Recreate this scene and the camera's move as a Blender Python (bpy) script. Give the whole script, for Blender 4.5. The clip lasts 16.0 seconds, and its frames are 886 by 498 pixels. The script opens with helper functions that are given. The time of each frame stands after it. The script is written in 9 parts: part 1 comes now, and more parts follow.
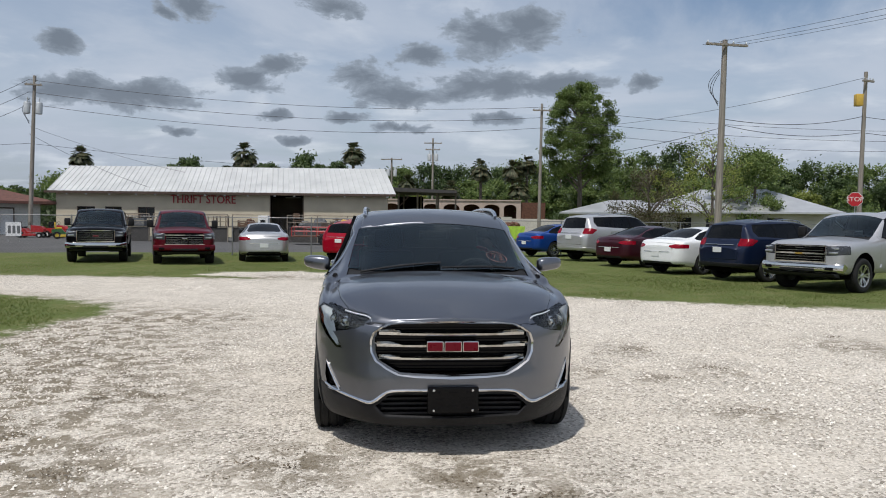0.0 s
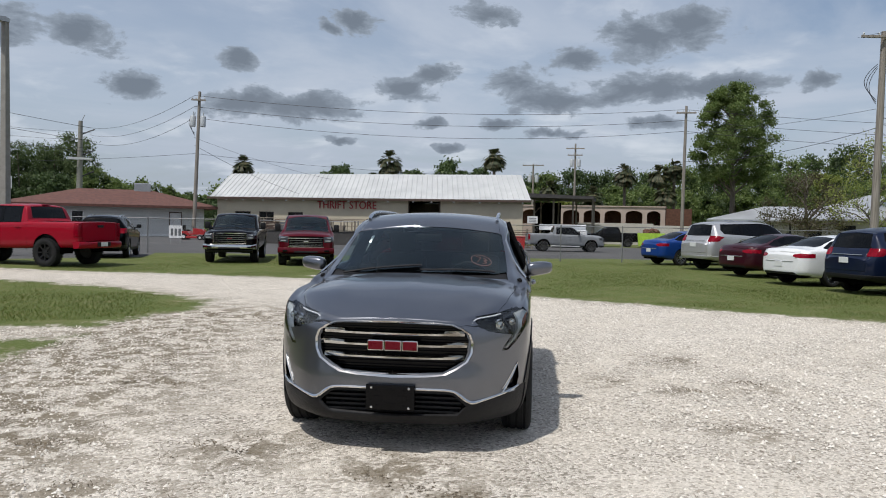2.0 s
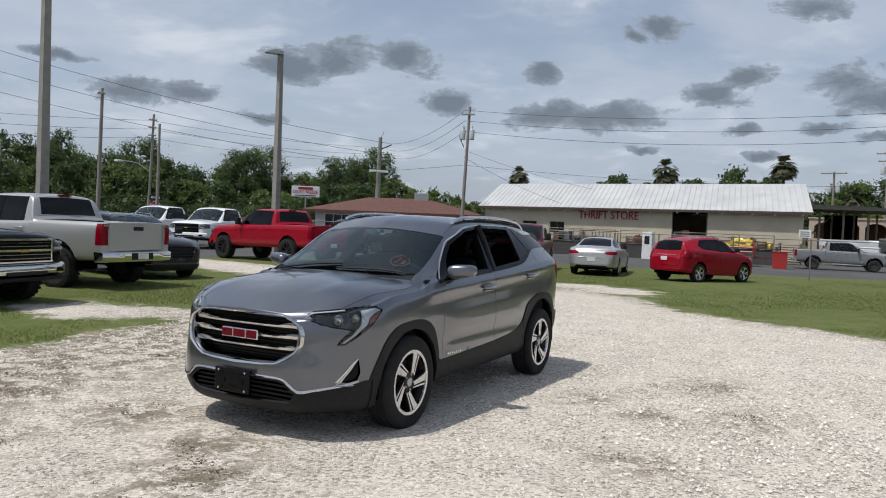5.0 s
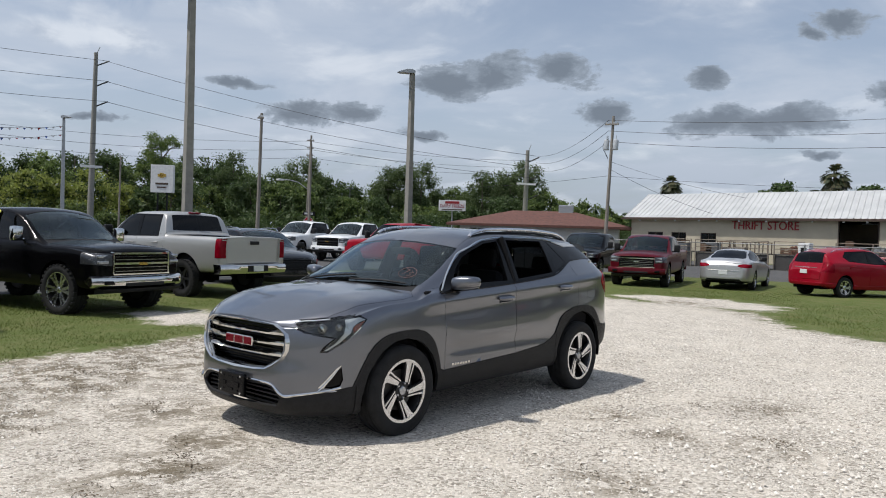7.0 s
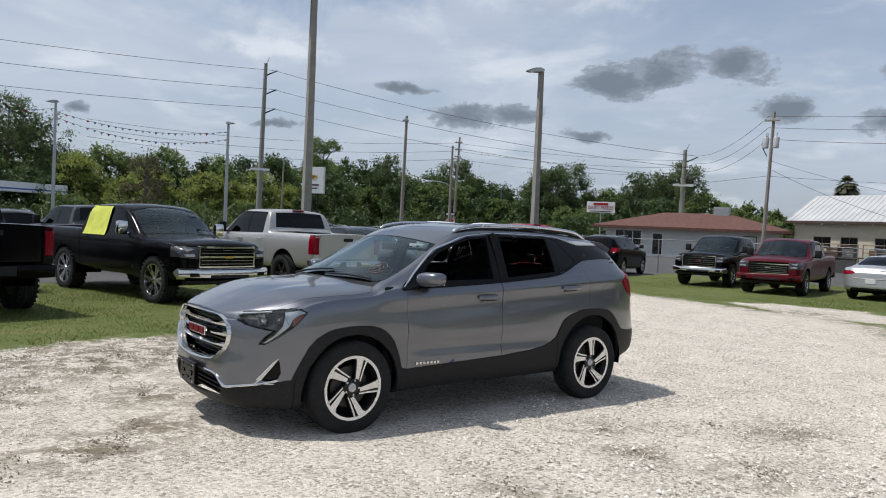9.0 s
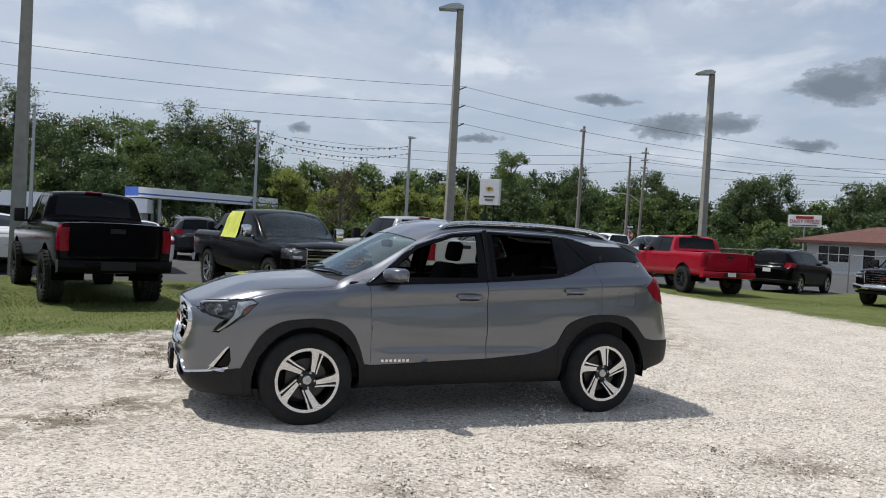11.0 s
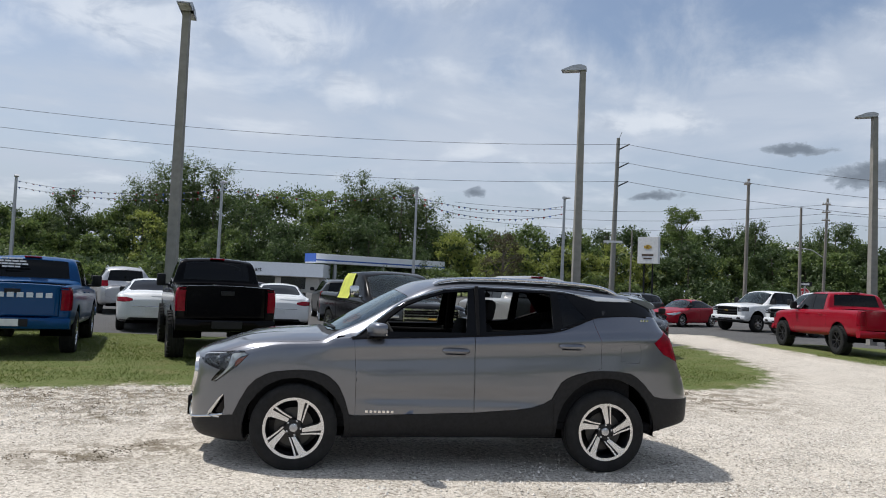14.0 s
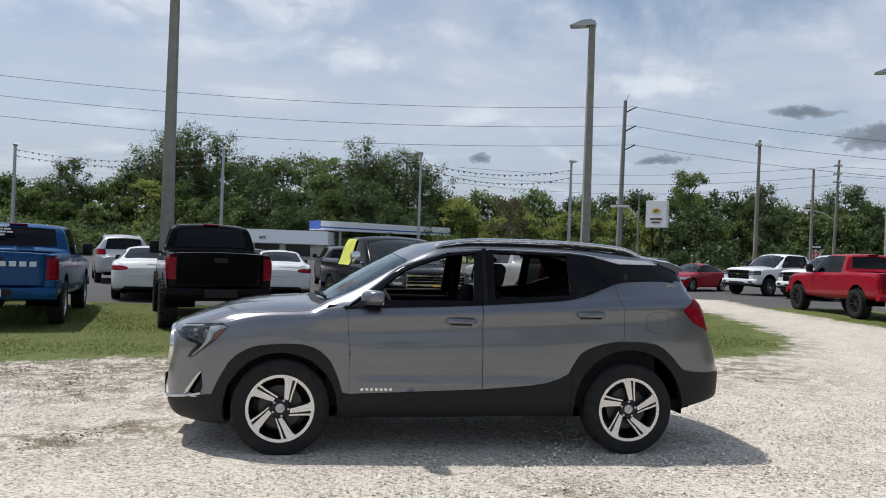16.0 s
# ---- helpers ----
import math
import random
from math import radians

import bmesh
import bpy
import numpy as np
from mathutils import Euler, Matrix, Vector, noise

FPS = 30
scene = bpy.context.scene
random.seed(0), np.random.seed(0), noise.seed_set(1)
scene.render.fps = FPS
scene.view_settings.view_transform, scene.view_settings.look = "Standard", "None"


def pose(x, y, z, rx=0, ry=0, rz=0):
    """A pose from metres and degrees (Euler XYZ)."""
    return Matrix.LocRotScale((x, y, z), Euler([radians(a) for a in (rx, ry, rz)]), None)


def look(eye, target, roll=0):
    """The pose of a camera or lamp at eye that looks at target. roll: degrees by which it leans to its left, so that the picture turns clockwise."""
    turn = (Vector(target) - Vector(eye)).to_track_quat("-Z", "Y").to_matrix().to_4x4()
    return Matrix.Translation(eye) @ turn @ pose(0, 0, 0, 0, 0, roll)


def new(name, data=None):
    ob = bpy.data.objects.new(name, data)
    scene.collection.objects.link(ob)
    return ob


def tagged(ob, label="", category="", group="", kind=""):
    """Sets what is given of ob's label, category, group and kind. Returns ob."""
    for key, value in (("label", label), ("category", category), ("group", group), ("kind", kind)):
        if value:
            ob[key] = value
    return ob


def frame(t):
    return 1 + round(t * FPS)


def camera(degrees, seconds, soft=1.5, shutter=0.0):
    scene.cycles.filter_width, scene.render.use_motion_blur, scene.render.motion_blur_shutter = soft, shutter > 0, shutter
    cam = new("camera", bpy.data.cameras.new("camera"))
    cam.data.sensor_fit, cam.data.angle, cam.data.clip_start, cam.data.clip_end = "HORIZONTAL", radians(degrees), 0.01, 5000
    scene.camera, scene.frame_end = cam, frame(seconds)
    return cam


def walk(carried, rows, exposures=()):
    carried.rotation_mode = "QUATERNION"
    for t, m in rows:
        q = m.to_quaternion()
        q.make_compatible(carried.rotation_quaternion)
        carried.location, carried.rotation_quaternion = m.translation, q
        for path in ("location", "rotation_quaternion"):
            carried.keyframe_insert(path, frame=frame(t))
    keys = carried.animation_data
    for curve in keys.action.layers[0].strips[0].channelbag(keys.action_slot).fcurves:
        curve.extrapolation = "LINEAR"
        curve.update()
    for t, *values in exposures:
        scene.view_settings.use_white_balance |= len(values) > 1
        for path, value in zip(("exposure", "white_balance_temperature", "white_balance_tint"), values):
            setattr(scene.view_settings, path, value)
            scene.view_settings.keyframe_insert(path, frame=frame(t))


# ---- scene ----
cam = camera(60.8, 16.0, soft=1.0)
PATH = [
    (0, (0.07, -0.173, 1.563), (0.036, 1.826, 1.487), 0.7),
    (0.5, (0.284, -0.265, 1.571), (0.156, 1.729, 1.496), 0.8),
    (1, (0.504, -0.293, 1.558), (0.282, 1.693, 1.484), 0.8),
    (1.5, (0.939, -0.191, 1.555), (0.615, 1.781, 1.487), 0.9),
    (2, (1.456, -0.129, 1.562), (1.025, 1.823, 1.496), 1.1),
    (2.5, (1.963, -0.001, 1.542), (1.42, 1.922, 1.476), 1.1),
    (3, (2.483, 0.146, 1.548), (1.825, 2.034, 1.482), 1.4),
    (3.5, (2.971, 0.309, 1.566), (2.196, 2.151, 1.497), 1.8),
    (4, (3.474, 0.518, 1.577), (2.576, 2.304, 1.512), 1.6),
    (4.5, (3.967, 0.725, 1.589), (2.945, 2.443, 1.527), 1.7),
    (4.7, (4.129, 0.853, 1.572), (3.058, 2.541, 1.511), 2.0),
    (6.8, (5.337, 1.767, 1.634), (3.907, 3.164, 1.588), 1.6),
    (7, (5.394, 1.809, 1.613), (3.94, 3.182, 1.572), 1.8),
    (7.5, (5.516, 2.034, 1.587), (4.004, 3.342, 1.544), 1.7),
    (8, (5.69, 2.38, 1.582), (4.115, 3.612, 1.535), 1.8),
    (8.5, (5.98, 2.794, 1.615), (4.339, 3.935, 1.565), 2.2),
    (9, (6.178, 3.237, 1.614), (4.469, 4.274, 1.562), 2.5),
    (9.5, (6.407, 3.712, 1.599), (4.637, 4.64, 1.55), 2.7),
    (10, (6.572, 4.172, 1.564), (4.747, 4.989, 1.516), 2.9),
    (10.2, (6.615, 4.333, 1.562), (4.769, 5.102, 1.518), 3.1),
    (12.5, (6.983, 6.25, 1.541), (4.995, 6.471, 1.517), 2.4),
    (13, (7.095, 6.532, 1.542), (5.101, 6.69, 1.552), 2.6),
    (13.5, (7.21, 6.607, 1.562), (5.214, 6.723, 1.616), 2.5),
    (14, (7.268, 6.555, 1.589), (5.272, 6.655, 1.687), 2.5),
    (14.5, (7.264, 6.533, 1.594), (5.27, 6.633, 1.71), 2.5),
    (15, (7.232, 6.519, 1.582), (5.237, 6.622, 1.684), 2.3),
    (15.5, (7.001, 6.539, 1.532), (5.004, 6.639, 1.592), 2.0),
    (16, (6.531, 6.613, 1.558), (4.533, 6.702, 1.567), 2.0),
]
walk(cam, [(t, look(eye, target, roll)) for t, eye, target, roll in PATH], [(0.0, 0.0, 6300, 10), (4.5, 0.0, 6300, 10), (7.5, 0.08, 6300, 10), (12.5, 0.1, 6300, 10), (16.0, 0.1, 6300, 10)])

# ---- world, sun ----
SUN_DIR = Vector((-0.22, -0.43, 1.0)).normalized()


def build_world():
    w = bpy.data.worlds.new("sky")
    scene.world = w
    w.use_nodes = True
    nt = w.node_tree
    nt.nodes.clear()
    N, L = nt.nodes.new, nt.links.new
    out = N("ShaderNodeOutputWorld")
    bg = N("ShaderNodeBackground")
    L(bg.outputs[0], out.inputs[0])
    sky = N("ShaderNodeTexSky")
    sky.sky_type = "NISHITA"
    sky.sun_disc = False
    sky.sun_elevation = math.asin(SUN_DIR.z)
    sky.sun_rotation = math.atan2(SUN_DIR.x, SUN_DIR.y)
    sky.air_density, sky.dust_density, sky.ozone_density = 1.0, 2.0, 1.0
    tc = N("ShaderNodeTexCoord")
    d = tc.outputs["Generated"]

    def mix(fac, a, b):
        m = N("ShaderNodeMix")
        m.data_type = "RGBA"
        for sock, v in ((m.inputs[0], fac), (m.inputs[6], a), (m.inputs[7], b)):
            if isinstance(v, (tuple, float)):
                sock.default_value = v
            else:
                L(v, sock)
        return m.outputs[2]

    def math_node(op, a, b=0.0, clamp=False):
        m = N("ShaderNodeMath")
        m.operation, m.use_clamp = op, clamp
        for sock, v in ((m.inputs[0], a), (m.inputs[1], b)):
            if isinstance(v, float):
                sock.default_value = v
            else:
                L(v, sock)
        return m.outputs[0]

    def ramp(v, lo, hi, a=0.0, b=1.0):
        m = N("ShaderNodeMapRange")
        m.interpolation_type = "SMOOTHSTEP"
        L(v, m.inputs[0])
        for i, q in enumerate((lo, hi, a, b)):
            m.inputs[i + 1].default_value = q
        return m.outputs[0]

    def fbm(vec, scale, detail, rough=0.55, distort=0.0):
        n = N("ShaderNodeTexNoise")
        n.inputs["Scale"].default_value, n.inputs["Detail"].default_value = scale, detail
        n.inputs["Roughness"].default_value, n.inputs["Distortion"].default_value = rough, distort
        L(vec, n.inputs["Vector"])
        return n

    # a flat cloud deck: the direction over its height
    sep = N("ShaderNodeSeparateXYZ")
    L(d, sep.inputs[0])
    up = math_node("ADD", math_node("MAXIMUM", sep.outputs[2], 0.0), 0.16)
    comb = N("ShaderNodeCombineXYZ")
    L(math_node("DIVIDE", sep.outputs[0], up), comb.inputs[0])
    L(math_node("DIVIDE", sep.outputs[1], up), comb.inputs[1])
    deck = comb.outputs[0]
    veil = ramp(fbm(deck, 0.9, 6.0, 0.58, 0.6).outputs[0], 0.36, 0.66)
    puffs = ramp(fbm(deck, 2.1, 7.0, 0.55, 0.3).outputs[0], 0.50, 0.72)
    base = N("ShaderNodeVectorMath")
    base.operation = "SCALE"
    L(sky.outputs[0], base.inputs[0])
    base.inputs[3].default_value = SKY_GAIN
    haze = math_node("ADD", math_node("MULTIPLY", ramp(sep.outputs[2], 0.0, 0.45, 1.0, 0.0), 0.45), 0.3)
    low = ramp(sep.outputs[2], 0.0, 0.17, 1.0, 0.0)
    col = mix(math_node("MULTIPLY", math_node("ADD", math_node("MULTIPLY", veil, 0.55), haze), 0.85, True), base.outputs[0], mix(low, VEIL, VEIL_LOW))
    col = mix(math_node("MULTIPLY", puffs, 0.6), col, PUFF)
    # the low grey cumulus, each at its own bearing
    wob = fbm(d, 15.0, 6.0, 0.62)
    wv = N("ShaderNodeVectorMath")
    wv.operation = "MULTIPLY_ADD"
    L(wob.outputs[1], wv.inputs[0])
    wv.inputs[1].default_value = (0.045, 0.045, 0.034)
    L(d, wv.inputs[2])
    off = N("ShaderNodeVectorMath")
    off.operation = "SUBTRACT"
    L(wv.outputs[0], off.inputs[0])
    off.inputs[1].default_value = (0.0225, 0.0225, 0.017)
    def nearest(rows):
        near = None
        for az, el, a, b in rows:
            c = Vector((-math.sin(radians(az)) * math.cos(radians(el)), math.cos(radians(az)) * math.cos(radians(el)), math.sin(radians(el))))
            m = N("ShaderNodeMapping")
            m.vector_type = "TEXTURE"
            L(off.outputs[0], m.inputs[0])
            m.inputs[1].default_value = c
            m.inputs[2].default_value = (radians(el), 0, radians(az))
            m.inputs[3].default_value = (radians(a) * 1.25, 0.5, radians(b) * 1.35)
            ln = N("ShaderNodeVectorMath")
            ln.operation = "LENGTH"
            L(m.outputs[0], ln.inputs[0])
            near = ln.outputs["Value"] if near is None else math_node("MINIMUM", near, ln.outputs["Value"])
        return near
    flat = N("ShaderNodeVectorMath")
    flat.operation = "MULTIPLY"
    L(d, flat.inputs[0])
    flat.inputs[1].default_value = (1.0, 1.0, 2.2)
    fine = fbm(flat.outputs[0], 17.0, 8.0, 0.66, 0.3)
    swirl = math_node("MULTIPLY", math_node("SUBTRACT", fbm(d, 9.0, 7.0, 0.6, 0.4).outputs[0], 0.5), 2.6)
    gap = ramp(math_node("ADD", nearest(BLUES), swirl), 0.2, 1.3, 1.0, 0.0)
    col = mix(math_node("MULTIPLY", gap, 0.85), col, base.outputs[0])
    bank = ramp(math_node("ADD", nearest(BANKS), swirl), 0.1, 1.2, 1.0, 0.0)
    grey = ramp(fbm(flat.outputs[0], 11.0, 6.0, 0.6, 0.5).outputs[0], 0.42, 0.66)
    col = mix(math_node("MULTIPLY", bank, 0.7), col, mix(grey, PUFF, (4.4, 4.9, 5.7, 1.0)))
    edge = math_node("ADD", nearest(CLOUDS), math_node("MULTIPLY", math_node("SUBTRACT", fine.outputs[0], 0.5), 2.6))
    body = ramp(edge, 0.72, 1.02, 1.0, 0.0)
    core = ramp(edge, 0.2, 0.95, 1.0, 0.0)
    col = mix(math_node("MULTIPLY", body, 0.93), col, mix(core, CLOUD_RIM, CLOUD_CORE))
    L(col, bg.inputs[0])
    bg.inputs[1].default_value = SKY_STRENGTH


SKY_STRENGTH, SKY_GAIN = 0.103, 1.0
VEIL, VEIL_LOW, PUFF = (5.0, 5.5, 6.3, 1), (3.9, 4.4, 5.1, 1), (7.2, 7.5, 7.9, 1)
CLOUD_RIM, CLOUD_CORE = (2.95, 3.4, 4.0, 1), (1.66, 1.96, 2.36, 1)
# the same for the high white banks
BANKS = [(112, 17.5, 7, 2.4), (99, 18.5, 5, 2.0), (105, 21.5, 8, 1.8), (94, 14.0, 4, 1.2), (88, 22.5, 6, 2.2), (52, 17.5, 6, 1.4), (28, 18, 6, 1.2), (72, 12.5, 5, 0.8)]
BLUES = [(76, 22, 9, 4.5), (64, 20, 6, 3), (-20, 16.5, 8, 3)]
# bearing to the left of the first view, height, half width, half height: degrees
CLOUDS = [
    (2.2, 12.3, 1.9, 0.7), (-1.6, 13.6, 2.6, 1.3), (-4.8, 14.1, 2.7, 1.1), (6.8, 10.4, 2.4, 0.9), (4.7, 9.4, 3.0, 0.9),
    (-2.1, 10.1, 5.1, 1.0), (-7.6, 10.1, 4.1, 0.9), (27.0, 8.6, 3.0, 1.0), (23.1, 8.5, 4.1, 1.0), (15.5, 10.0, 1.9, 0.9),
    (13.4, 11.1, 1.7, 0.8), (27.8, 11.6, 1.2, 0.6), (19.2, 14.7, 1.4, 0.6), (21.1, 14.1, 0.9, 0.4), (13.4, 7.6, 1.4, 0.3),
    (8.3, 7.6, 1.5, 0.3), (4.2, 6.9, 2.1, 0.3), (-13.4, 10.2, 1.3, 0.6), (-3.2, 7.6, 2.1, 0.4), (11.8, 5.9, 1.3, 0.3),
    (20.5, 6.2, 1.3, 0.3), (46.3, 11.4, 3.0, 1.1), (42.9, 12.0, 2.6, 1.0), (37.9, 12.2, 2.2, 1.1), (34.8, 9.0, 1.6, 0.8),
    (57.7, 8.6, 3.0, 0.8), (53.7, 8.7, 1.9, 0.7), (48.5, 7.5, 1.7, 0.4),
    (62.0, 10.4, 2.1, 0.3), (71.9, 7.3, 2.1, 0.3),
    (85.0, 7.2, 1.0, 0.3), (9.0, 15.5, 2.1, 0.7),
]
build_world()
sun = new("sun", bpy.data.lights.new("sun", "SUN"))
sun.data.energy, sun.data.angle, sun.data.color = 3.4, radians(1.5), (1.0, 0.95, 0.88)
sun.matrix_basis = look(SUN_DIR * 100, (0, 0, 0))

# ---- materials ----
def material(name):
    m = bpy.data.materials.new(name)
    m.use_nodes = True
    return m, m.node_tree, m.node_tree.nodes["Principled BSDF"]


def noise_node(nt, scale, detail=4.0, rough=0.55, space="Object", distort=0.0):
    tc = nt.nodes.new("ShaderNodeTexCoord")
    n = nt.nodes.new("ShaderNodeTexNoise")
    n.inputs["Scale"].default_value, n.inputs["Detail"].default_value = scale, detail
    n.inputs["Roughness"].default_value, n.inputs["Distortion"].default_value = rough, distort
    nt.links.new(tc.outputs[space], n.inputs["Vector"])
    return n.outputs[0]


def ramp_node(nt, v, stops):
    r = nt.nodes.new("ShaderNodeValToRGB")
    e = r.color_ramp.elements
    while len(e) < len(stops):
        e.new(0.5)
    for i, (p, c) in enumerate(stops):
        e[i].position, e[i].color = p, (c if len(c) == 4 else (*c, 1))
    nt.links.new(v, r.inputs[0])
    return r.outputs[0]


def range_node(nt, v, lo, hi, a, b):
    m = nt.nodes.new("ShaderNodeMapRange")
    nt.links.new(v, m.inputs[0])
    for i, q in enumerate((lo, hi, a, b)):
        m.inputs[i + 1].default_value = q
    return m.outputs[0]


def bump_node(nt, bsdf, v, strength, distance):
    b = nt.nodes.new("ShaderNodeBump")
    b.inputs["Strength"].default_value, b.inputs["Distance"].default_value = strength, distance
    nt.links.new(v, b.inputs["Height"])
    nt.links.new(b.outputs[0], bsdf.inputs["Normal"])
    return b


def mix_node(nt, fac, a, b):
    m = nt.nodes.new("ShaderNodeMix")
    m.data_type = "RGBA"
    for sock, v in ((m.inputs[0], fac), (m.inputs[6], a), (m.inputs[7], b)):
        if isinstance(v, (tuple, float)):
            sock.default_value = v if isinstance(v, float) or len(v) == 4 else (*v, 1)
        else:
            nt.links.new(v, sock)
    return m.outputs[2]


def plain(name, color, rough=0.5, metal=0.0, var=0.12, scale=6.0, bump=0.0, coat=0.0, space="Object", spec=0.5):
    """A surface of one paint with a slight mottling and, if asked, a fine relief."""
    m, nt, b = material(name)
    n = noise_node(nt, scale, 5.0, 0.6, space)
    lo = tuple(c * (1 - var) for c in color)
    hi = tuple(min(1, c * (1 + var)) for c in color)
    nt.links.new(ramp_node(nt, n, [(0.3, lo), (0.7, hi)]), b.inputs["Base Color"])
    nt.links.new(range_node(nt, n, 0.3, 0.7, max(0.02, rough - 0.06), min(1, rough + 0.06)), b.inputs["Roughness"])
    b.inputs["Metallic"].default_value = metal
    b.inputs["Specular IOR Level"].default_value = spec
    b.inputs["Coat Weight"].default_value, b.inputs["Coat Roughness"].default_value = coat, 0.04
    if bump:
        bump_node(nt, b, noise_node(nt, scale * 12, 3.0, 0.6, space), bump, 0.01)
    return m


def car_paint(name, color, metal=0.55, rough=0.38, coat=0.7, spec=0.5):
    """Clear-coated paint with fine flakes and a film of dust."""
    m, nt, b = material(name)
    flake = noise_node(nt, 900.0, 1.0)
    dust = noise_node(nt, 3.0, 5.0, 0.6)
    c1 = tuple(c * 0.86 for c in color)
    c2 = tuple(min(1, c * 1.14) for c in color)
    nt.links.new(ramp_node(nt, flake, [(0.35, c1), (0.65, c2)]), b.inputs["Base Color"])
    b.inputs["Metallic"].default_value = metal
    b.inputs["Roughness"].default_value = rough
    b.inputs["Coat Weight"].default_value = coat
    b.inputs["Specular IOR Level"].default_value = spec
    nt.links.new(range_node(nt, dust, 0.3, 0.75, 0.02, 0.06), b.inputs["Coat Roughness"])
    return m


def glass(name, tint, rough=0.0, reflect=1.0, sheen=(1, 1, 1)):
    """A tinted pane: clear through, mirror-like at a slant."""
    m, nt, b = material(name)
    nt.nodes.remove(b)
    out = nt.nodes["Material Output"]
    tr = nt.nodes.new("ShaderNodeBsdfTransparent")
    tr.inputs[0].default_value = (*tint, 1)
    gl = nt.nodes.new("ShaderNodeBsdfGlossy")
    gl.inputs["Roughness"].default_value = 0.015 + rough
    gl.inputs["Color"].default_value = (*sheen, 1)
    fr = nt.nodes.new("ShaderNodeFresnel")
    fr.inputs[0].default_value = 1.45
    k = nt.nodes.new("ShaderNodeMath")
    k.operation, k.use_clamp = "MULTIPLY", True
    nt.links.new(fr.outputs[0], k.inputs[0])
    k.inputs[1].default_value = 1.0 * reflect
    mx = nt.nodes.new("ShaderNodeMixShader")
    nt.links.new(k.outputs[0], mx.inputs[0])
    nt.links.new(tr.outputs[0], mx.inputs[1])
    nt.links.new(gl.outputs[0], mx.inputs[2])
    nt.links.new(mx.outputs[0], out.inputs[0])
    return m


def leaf_material(name, c1, c2, c3, transl=0.42):
    """Leaves: three greens from leaf to leaf, some light coming through."""
    m, nt, b = material(name)
    geo = nt.nodes.new("ShaderNodeNewGeometry")
    col = ramp_node(nt, geo.outputs["Random Per Island"], [(0.0, c1), (0.5, c2), (1.0, c3)])
    big = noise_node(nt, 0.16, 3.0)
    col = mix_node(nt, range_node(nt, big, 0.35, 0.65, 0.0, 0.45), col, tuple(x * 0.7 for x in c1))
    nt.links.new(col, b.inputs["Base Color"])
    b.inputs["Roughness"].default_value = 0.62
    t = nt.nodes.new("ShaderNodeBsdfTranslucent")
    nt.links.new(col, t.inputs[0])
    mx = nt.nodes.new("ShaderNodeMixShader")
    mx.inputs[0].default_value = transl
    nt.links.new(b.outputs[0], mx.inputs[1])
    nt.links.new(t.outputs[0], mx.inputs[2])
    nt.links.new(mx.outputs[0], nt.nodes["Material Output"].inputs[0])
    return m


def wood_pole(name, c1, c2):
    m, nt, b = material(name)
    tc = nt.nodes.new("ShaderNodeTexCoord")
    mp = nt.nodes.new("ShaderNodeMapping")
    mp.inputs[3].default_value = (14, 14, 0.6)
    nt.links.new(tc.outputs["Object"], mp.inputs[0])
    n = nt.nodes.new("ShaderNodeTexNoise")
    n.inputs["Scale"].default_value, n.inputs["Detail"].default_value = 1.6, 6
    nt.links.new(mp.outputs[0], n.inputs["Vector"])
    nt.links.new(ramp_node(nt, n.outputs[0], [(0.3, c1), (0.7, c2)]), b.inputs["Base Color"])
    b.inputs["Roughness"].default_value = 0.85
    bump_node(nt, b, n.outputs[0], 0.5, 0.02)
    return m


CHROME = plain("chrome", (0.66, 0.655, 0.64), 0.10, 1.0, 0.04)
ALLOY = plain("machined_alloy", (0.66, 0.67, 0.69), 0.24, 1.0, 0.06, 20)
ALLOY_DARK = plain("dark_painted_alloy", (0.012, 0.012, 0.013), 0.4, 0.0, 0.2, 20, spec=0.3)
RUBBER = plain("tyre_rubber", (0.018, 0.018, 0.018), 0.85, 0.0, 0.4, 14, 0.3, spec=0.25)
BLACK_TRIM = plain("black_grained_plastic", (0.0155, 0.0155, 0.0165), 0.5, 0.0, 0.3, 30, 0.25, spec=0.2)
BLACK_GLOSS = plain("gloss_black", (0.003, 0.003, 0.0035), 0.14, 0.0, 0.1, 6, 0, 0.0, spec=0.16)
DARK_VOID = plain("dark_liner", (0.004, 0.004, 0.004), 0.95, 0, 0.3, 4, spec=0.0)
INTERIOR = plain("dark_cloth", (0.011, 0.011, 0.012), 0.9, 0, 0.3, 40, 0.3, spec=0.1)
RED_LENS = plain("red_lens", (0.20, 0.001, 0.010), 0.2, 0, 0.35, 18, 0, 0.1, spec=0.15)
AMBER_LENS = plain("amber_lens", (0.30, 0.055, 0.018), 0.15, 0, 0.15, 25, 0, 0.6)
WHITE_LENS = plain("clear_lens", (0.70, 0.72, 0.74), 0.12, 0.3, 0.15, 30, 0, 1.0)
LAMP_DARK = plain("lamp_bezel", (0.05, 0.052, 0.056), 0.25, 0.4, 0.2, 20, 0, 0.3)
LAMP_BRIGHT = plain("lamp_reflector", (0.44, 0.45, 0.47), 0.22, 0.7, 0.25, 25)
BADGE_RED = plain("badge_red", (0.11, 0.004, 0.010), 0.3, 0.0, 0.1, 20, 0, 0.0, spec=0.15)
SATIN = plain("satin_silver_trim", (0.48, 0.49, 0.50), 0.42, 0.35, 0.05)
DARK_CHROME = plain("shaded_chrome", (0.28, 0.28, 0.28), 0.18, 1.0, 0.06)
GOLD = plain("gold_badge", (0.55, 0.36, 0.09), 0.25, 0.8, 0.1)
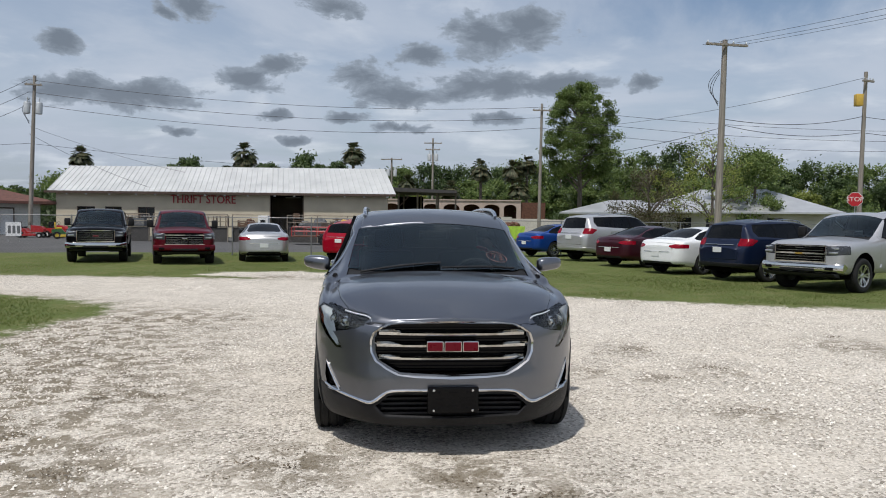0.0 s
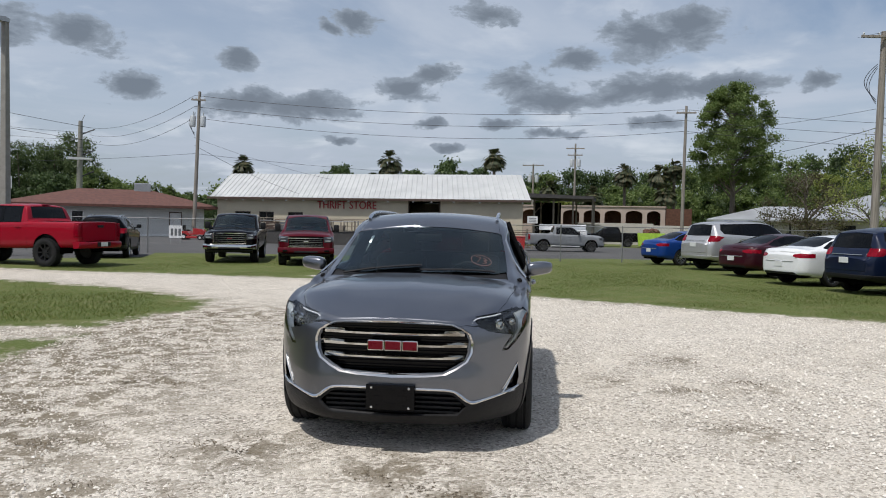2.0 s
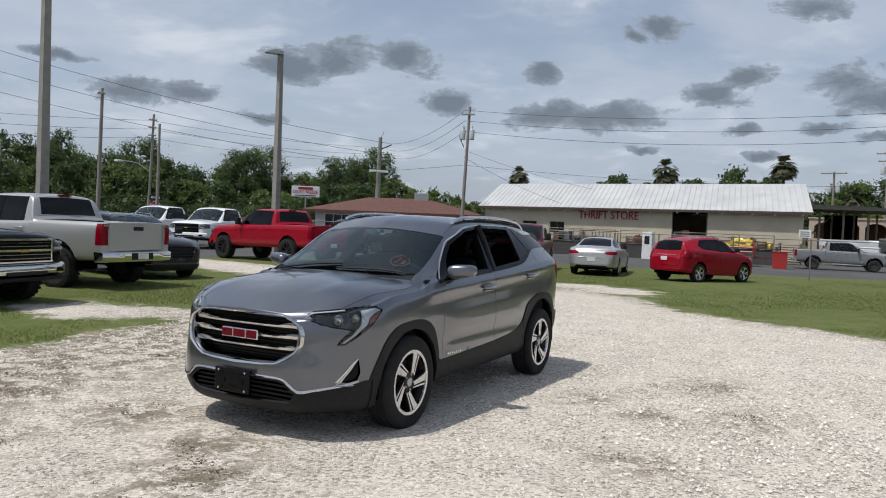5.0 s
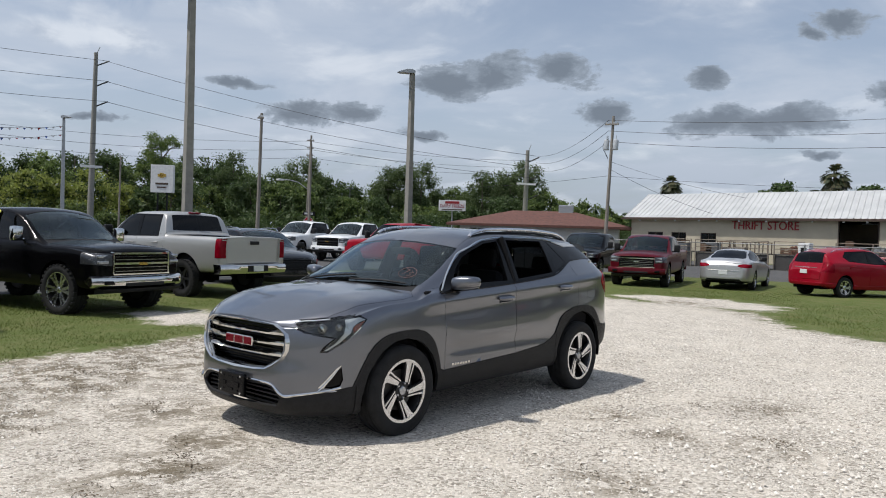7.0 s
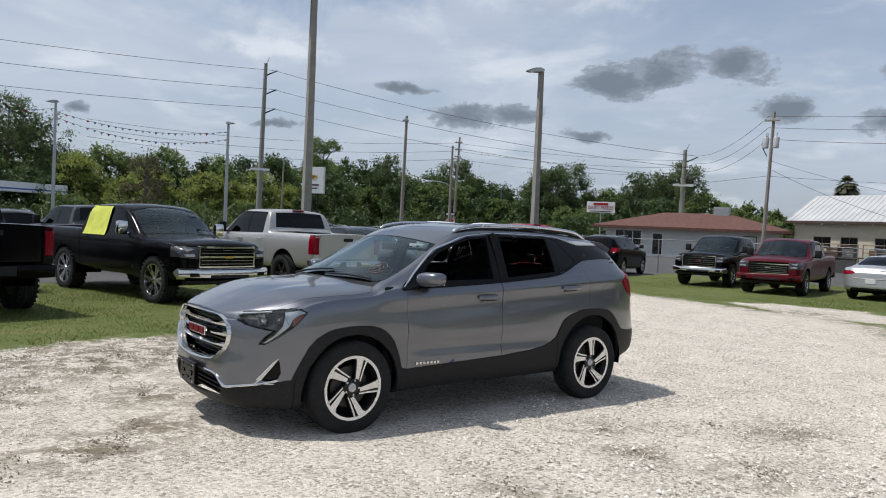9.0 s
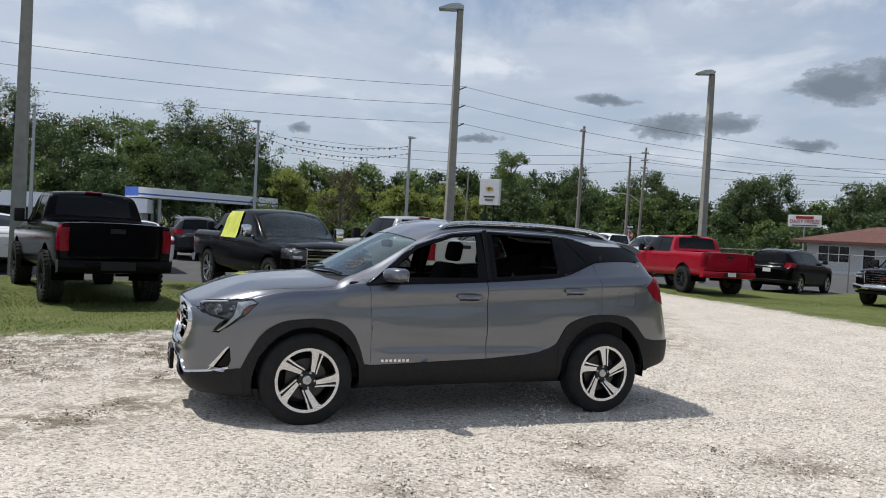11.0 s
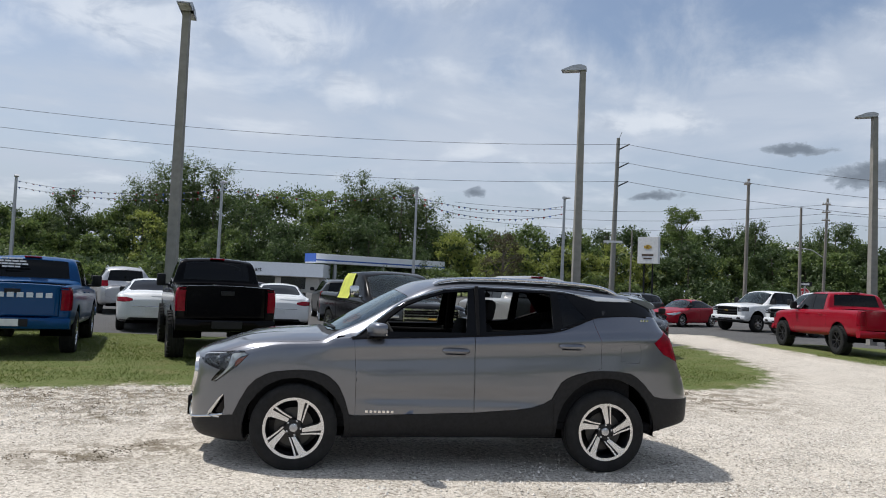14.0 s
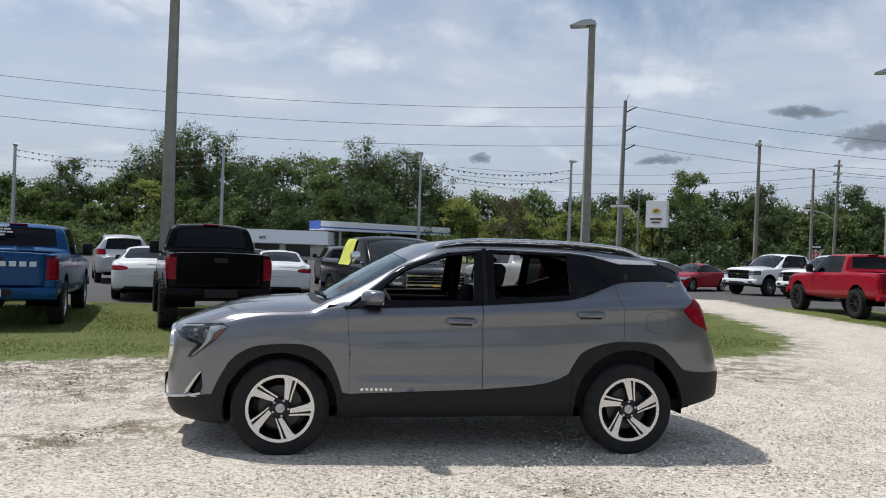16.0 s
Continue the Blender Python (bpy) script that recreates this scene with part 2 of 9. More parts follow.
PLATE_WHITE = plain("plate_white", (0.68, 0.69, 0.68), 0.4, 0, 0.1)
DISC = plain("brake_steel", (0.055, 0.053, 0.050), 0.5, 0.6, 0.2, 30)
GLASS_DARK = glass("dark_glass", (0.04, 0.045, 0.047), 0.0, 0.65)
GLASS_WIND = glass("windscreen_glass", (0.44, 0.55, 0.54), 0.0, 1.3, (0.82, 0.93, 0.95))
GLASS_CLEAR = glass("clear_glass", (0.86, 0.88, 0.87))
HERO_GREY = car_paint("grey_metallic_paint", (0.150, 0.157, 0.178), 0.92, 0.31, 1.0)

# ---- building tools ----
def thing(name, label, category, m=None, group="", kind=""):
    ob = new(name)
    ob.empty_display_size = 0.2
    if m is not None:
        ob.matrix_basis = m
    return tagged(ob, label, category, group, kind)


def mesh_of(name, verts, faces, smooth=False):
    me = bpy.data.meshes.new(name)
    me.from_pydata([tuple(v) for v in verts], [], faces)
    me.validate()
    if smooth:
        me.shade_smooth()
    me.update()
    return me


def part(name, bm, mat, parent, label="", m=None):
    """Links a bmesh, a mesh or (verts, faces) as one mesh object under a thing or a part."""
    if isinstance(bm, tuple):
        me = mesh_of(name, *bm)
    elif isinstance(bm, bmesh.types.BMesh):
        me = bpy.data.meshes.new(name)
        bm.to_mesh(me)
        bm.free()
    else:
        me = bm
    if mat is not None and not me.materials:
        me.materials.append(mat)
    ob = new(name, me)
    ob.parent = parent
    if m is not None:
        ob.matrix_basis = m
    if mat is not None and me.materials[0] is not mat:
        ob.material_slots[0].link = "OBJECT"
        ob.material_slots[0].material = mat
    return tagged(ob, label)


class Geo:
    """Collects vertices and faces of one mesh."""

    def __init__(self):
        self.v, self.f = [], []

    def add(self, verts, faces, m=None):
        k = len(self.v)
        self.v += [tuple(m @ Vector(p)) if m is not None else tuple(p) for p in verts]
        self.f += [tuple(i + k for i in f) for f in faces]
        return self

    def box(self, x0, x1, y0, y1, z0, z1, b=0.0, m=None):
        if b <= 0:
            v = [(x, y, z) for z in (z0, z1) for y in (y0, y1) for x in (x0, x1)]
            return self.add(v, [(0, 2, 3, 1), (4, 5, 7, 6), (0, 1, 5, 4), (2, 6, 7, 3), (0, 4, 6, 2), (1, 3, 7, 5)], m)
        bm = bmesh.new()
        bmesh.ops.create_cube(bm, size=1)
        for p in bm.verts:
            p.co = Vector(((x0 + x1) / 2 + p.co.x * (x1 - x0), (y0 + y1) / 2 + p.co.y * (y1 - y0), (z0 + z1) / 2 + p.co.z * (z1 - z0)))
        b = min(b, 0.45 * min(abs(x1 - x0), abs(y1 - y0), abs(z1 - z0)))
        bmesh.ops.bevel(bm, geom=bm.edges[:], offset=b, segments=2, affect="EDGES", profile=0.5)
        return self.take(bm, m)

    def take(self, bm, m=None):
        bm.verts.index_update()
        self.add([p.co for p in bm.verts], [tuple(p.index for p in f.verts) for f in bm.faces], m)
        bm.free()
        return self

    def tube(self, pts, r, n=8, cap=True, m=None):
        """A round rod along points; r: one radius, or one a point."""
        pts = [Vector(p) for p in pts]
        rs = r if isinstance(r, (list, tuple)) else [r] * len(pts)
        v, f = [], []
        t0 = (pts[1] - pts[0]).normalized()
        side = t0.cross(Vector((0, 0, 1)) if abs(t0.z) < 0.9 else Vector((1, 0, 0))).normalized()
        for i, p in enumerate(pts):
            t = (pts[min(i + 1, len(pts) - 1)] - pts[max(i - 1, 0)]).normalized()
            side = (side - t * side.dot(t)).normalized()
            up = t.cross(side)
            for k in range(n):
                a = 2 * math.pi * k / n
                v.append(p + (side * math.cos(a) + up * math.sin(a)) * rs[i])
        for i in range(len(pts) - 1):
            for k in range(n):
                f.append((i * n + k, i * n + (k + 1) % n, (i + 1) * n + (k + 1) % n, (i + 1) * n + k))
        if cap:
            f.append(tuple(range(n - 1, -1, -1)))
            f.append(tuple((len(pts) - 1) * n + k for k in range(n)))
        return self.add(v, f, m)

    def strip(self, pts, w, h, m=None):
        """A bar of width w (across, level) and height h along points."""
        pts = [Vector(p) for p in pts]
        v, f = [], []
        for i, p in enumerate(pts):
            t = (pts[min(i + 1, len(pts) - 1)] - pts[max(i - 1, 0)]).normalized()
            s = t.cross(Vector((0, 0, 1)))
            s = s.normalized() if s.length > 1e-4 else Vector((1, 0, 0))
            u = s.cross(t)
            v += [p + s * a * w / 2 + u * b * h / 2 for a, b in ((-1, -1), (1, -1), (1, 1), (-1, 1))]
        for i in range(len(pts) - 1):
            for k in range(4):
                f.append((i * 4 + k, i * 4 + (k + 1) % 4, i * 4 + 4 + (k + 1) % 4, i * 4 + 4 + k))
        f += [(3, 2, 1, 0), tuple(len(pts) * 4 - 4 + k for k in range(4))]
        return self.add(v, f, m)

    def lathe(self, prof, n=32, axis="x", m=None, closed=False):
        """Turns a profile of (radius, along) round an axis."""
        v, f = [], []
        for r, a in prof:
            for k in range(n):
                t = 2 * math.pi * k / n
                c, s = r * math.cos(t), r * math.sin(t)
                v.append({"x": (a, c, s), "y": (c, a, s), "z": (c, s, a)}[axis])
        rows = len(prof)
        for i in range(rows if closed else rows - 1):
            j = (i + 1) % rows
            for k in range(n):
                f.append((i * n + k, i * n + (k + 1) % n, j * n + (k + 1) % n, j * n + k))
        return self.add(v, f, m)

    def prism(self, poly, a, b, axis="x", m=None):
        """A flat outline pushed from a to b along an axis."""
        n = len(poly)
        put = {"x": lambda p, h: (h, p[0], p[1]), "y": lambda p, h: (p[0], h, p[1]), "z": lambda p, h: (p[0], p[1], h)}[axis]
        v = [put(p, a) for p in poly] + [put(p, b) for p in poly]
        f = [tuple(range(n - 1, -1, -1)), tuple(range(n, 2 * n))] + [(i, (i + 1) % n, n + (i + 1) % n, n + i) for i in range(n)]
        return self.add(v, f, m)

    def mesh(self, name, smooth=False):
        me = mesh_of(name, self.v, self.f)
        bm = bmesh.new()
        bm.from_mesh(me)
        bmesh.ops.recalc_face_normals(bm, faces=bm.faces[:])
        if smooth:
            for f in bm.faces:
                f.smooth = True
            for e in bm.edges:
                if len(e.link_faces) == 2 and e.calc_face_angle(0) > 0.7:
                    e.smooth = False
        bm.to_mesh(me)
        bm.free()
        return me


def text_mesh(s, size, depth, name="lettering"):
    """Raised capitals of the built-in font, standing in the xz plane, centred."""
    cu = bpy.data.curves.new(name, "FONT")
    cu.body, cu.size, cu.extrude, cu.align_x, cu.align_y = s, size, depth, "CENTER", "CENTER"
    cu.resolution_u = 3
    ob = new(name, cu)
    me = bpy.data.meshes.new_from_object(ob.evaluated_get(bpy.context.evaluated_depsgraph_get()))
    bpy.data.objects.remove(ob)
    bpy.data.curves.remove(cu)
    me.transform(pose(0, 0, 0, 90))
    me.name = name
    return me

# ---- ground ----
LOT = [(45, -14), (45, 7.5), (26, 9.8), (16, 11.9), (8.1, 14.0), (5.5, 14.4), (2.4, 15.6), (-0.4, 16.6), (-2.2, 18.8), (-4.0, 19.3), (-7.3, 19.3),
       (-11.8, 19.2), (-17.6, 18.9), (-24, 19.6), (-24, 16.0), (-14.5, 15.6), (-11.5, 15.2), (-8.4, 14.4), (-6.2, 13.1), (-5.5, 11.7), (-5.9, 10.2),
       (-5.2, 7.4), (-4.6, 5.7), (-4.0, 3.5), (-3.2, 1.6), (-2.6, -2.0), (-2.2, -14)]
SAND_A = [(-8.6, 7.0), (-6.6, 6.9), (-5.4, 8.4), (-5.2, 9.6), (-6.4, 9.2), (-8.2, 8.2)]
SAND_B = [(-7.0, 20.3), (-4.2, 19.0), (-2.2, 19.6), (-2.6, 21.4), (-4.6, 22.2), (-6.6, 21.4)]
PAVED = [(-12.6, -40), (-12.9, 8.0), (-15.8, 14.8), (-19.0, 17.6), (-20.5, 22.0), (-17.0, 27.2), (-19.0, 31.0), (-10.0, 33.8), (4.0, 38.5), (30, 44.5), (120, 66),
         (120, 80), (30, 59.5), (-4, 60), (-34, 60), (-120, 60), (-120, -40)]
DIRT = [(-2.9, 5.1, 0.7), (-2.2, 4.3, 0.6), (-2.9, 6.3, 0.8), (0.2, 4.4, 0.45), (-0.9, 4.5, 0.5), (-3.6, 3.6, 0.9), (2.9, 7.9, 0.3), (2.2, 9.2, 0.35), (5.2, 9.6, 0.6),
        (-3.4, 8.0, 0.9), (-4.2, 9.6, 0.8), (0.6, 3.9, 0.5), (-1.4, 3.3, 0.7), (-2.6, 2.0, 0.8), (2.6, 6.1, 0.3), (-4.7, 19.9, 0.8), (7.4, 11.5, 0.5), (1.49, 7.7, 0.22), (2.2, 7.56, 0.22), (0.52, 3.56, 0.34), (0.74, 3.84, 0.3), (0.08, 4.25, 0.25), (-2.1, 4.1, 0.35)]


def inside_distance(px, py, poly):
    """Signed distance to an outline, positive inside."""
    dist = np.full(px.shape, 1e9)
    odd = np.zeros(px.shape, bool)
    for (ax, ay), (bx, by) in zip(poly, poly[1:] + poly[:1]):
        ex, ey = bx - ax, by - ay
        t = np.clip(((px - ax) * ex + (py - ay) * ey) / (ex * ex + ey * ey), 0, 1)
        dist = np.minimum(dist, np.hypot(px - ax - t * ex, py - ay - t * ey))
        hit = (ay > py) != (by > py)
        with np.errstate(divide="ignore", invalid="ignore"):
            odd ^= hit & (px < ex * (py - ay) / (ey if ey else 1e-9) + ax)
    return np.where(odd, dist, -dist)


def gravel_at(px, py):
    return np.maximum(np.maximum(inside_distance(px, py, LOT), inside_distance(px, py, SAND_A)), inside_distance(px, py, SAND_B))


def ground_material():
    m, nt, b = material("lot_ground")
    L = nt.links.new

    def attr(name):
        a = nt.nodes.new("ShaderNodeAttribute")
        a.attribute_name = name
        return a.outputs["Fac"]

    def mth(op, a, c=0.0, clamp=False):
        n = nt.nodes.new("ShaderNodeMath")
        n.operation, n.use_clamp = op, clamp
        for s, v in ((n.inputs[0], a), (n.inputs[1], c)):
            if isinstance(v, float):
                s.default_value = v
            else:
                L(v, s)
        return n.outputs[0]

    def vor(scale, feature="F1"):
        tc = nt.nodes.new("ShaderNodeTexCoord")
        v = nt.nodes.new("ShaderNodeTexVoronoi")
        v.feature = feature
        v.inputs["Scale"].default_value = scale
        L(tc.outputs["Object"], v.inputs["Vector"])
        return v

    n_mid, n_fine, n_big = noise_node(nt, 1.6, 6.0, 0.62), noise_node(nt, 13.0, 5.0, 0.65), noise_node(nt, 0.22, 4.0, 0.55)
    # stones
    v1, v2, cell = vor(50.0), vor(110.0), vor(50.0, "DISTANCE_TO_EDGE")
    bw = nt.nodes.new("ShaderNodeRGBToBW")
    L(v1.outputs["Color"], bw.inputs[0])
    stone = ramp_node(nt, bw.outputs[0], [(0.14, (0.18, 0.155, 0.122)), (0.36, (0.55, 0.498, 0.425)), (0.85, (0.90, 0.838, 0.75))])
    # shade between the stones is put into the colour: gaps and cell edges darker
    gap = range_node(nt, v2.outputs["Distance"], 0.4, 0.85, 0.0, 0.45)
    stone = mix_node(nt, gap, stone, (0.27, 0.245, 0.20))
    loose = range_node(nt, n_mid, 0.36, 0.62, 1.0, 0.35)
    stone = mix_node(nt, mth("MULTIPLY", range_node(nt, cell.outputs["Distance"], 0.0, 0.08, 0.62, 0.0), loose), stone, (0.17, 0.145, 0.11))
    powder = range_node(nt, n_mid, 0.45, 0.65, 0.0, 0.4)
    stone = mix_node(nt, powder, stone, (0.655, 0.595, 0.51))
    stone = mix_node(nt, range_node(nt, n_big, 0.35, 0.7, 0.0, 0.3), stone, (0.56, 0.505, 0.42))
    # dirt and litter on the stones
    n_moss = noise_node(nt, 3.6, 9.0, 0.74, distort=0.5)
    litter = mth("MULTIPLY", attr("dirt"), range_node(nt, n_moss, 0.46, 0.53, 0.0, 1.0))
    litter = mth("ADD", litter, mth("MULTIPLY", range_node(nt, n_fine, 0.66, 0.74, 0.0, 1.0), range_node(nt, n_mid, 0.55, 0.75, 0.0, 0.5)), True)
    stone = mix_node(nt, mth("MULTIPLY", litter, 0.9), stone, (0.150, 0.120, 0.075))
    # turf
    turf = ramp_node(nt, n_fine, [(0.25, (0.072, 0.097, 0.023)), (0.5, (0.107, 0.137, 0.035)), (0.75, (0.160, 0.174, 0.060))])
    turf = mix_node(nt, range_node(nt, n_mid, 0.45, 0.7, 0.0, 0.55), turf, (0.185, 0.160, 0.075))
    # asphalt
    n_as = noise_node(nt, 160.0, 2.0)
    asph = ramp_node(nt, n_as, [(0.3, (0.060, 0.060, 0.062)), (0.7, (0.115, 0.113, 0.112))])
    asph = mix_node(nt, range_node(nt, n_big, 0.4, 0.65, 0.0, 0.5), asph, (0.135, 0.132, 0.127))

    def mask(name, wob, soft):
        a = mth("ADD", attr(name), mth("MULTIPLY", mth("SUBTRACT", n_mid, 0.5), wob))
        a = mth("ADD", a, mth("MULTIPLY", mth("SUBTRACT", n_fine, 0.5), wob * 0.8))
        return range_node(nt, a, -soft, soft, 0.0, 1.0)

    col = mix_node(nt, mask("gravel", 1.5, 0.16), turf, stone)
    paved = mask("paved", 0.25, 0.05)
    col = mix_node(nt, mth("MULTIPLY", paved, mth("SUBTRACT", 1.0, mask("gravel", 1.5, 0.16)), True), col, asph)
    L(col, b.inputs["Base Color"])
    b.inputs["Roughness"].default_value = 0.92
    b.inputs["Specular IOR Level"].default_value = 0.25
    h = mth("ADD", mth("MULTIPLY", range_node(nt, cell.outputs["Distance"], 0.0, 0.28, 0.0, 0.45), loose), mth("MULTIPLY", n_fine, 0.8))
    h = mth("ADD", h, mth("MULTIPLY", v2.outputs["Distance"], -0.3))
    bump_node(nt, b, h, 0.7, 0.022)
    return m


def build_ground():
    far = [60, 80, 110, 150, 220, 320, 500, 900, 2600]
    xs = np.array([-v for v in far[::-1]] + [-50, -42, -36] + list(np.arange(-30, 24.01, 0.3)) + [26, 29, 33, 38, 45] + far)
    ys = np.array([-v for v in far[::-1]] + [-40, -28, -20, -15] + list(np.arange(-12, 46.01, 0.3)) + [48, 52, 56] + far)
    px, py = np.meshgrid(xs, ys)
    g = gravel_at(px, py)
    rng = np.random.default_rng(3)
    pz = np.zeros_like(px)
    for k in range(10):
        a, f, p = rng.uniform(0, 6.28), rng.uniform(0.5, 2.2), rng.uniform(0, 6.28)
        pz += np.sin((px * math.cos(a) + py * math.sin(a)) * f + p) * 0.0035
    nx, ny = len(xs), len(ys)
    verts = np.stack([px, py, pz], -1).reshape(-1, 3)
    i = np.arange(nx * ny).reshape(ny, nx)
    faces = np.stack([i[:-1, :-1], i[:-1, 1:], i[1:, 1:], i[1:, :-1]], -1).reshape(-1, 4)
    me = bpy.data.meshes.new("ground")
    me.from_pydata(verts.tolist(), [], faces.tolist())
    me.shade_smooth()
    dirt = np.zeros_like(px)
    for x, y, r in DIRT:
        dirt = np.maximum(dirt, np.exp(-((px - x) ** 2 + (py - y) ** 2) / (r * r)))
    lot = inside_distance(px, py, LOT)
    west = np.clip(1.25 - np.abs(lot - 0.9) / 2.2, 0, 1) * np.clip((-0.2 - px) / 2.2, 0, 1) * np.clip((13.5 - py) / 2.0, 0, 1) * 0.95
    west = np.maximum(west, np.clip(1 - np.abs(lot) / 0.9, 0, 1) * 0.6)
    dirt = np.maximum(dirt, west)
    for name, val in (("gravel", g), ("paved", inside_distance(px, py, PAVED)), ("dirt", dirt)):
        a = me.attributes.new(name, "FLOAT", "POINT")
        a.data.foreach_set("value", np.clip(val, -50, 50).astype(np.float32).ravel())
    me.materials.append(ground_material())
    return tagged(new("ground", me), "pale crushed limestone lot edged with mown grass and asphalt", "ground", kind="structure")


build_ground()

# ---- vehicles: a lofted shell, cut into its panels ----
from mathutils.bvhtree import BVHTree


def curve_of(pts):
    """A smooth curve through (at, value) points that does not overshoot."""
    x, y = np.array([p[0] for p in pts], float), np.array([p[1] for p in pts], float)
    h, d = np.diff(x), np.diff(y) / np.diff(x)
    m = np.zeros_like(y)
    m[0], m[-1] = d[0], d[-1]
    for i in range(1, len(x) - 1):
        if d[i - 1] * d[i] > 0:
            w1, w2 = 2 * h[i] + h[i - 1], h[i] + 2 * h[i - 1]
            m[i] = (w1 + w2) / (w1 / d[i - 1] + w2 / d[i])

    def at(q):
        q = min(max(q, x[0]), x[-1])
        i = min(int(np.searchsorted(x, q, "right")) - 1, len(x) - 2)
        t = (q - x[i]) / h[i]
        return float((1 + 2 * t) * (1 - t) ** 2 * y[i] + t * (1 - t) ** 2 * h[i] * m[i] + t * t * (3 - 2 * t) * y[i + 1] + t * t * (t - 1) * h[i] * m[i + 1])
    return at


def chaikin(p, n=2):
    for _ in range(n):
        q = [p[0]]
        for (ax, az), (bx, bz) in zip(p, p[1:]):
            q += [(ax * 0.75 + bx * 0.25, az * 0.75 + bz * 0.25), (ax * 0.25 + bx * 0.75, az * 0.25 + bz * 0.75)]
        p = q + [p[-1]]
    return p


def half_shell(s, step, n_cap=7, rounds=2):
    """The half of a body at x >= 0: nose at y = 0, tail at y = s['L']."""
    c = {k: curve_of(s[k]) for k in ("top", "belt", "bot", "plan", "rw", "drop")}
    rf, rr = curve_of(s["rake_f"]), curve_of(s["rake_r"])
    length = s["L"]
    ys = sorted(set([0, 0.012, 0.03, 0.055, 0.085, 0.12, 0.16, 0.21] + list(np.arange(0.27, length - 0.3, step)) + [length - q for q in (0.3, 0.26, 0.22, 0.18, 0.14, 0.1, 0.07, 0.045, 0.025, 0.01, 0)] + s.get("extra", [])))
    bm = bmesh.new()
    rows = []
    for y in ys:
        t, be, bo, w, r, dr = (c[k](y) for k in ("top", "belt", "bot", "plan", "rw", "drop"))
        ed = t - dr
        be = min(be, ed - 0.03)
        h = be - bo
        pts = [(0.55 * w, bo), (0.90 * w, bo + 0.004), (0.962 * w, bo + 0.10 * h), (0.985 * w, bo + 0.28 * h), (0.992 * w, bo + 0.45 * h), (1.0 * w, bo + 0.66 * h), (0.997 * w, bo + 0.84 * h),
               (0.985 * w, be - 0.035), (0.962 * w, be - 0.002), (0.948 * w, be + 0.012), (r + 0.035 + (0.948 * w - r) * 0.1, ed - 0.05), (r - 0.02, ed + 0.006), (0.72 * r, t - 0.52 * dr), (0.4 * r, t - 0.14 * dr), (0, t)]
        rows.append([[x, y, z] for x, z in chaikin(pts, rounds)])
    allv = [list(q) for row in rows for q in row]
    k = len(rows[0])
    faces = [(i * k + j, i * k + j + 1, (i + 1) * k + j + 1, (i + 1) * k + j) for i in range(len(rows) - 1) for j in range(k - 1)]
    for row, flip in ((0, False), (len(rows) - 1, True)):
        base = len(allv)
        for j in range(k):
            x, y, z = rows[row][j]
            allv += [[x * (1 - q / n_cap), y, z] for q in range(n_cap + 1)]
        for j in range(k - 1):
            for q in range(n_cap):
                a = base + j * (n_cap + 1) + q
                f = (a, a + 1, a + n_cap + 2, a + n_cap + 1)
                faces.append(f if not flip else f[::-1])
    carve = s.get("carve")
    for p in allv:
        x, y, z = p
        if carve and x > 0.5:
            p[0] = x = x + carve(y, z)
        if carve and z > 0.9 and y < 1.15:
            p[2] += s["crease"](x, y)
        q = min(1, max(0, y / 0.7))
        p[1] += (1 - q * q * (3 - 2 * q)) * (rf(z) + s["bow_f"] * x * x)
        q = min(1, max(0, (length - y) / 0.7))
        p[1] -= (1 - q * q * (3 - 2 * q)) * (rr(z) + s["bow_r"] * x * x)
    vs = [bm.verts.new(p) for p in allv]
    for f in faces:
        try:
            bm.faces.new([vs[i] for i in f])
        except ValueError:
            pass
    bmesh.ops.remove_doubles(bm, verts=bm.verts[:], dist=0.0008)
    bmesh.ops.dissolve_degenerate(bm, edges=bm.edges[:], dist=0.0005)
    bmesh.ops.recalc_face_normals(bm, faces=bm.faces[:])
    if sum(f.normal.x * f.calc_area() for f in bm.faces) < 0:
        bmesh.ops.reverse_faces(bm, faces=bm.faces[:])
    return bm


FLAT = {"x": (1, 2), "y": (0, 2), "z": (0, 1)}


def in_poly(px, py, poly):
    odd = False
    for (ax, ay), (bx, by) in zip(poly, poly[1:] + poly[:1]):
        if (ay > py) != (by > py) and px < (bx - ax) * (py - ay) / (by - ay) + ax:
            odd = not odd
    return odd


def cut_shell(bm, axis, poly, test):
    """Scores the outline, seen along an axis, into the shell."""
    i, j = FLAT[axis]
    for a, b in zip(poly, poly[1:] + poly[:1]):
        lo0, hi0, lo1, hi1 = min(a[0], b[0]), max(a[0], b[0]), min(a[1], b[1]), max(a[1], b[1])
        fs = []
        for f in bm.faces:
            p0 = [v.co[i] for v in f.verts]
            if max(p0) < lo0 or min(p0) > hi0:
                continue
            p1 = [v.co[j] for v in f.verts]
            if max(p1) < lo1 or min(p1) > hi1 or not test(f.calc_center_median(), f.normal):
                continue
            fs.append(f)
        if not fs:
            continue
        no = Vector((0, 0, 0))
        no[i], no[j] = b[1] - a[1], a[0] - b[0]
        if no.length < 1e-6:
            continue
        co = Vector((0, 0, 0))
        co[i], co[j] = a
        geom = list({v for f in fs for v in f.verts}) + list({e for f in fs for e in f.edges}) + fs
        bmesh.ops.bisect_plane(bm, geom=geom, dist=0.0004, plane_co=co, plane_no=no)


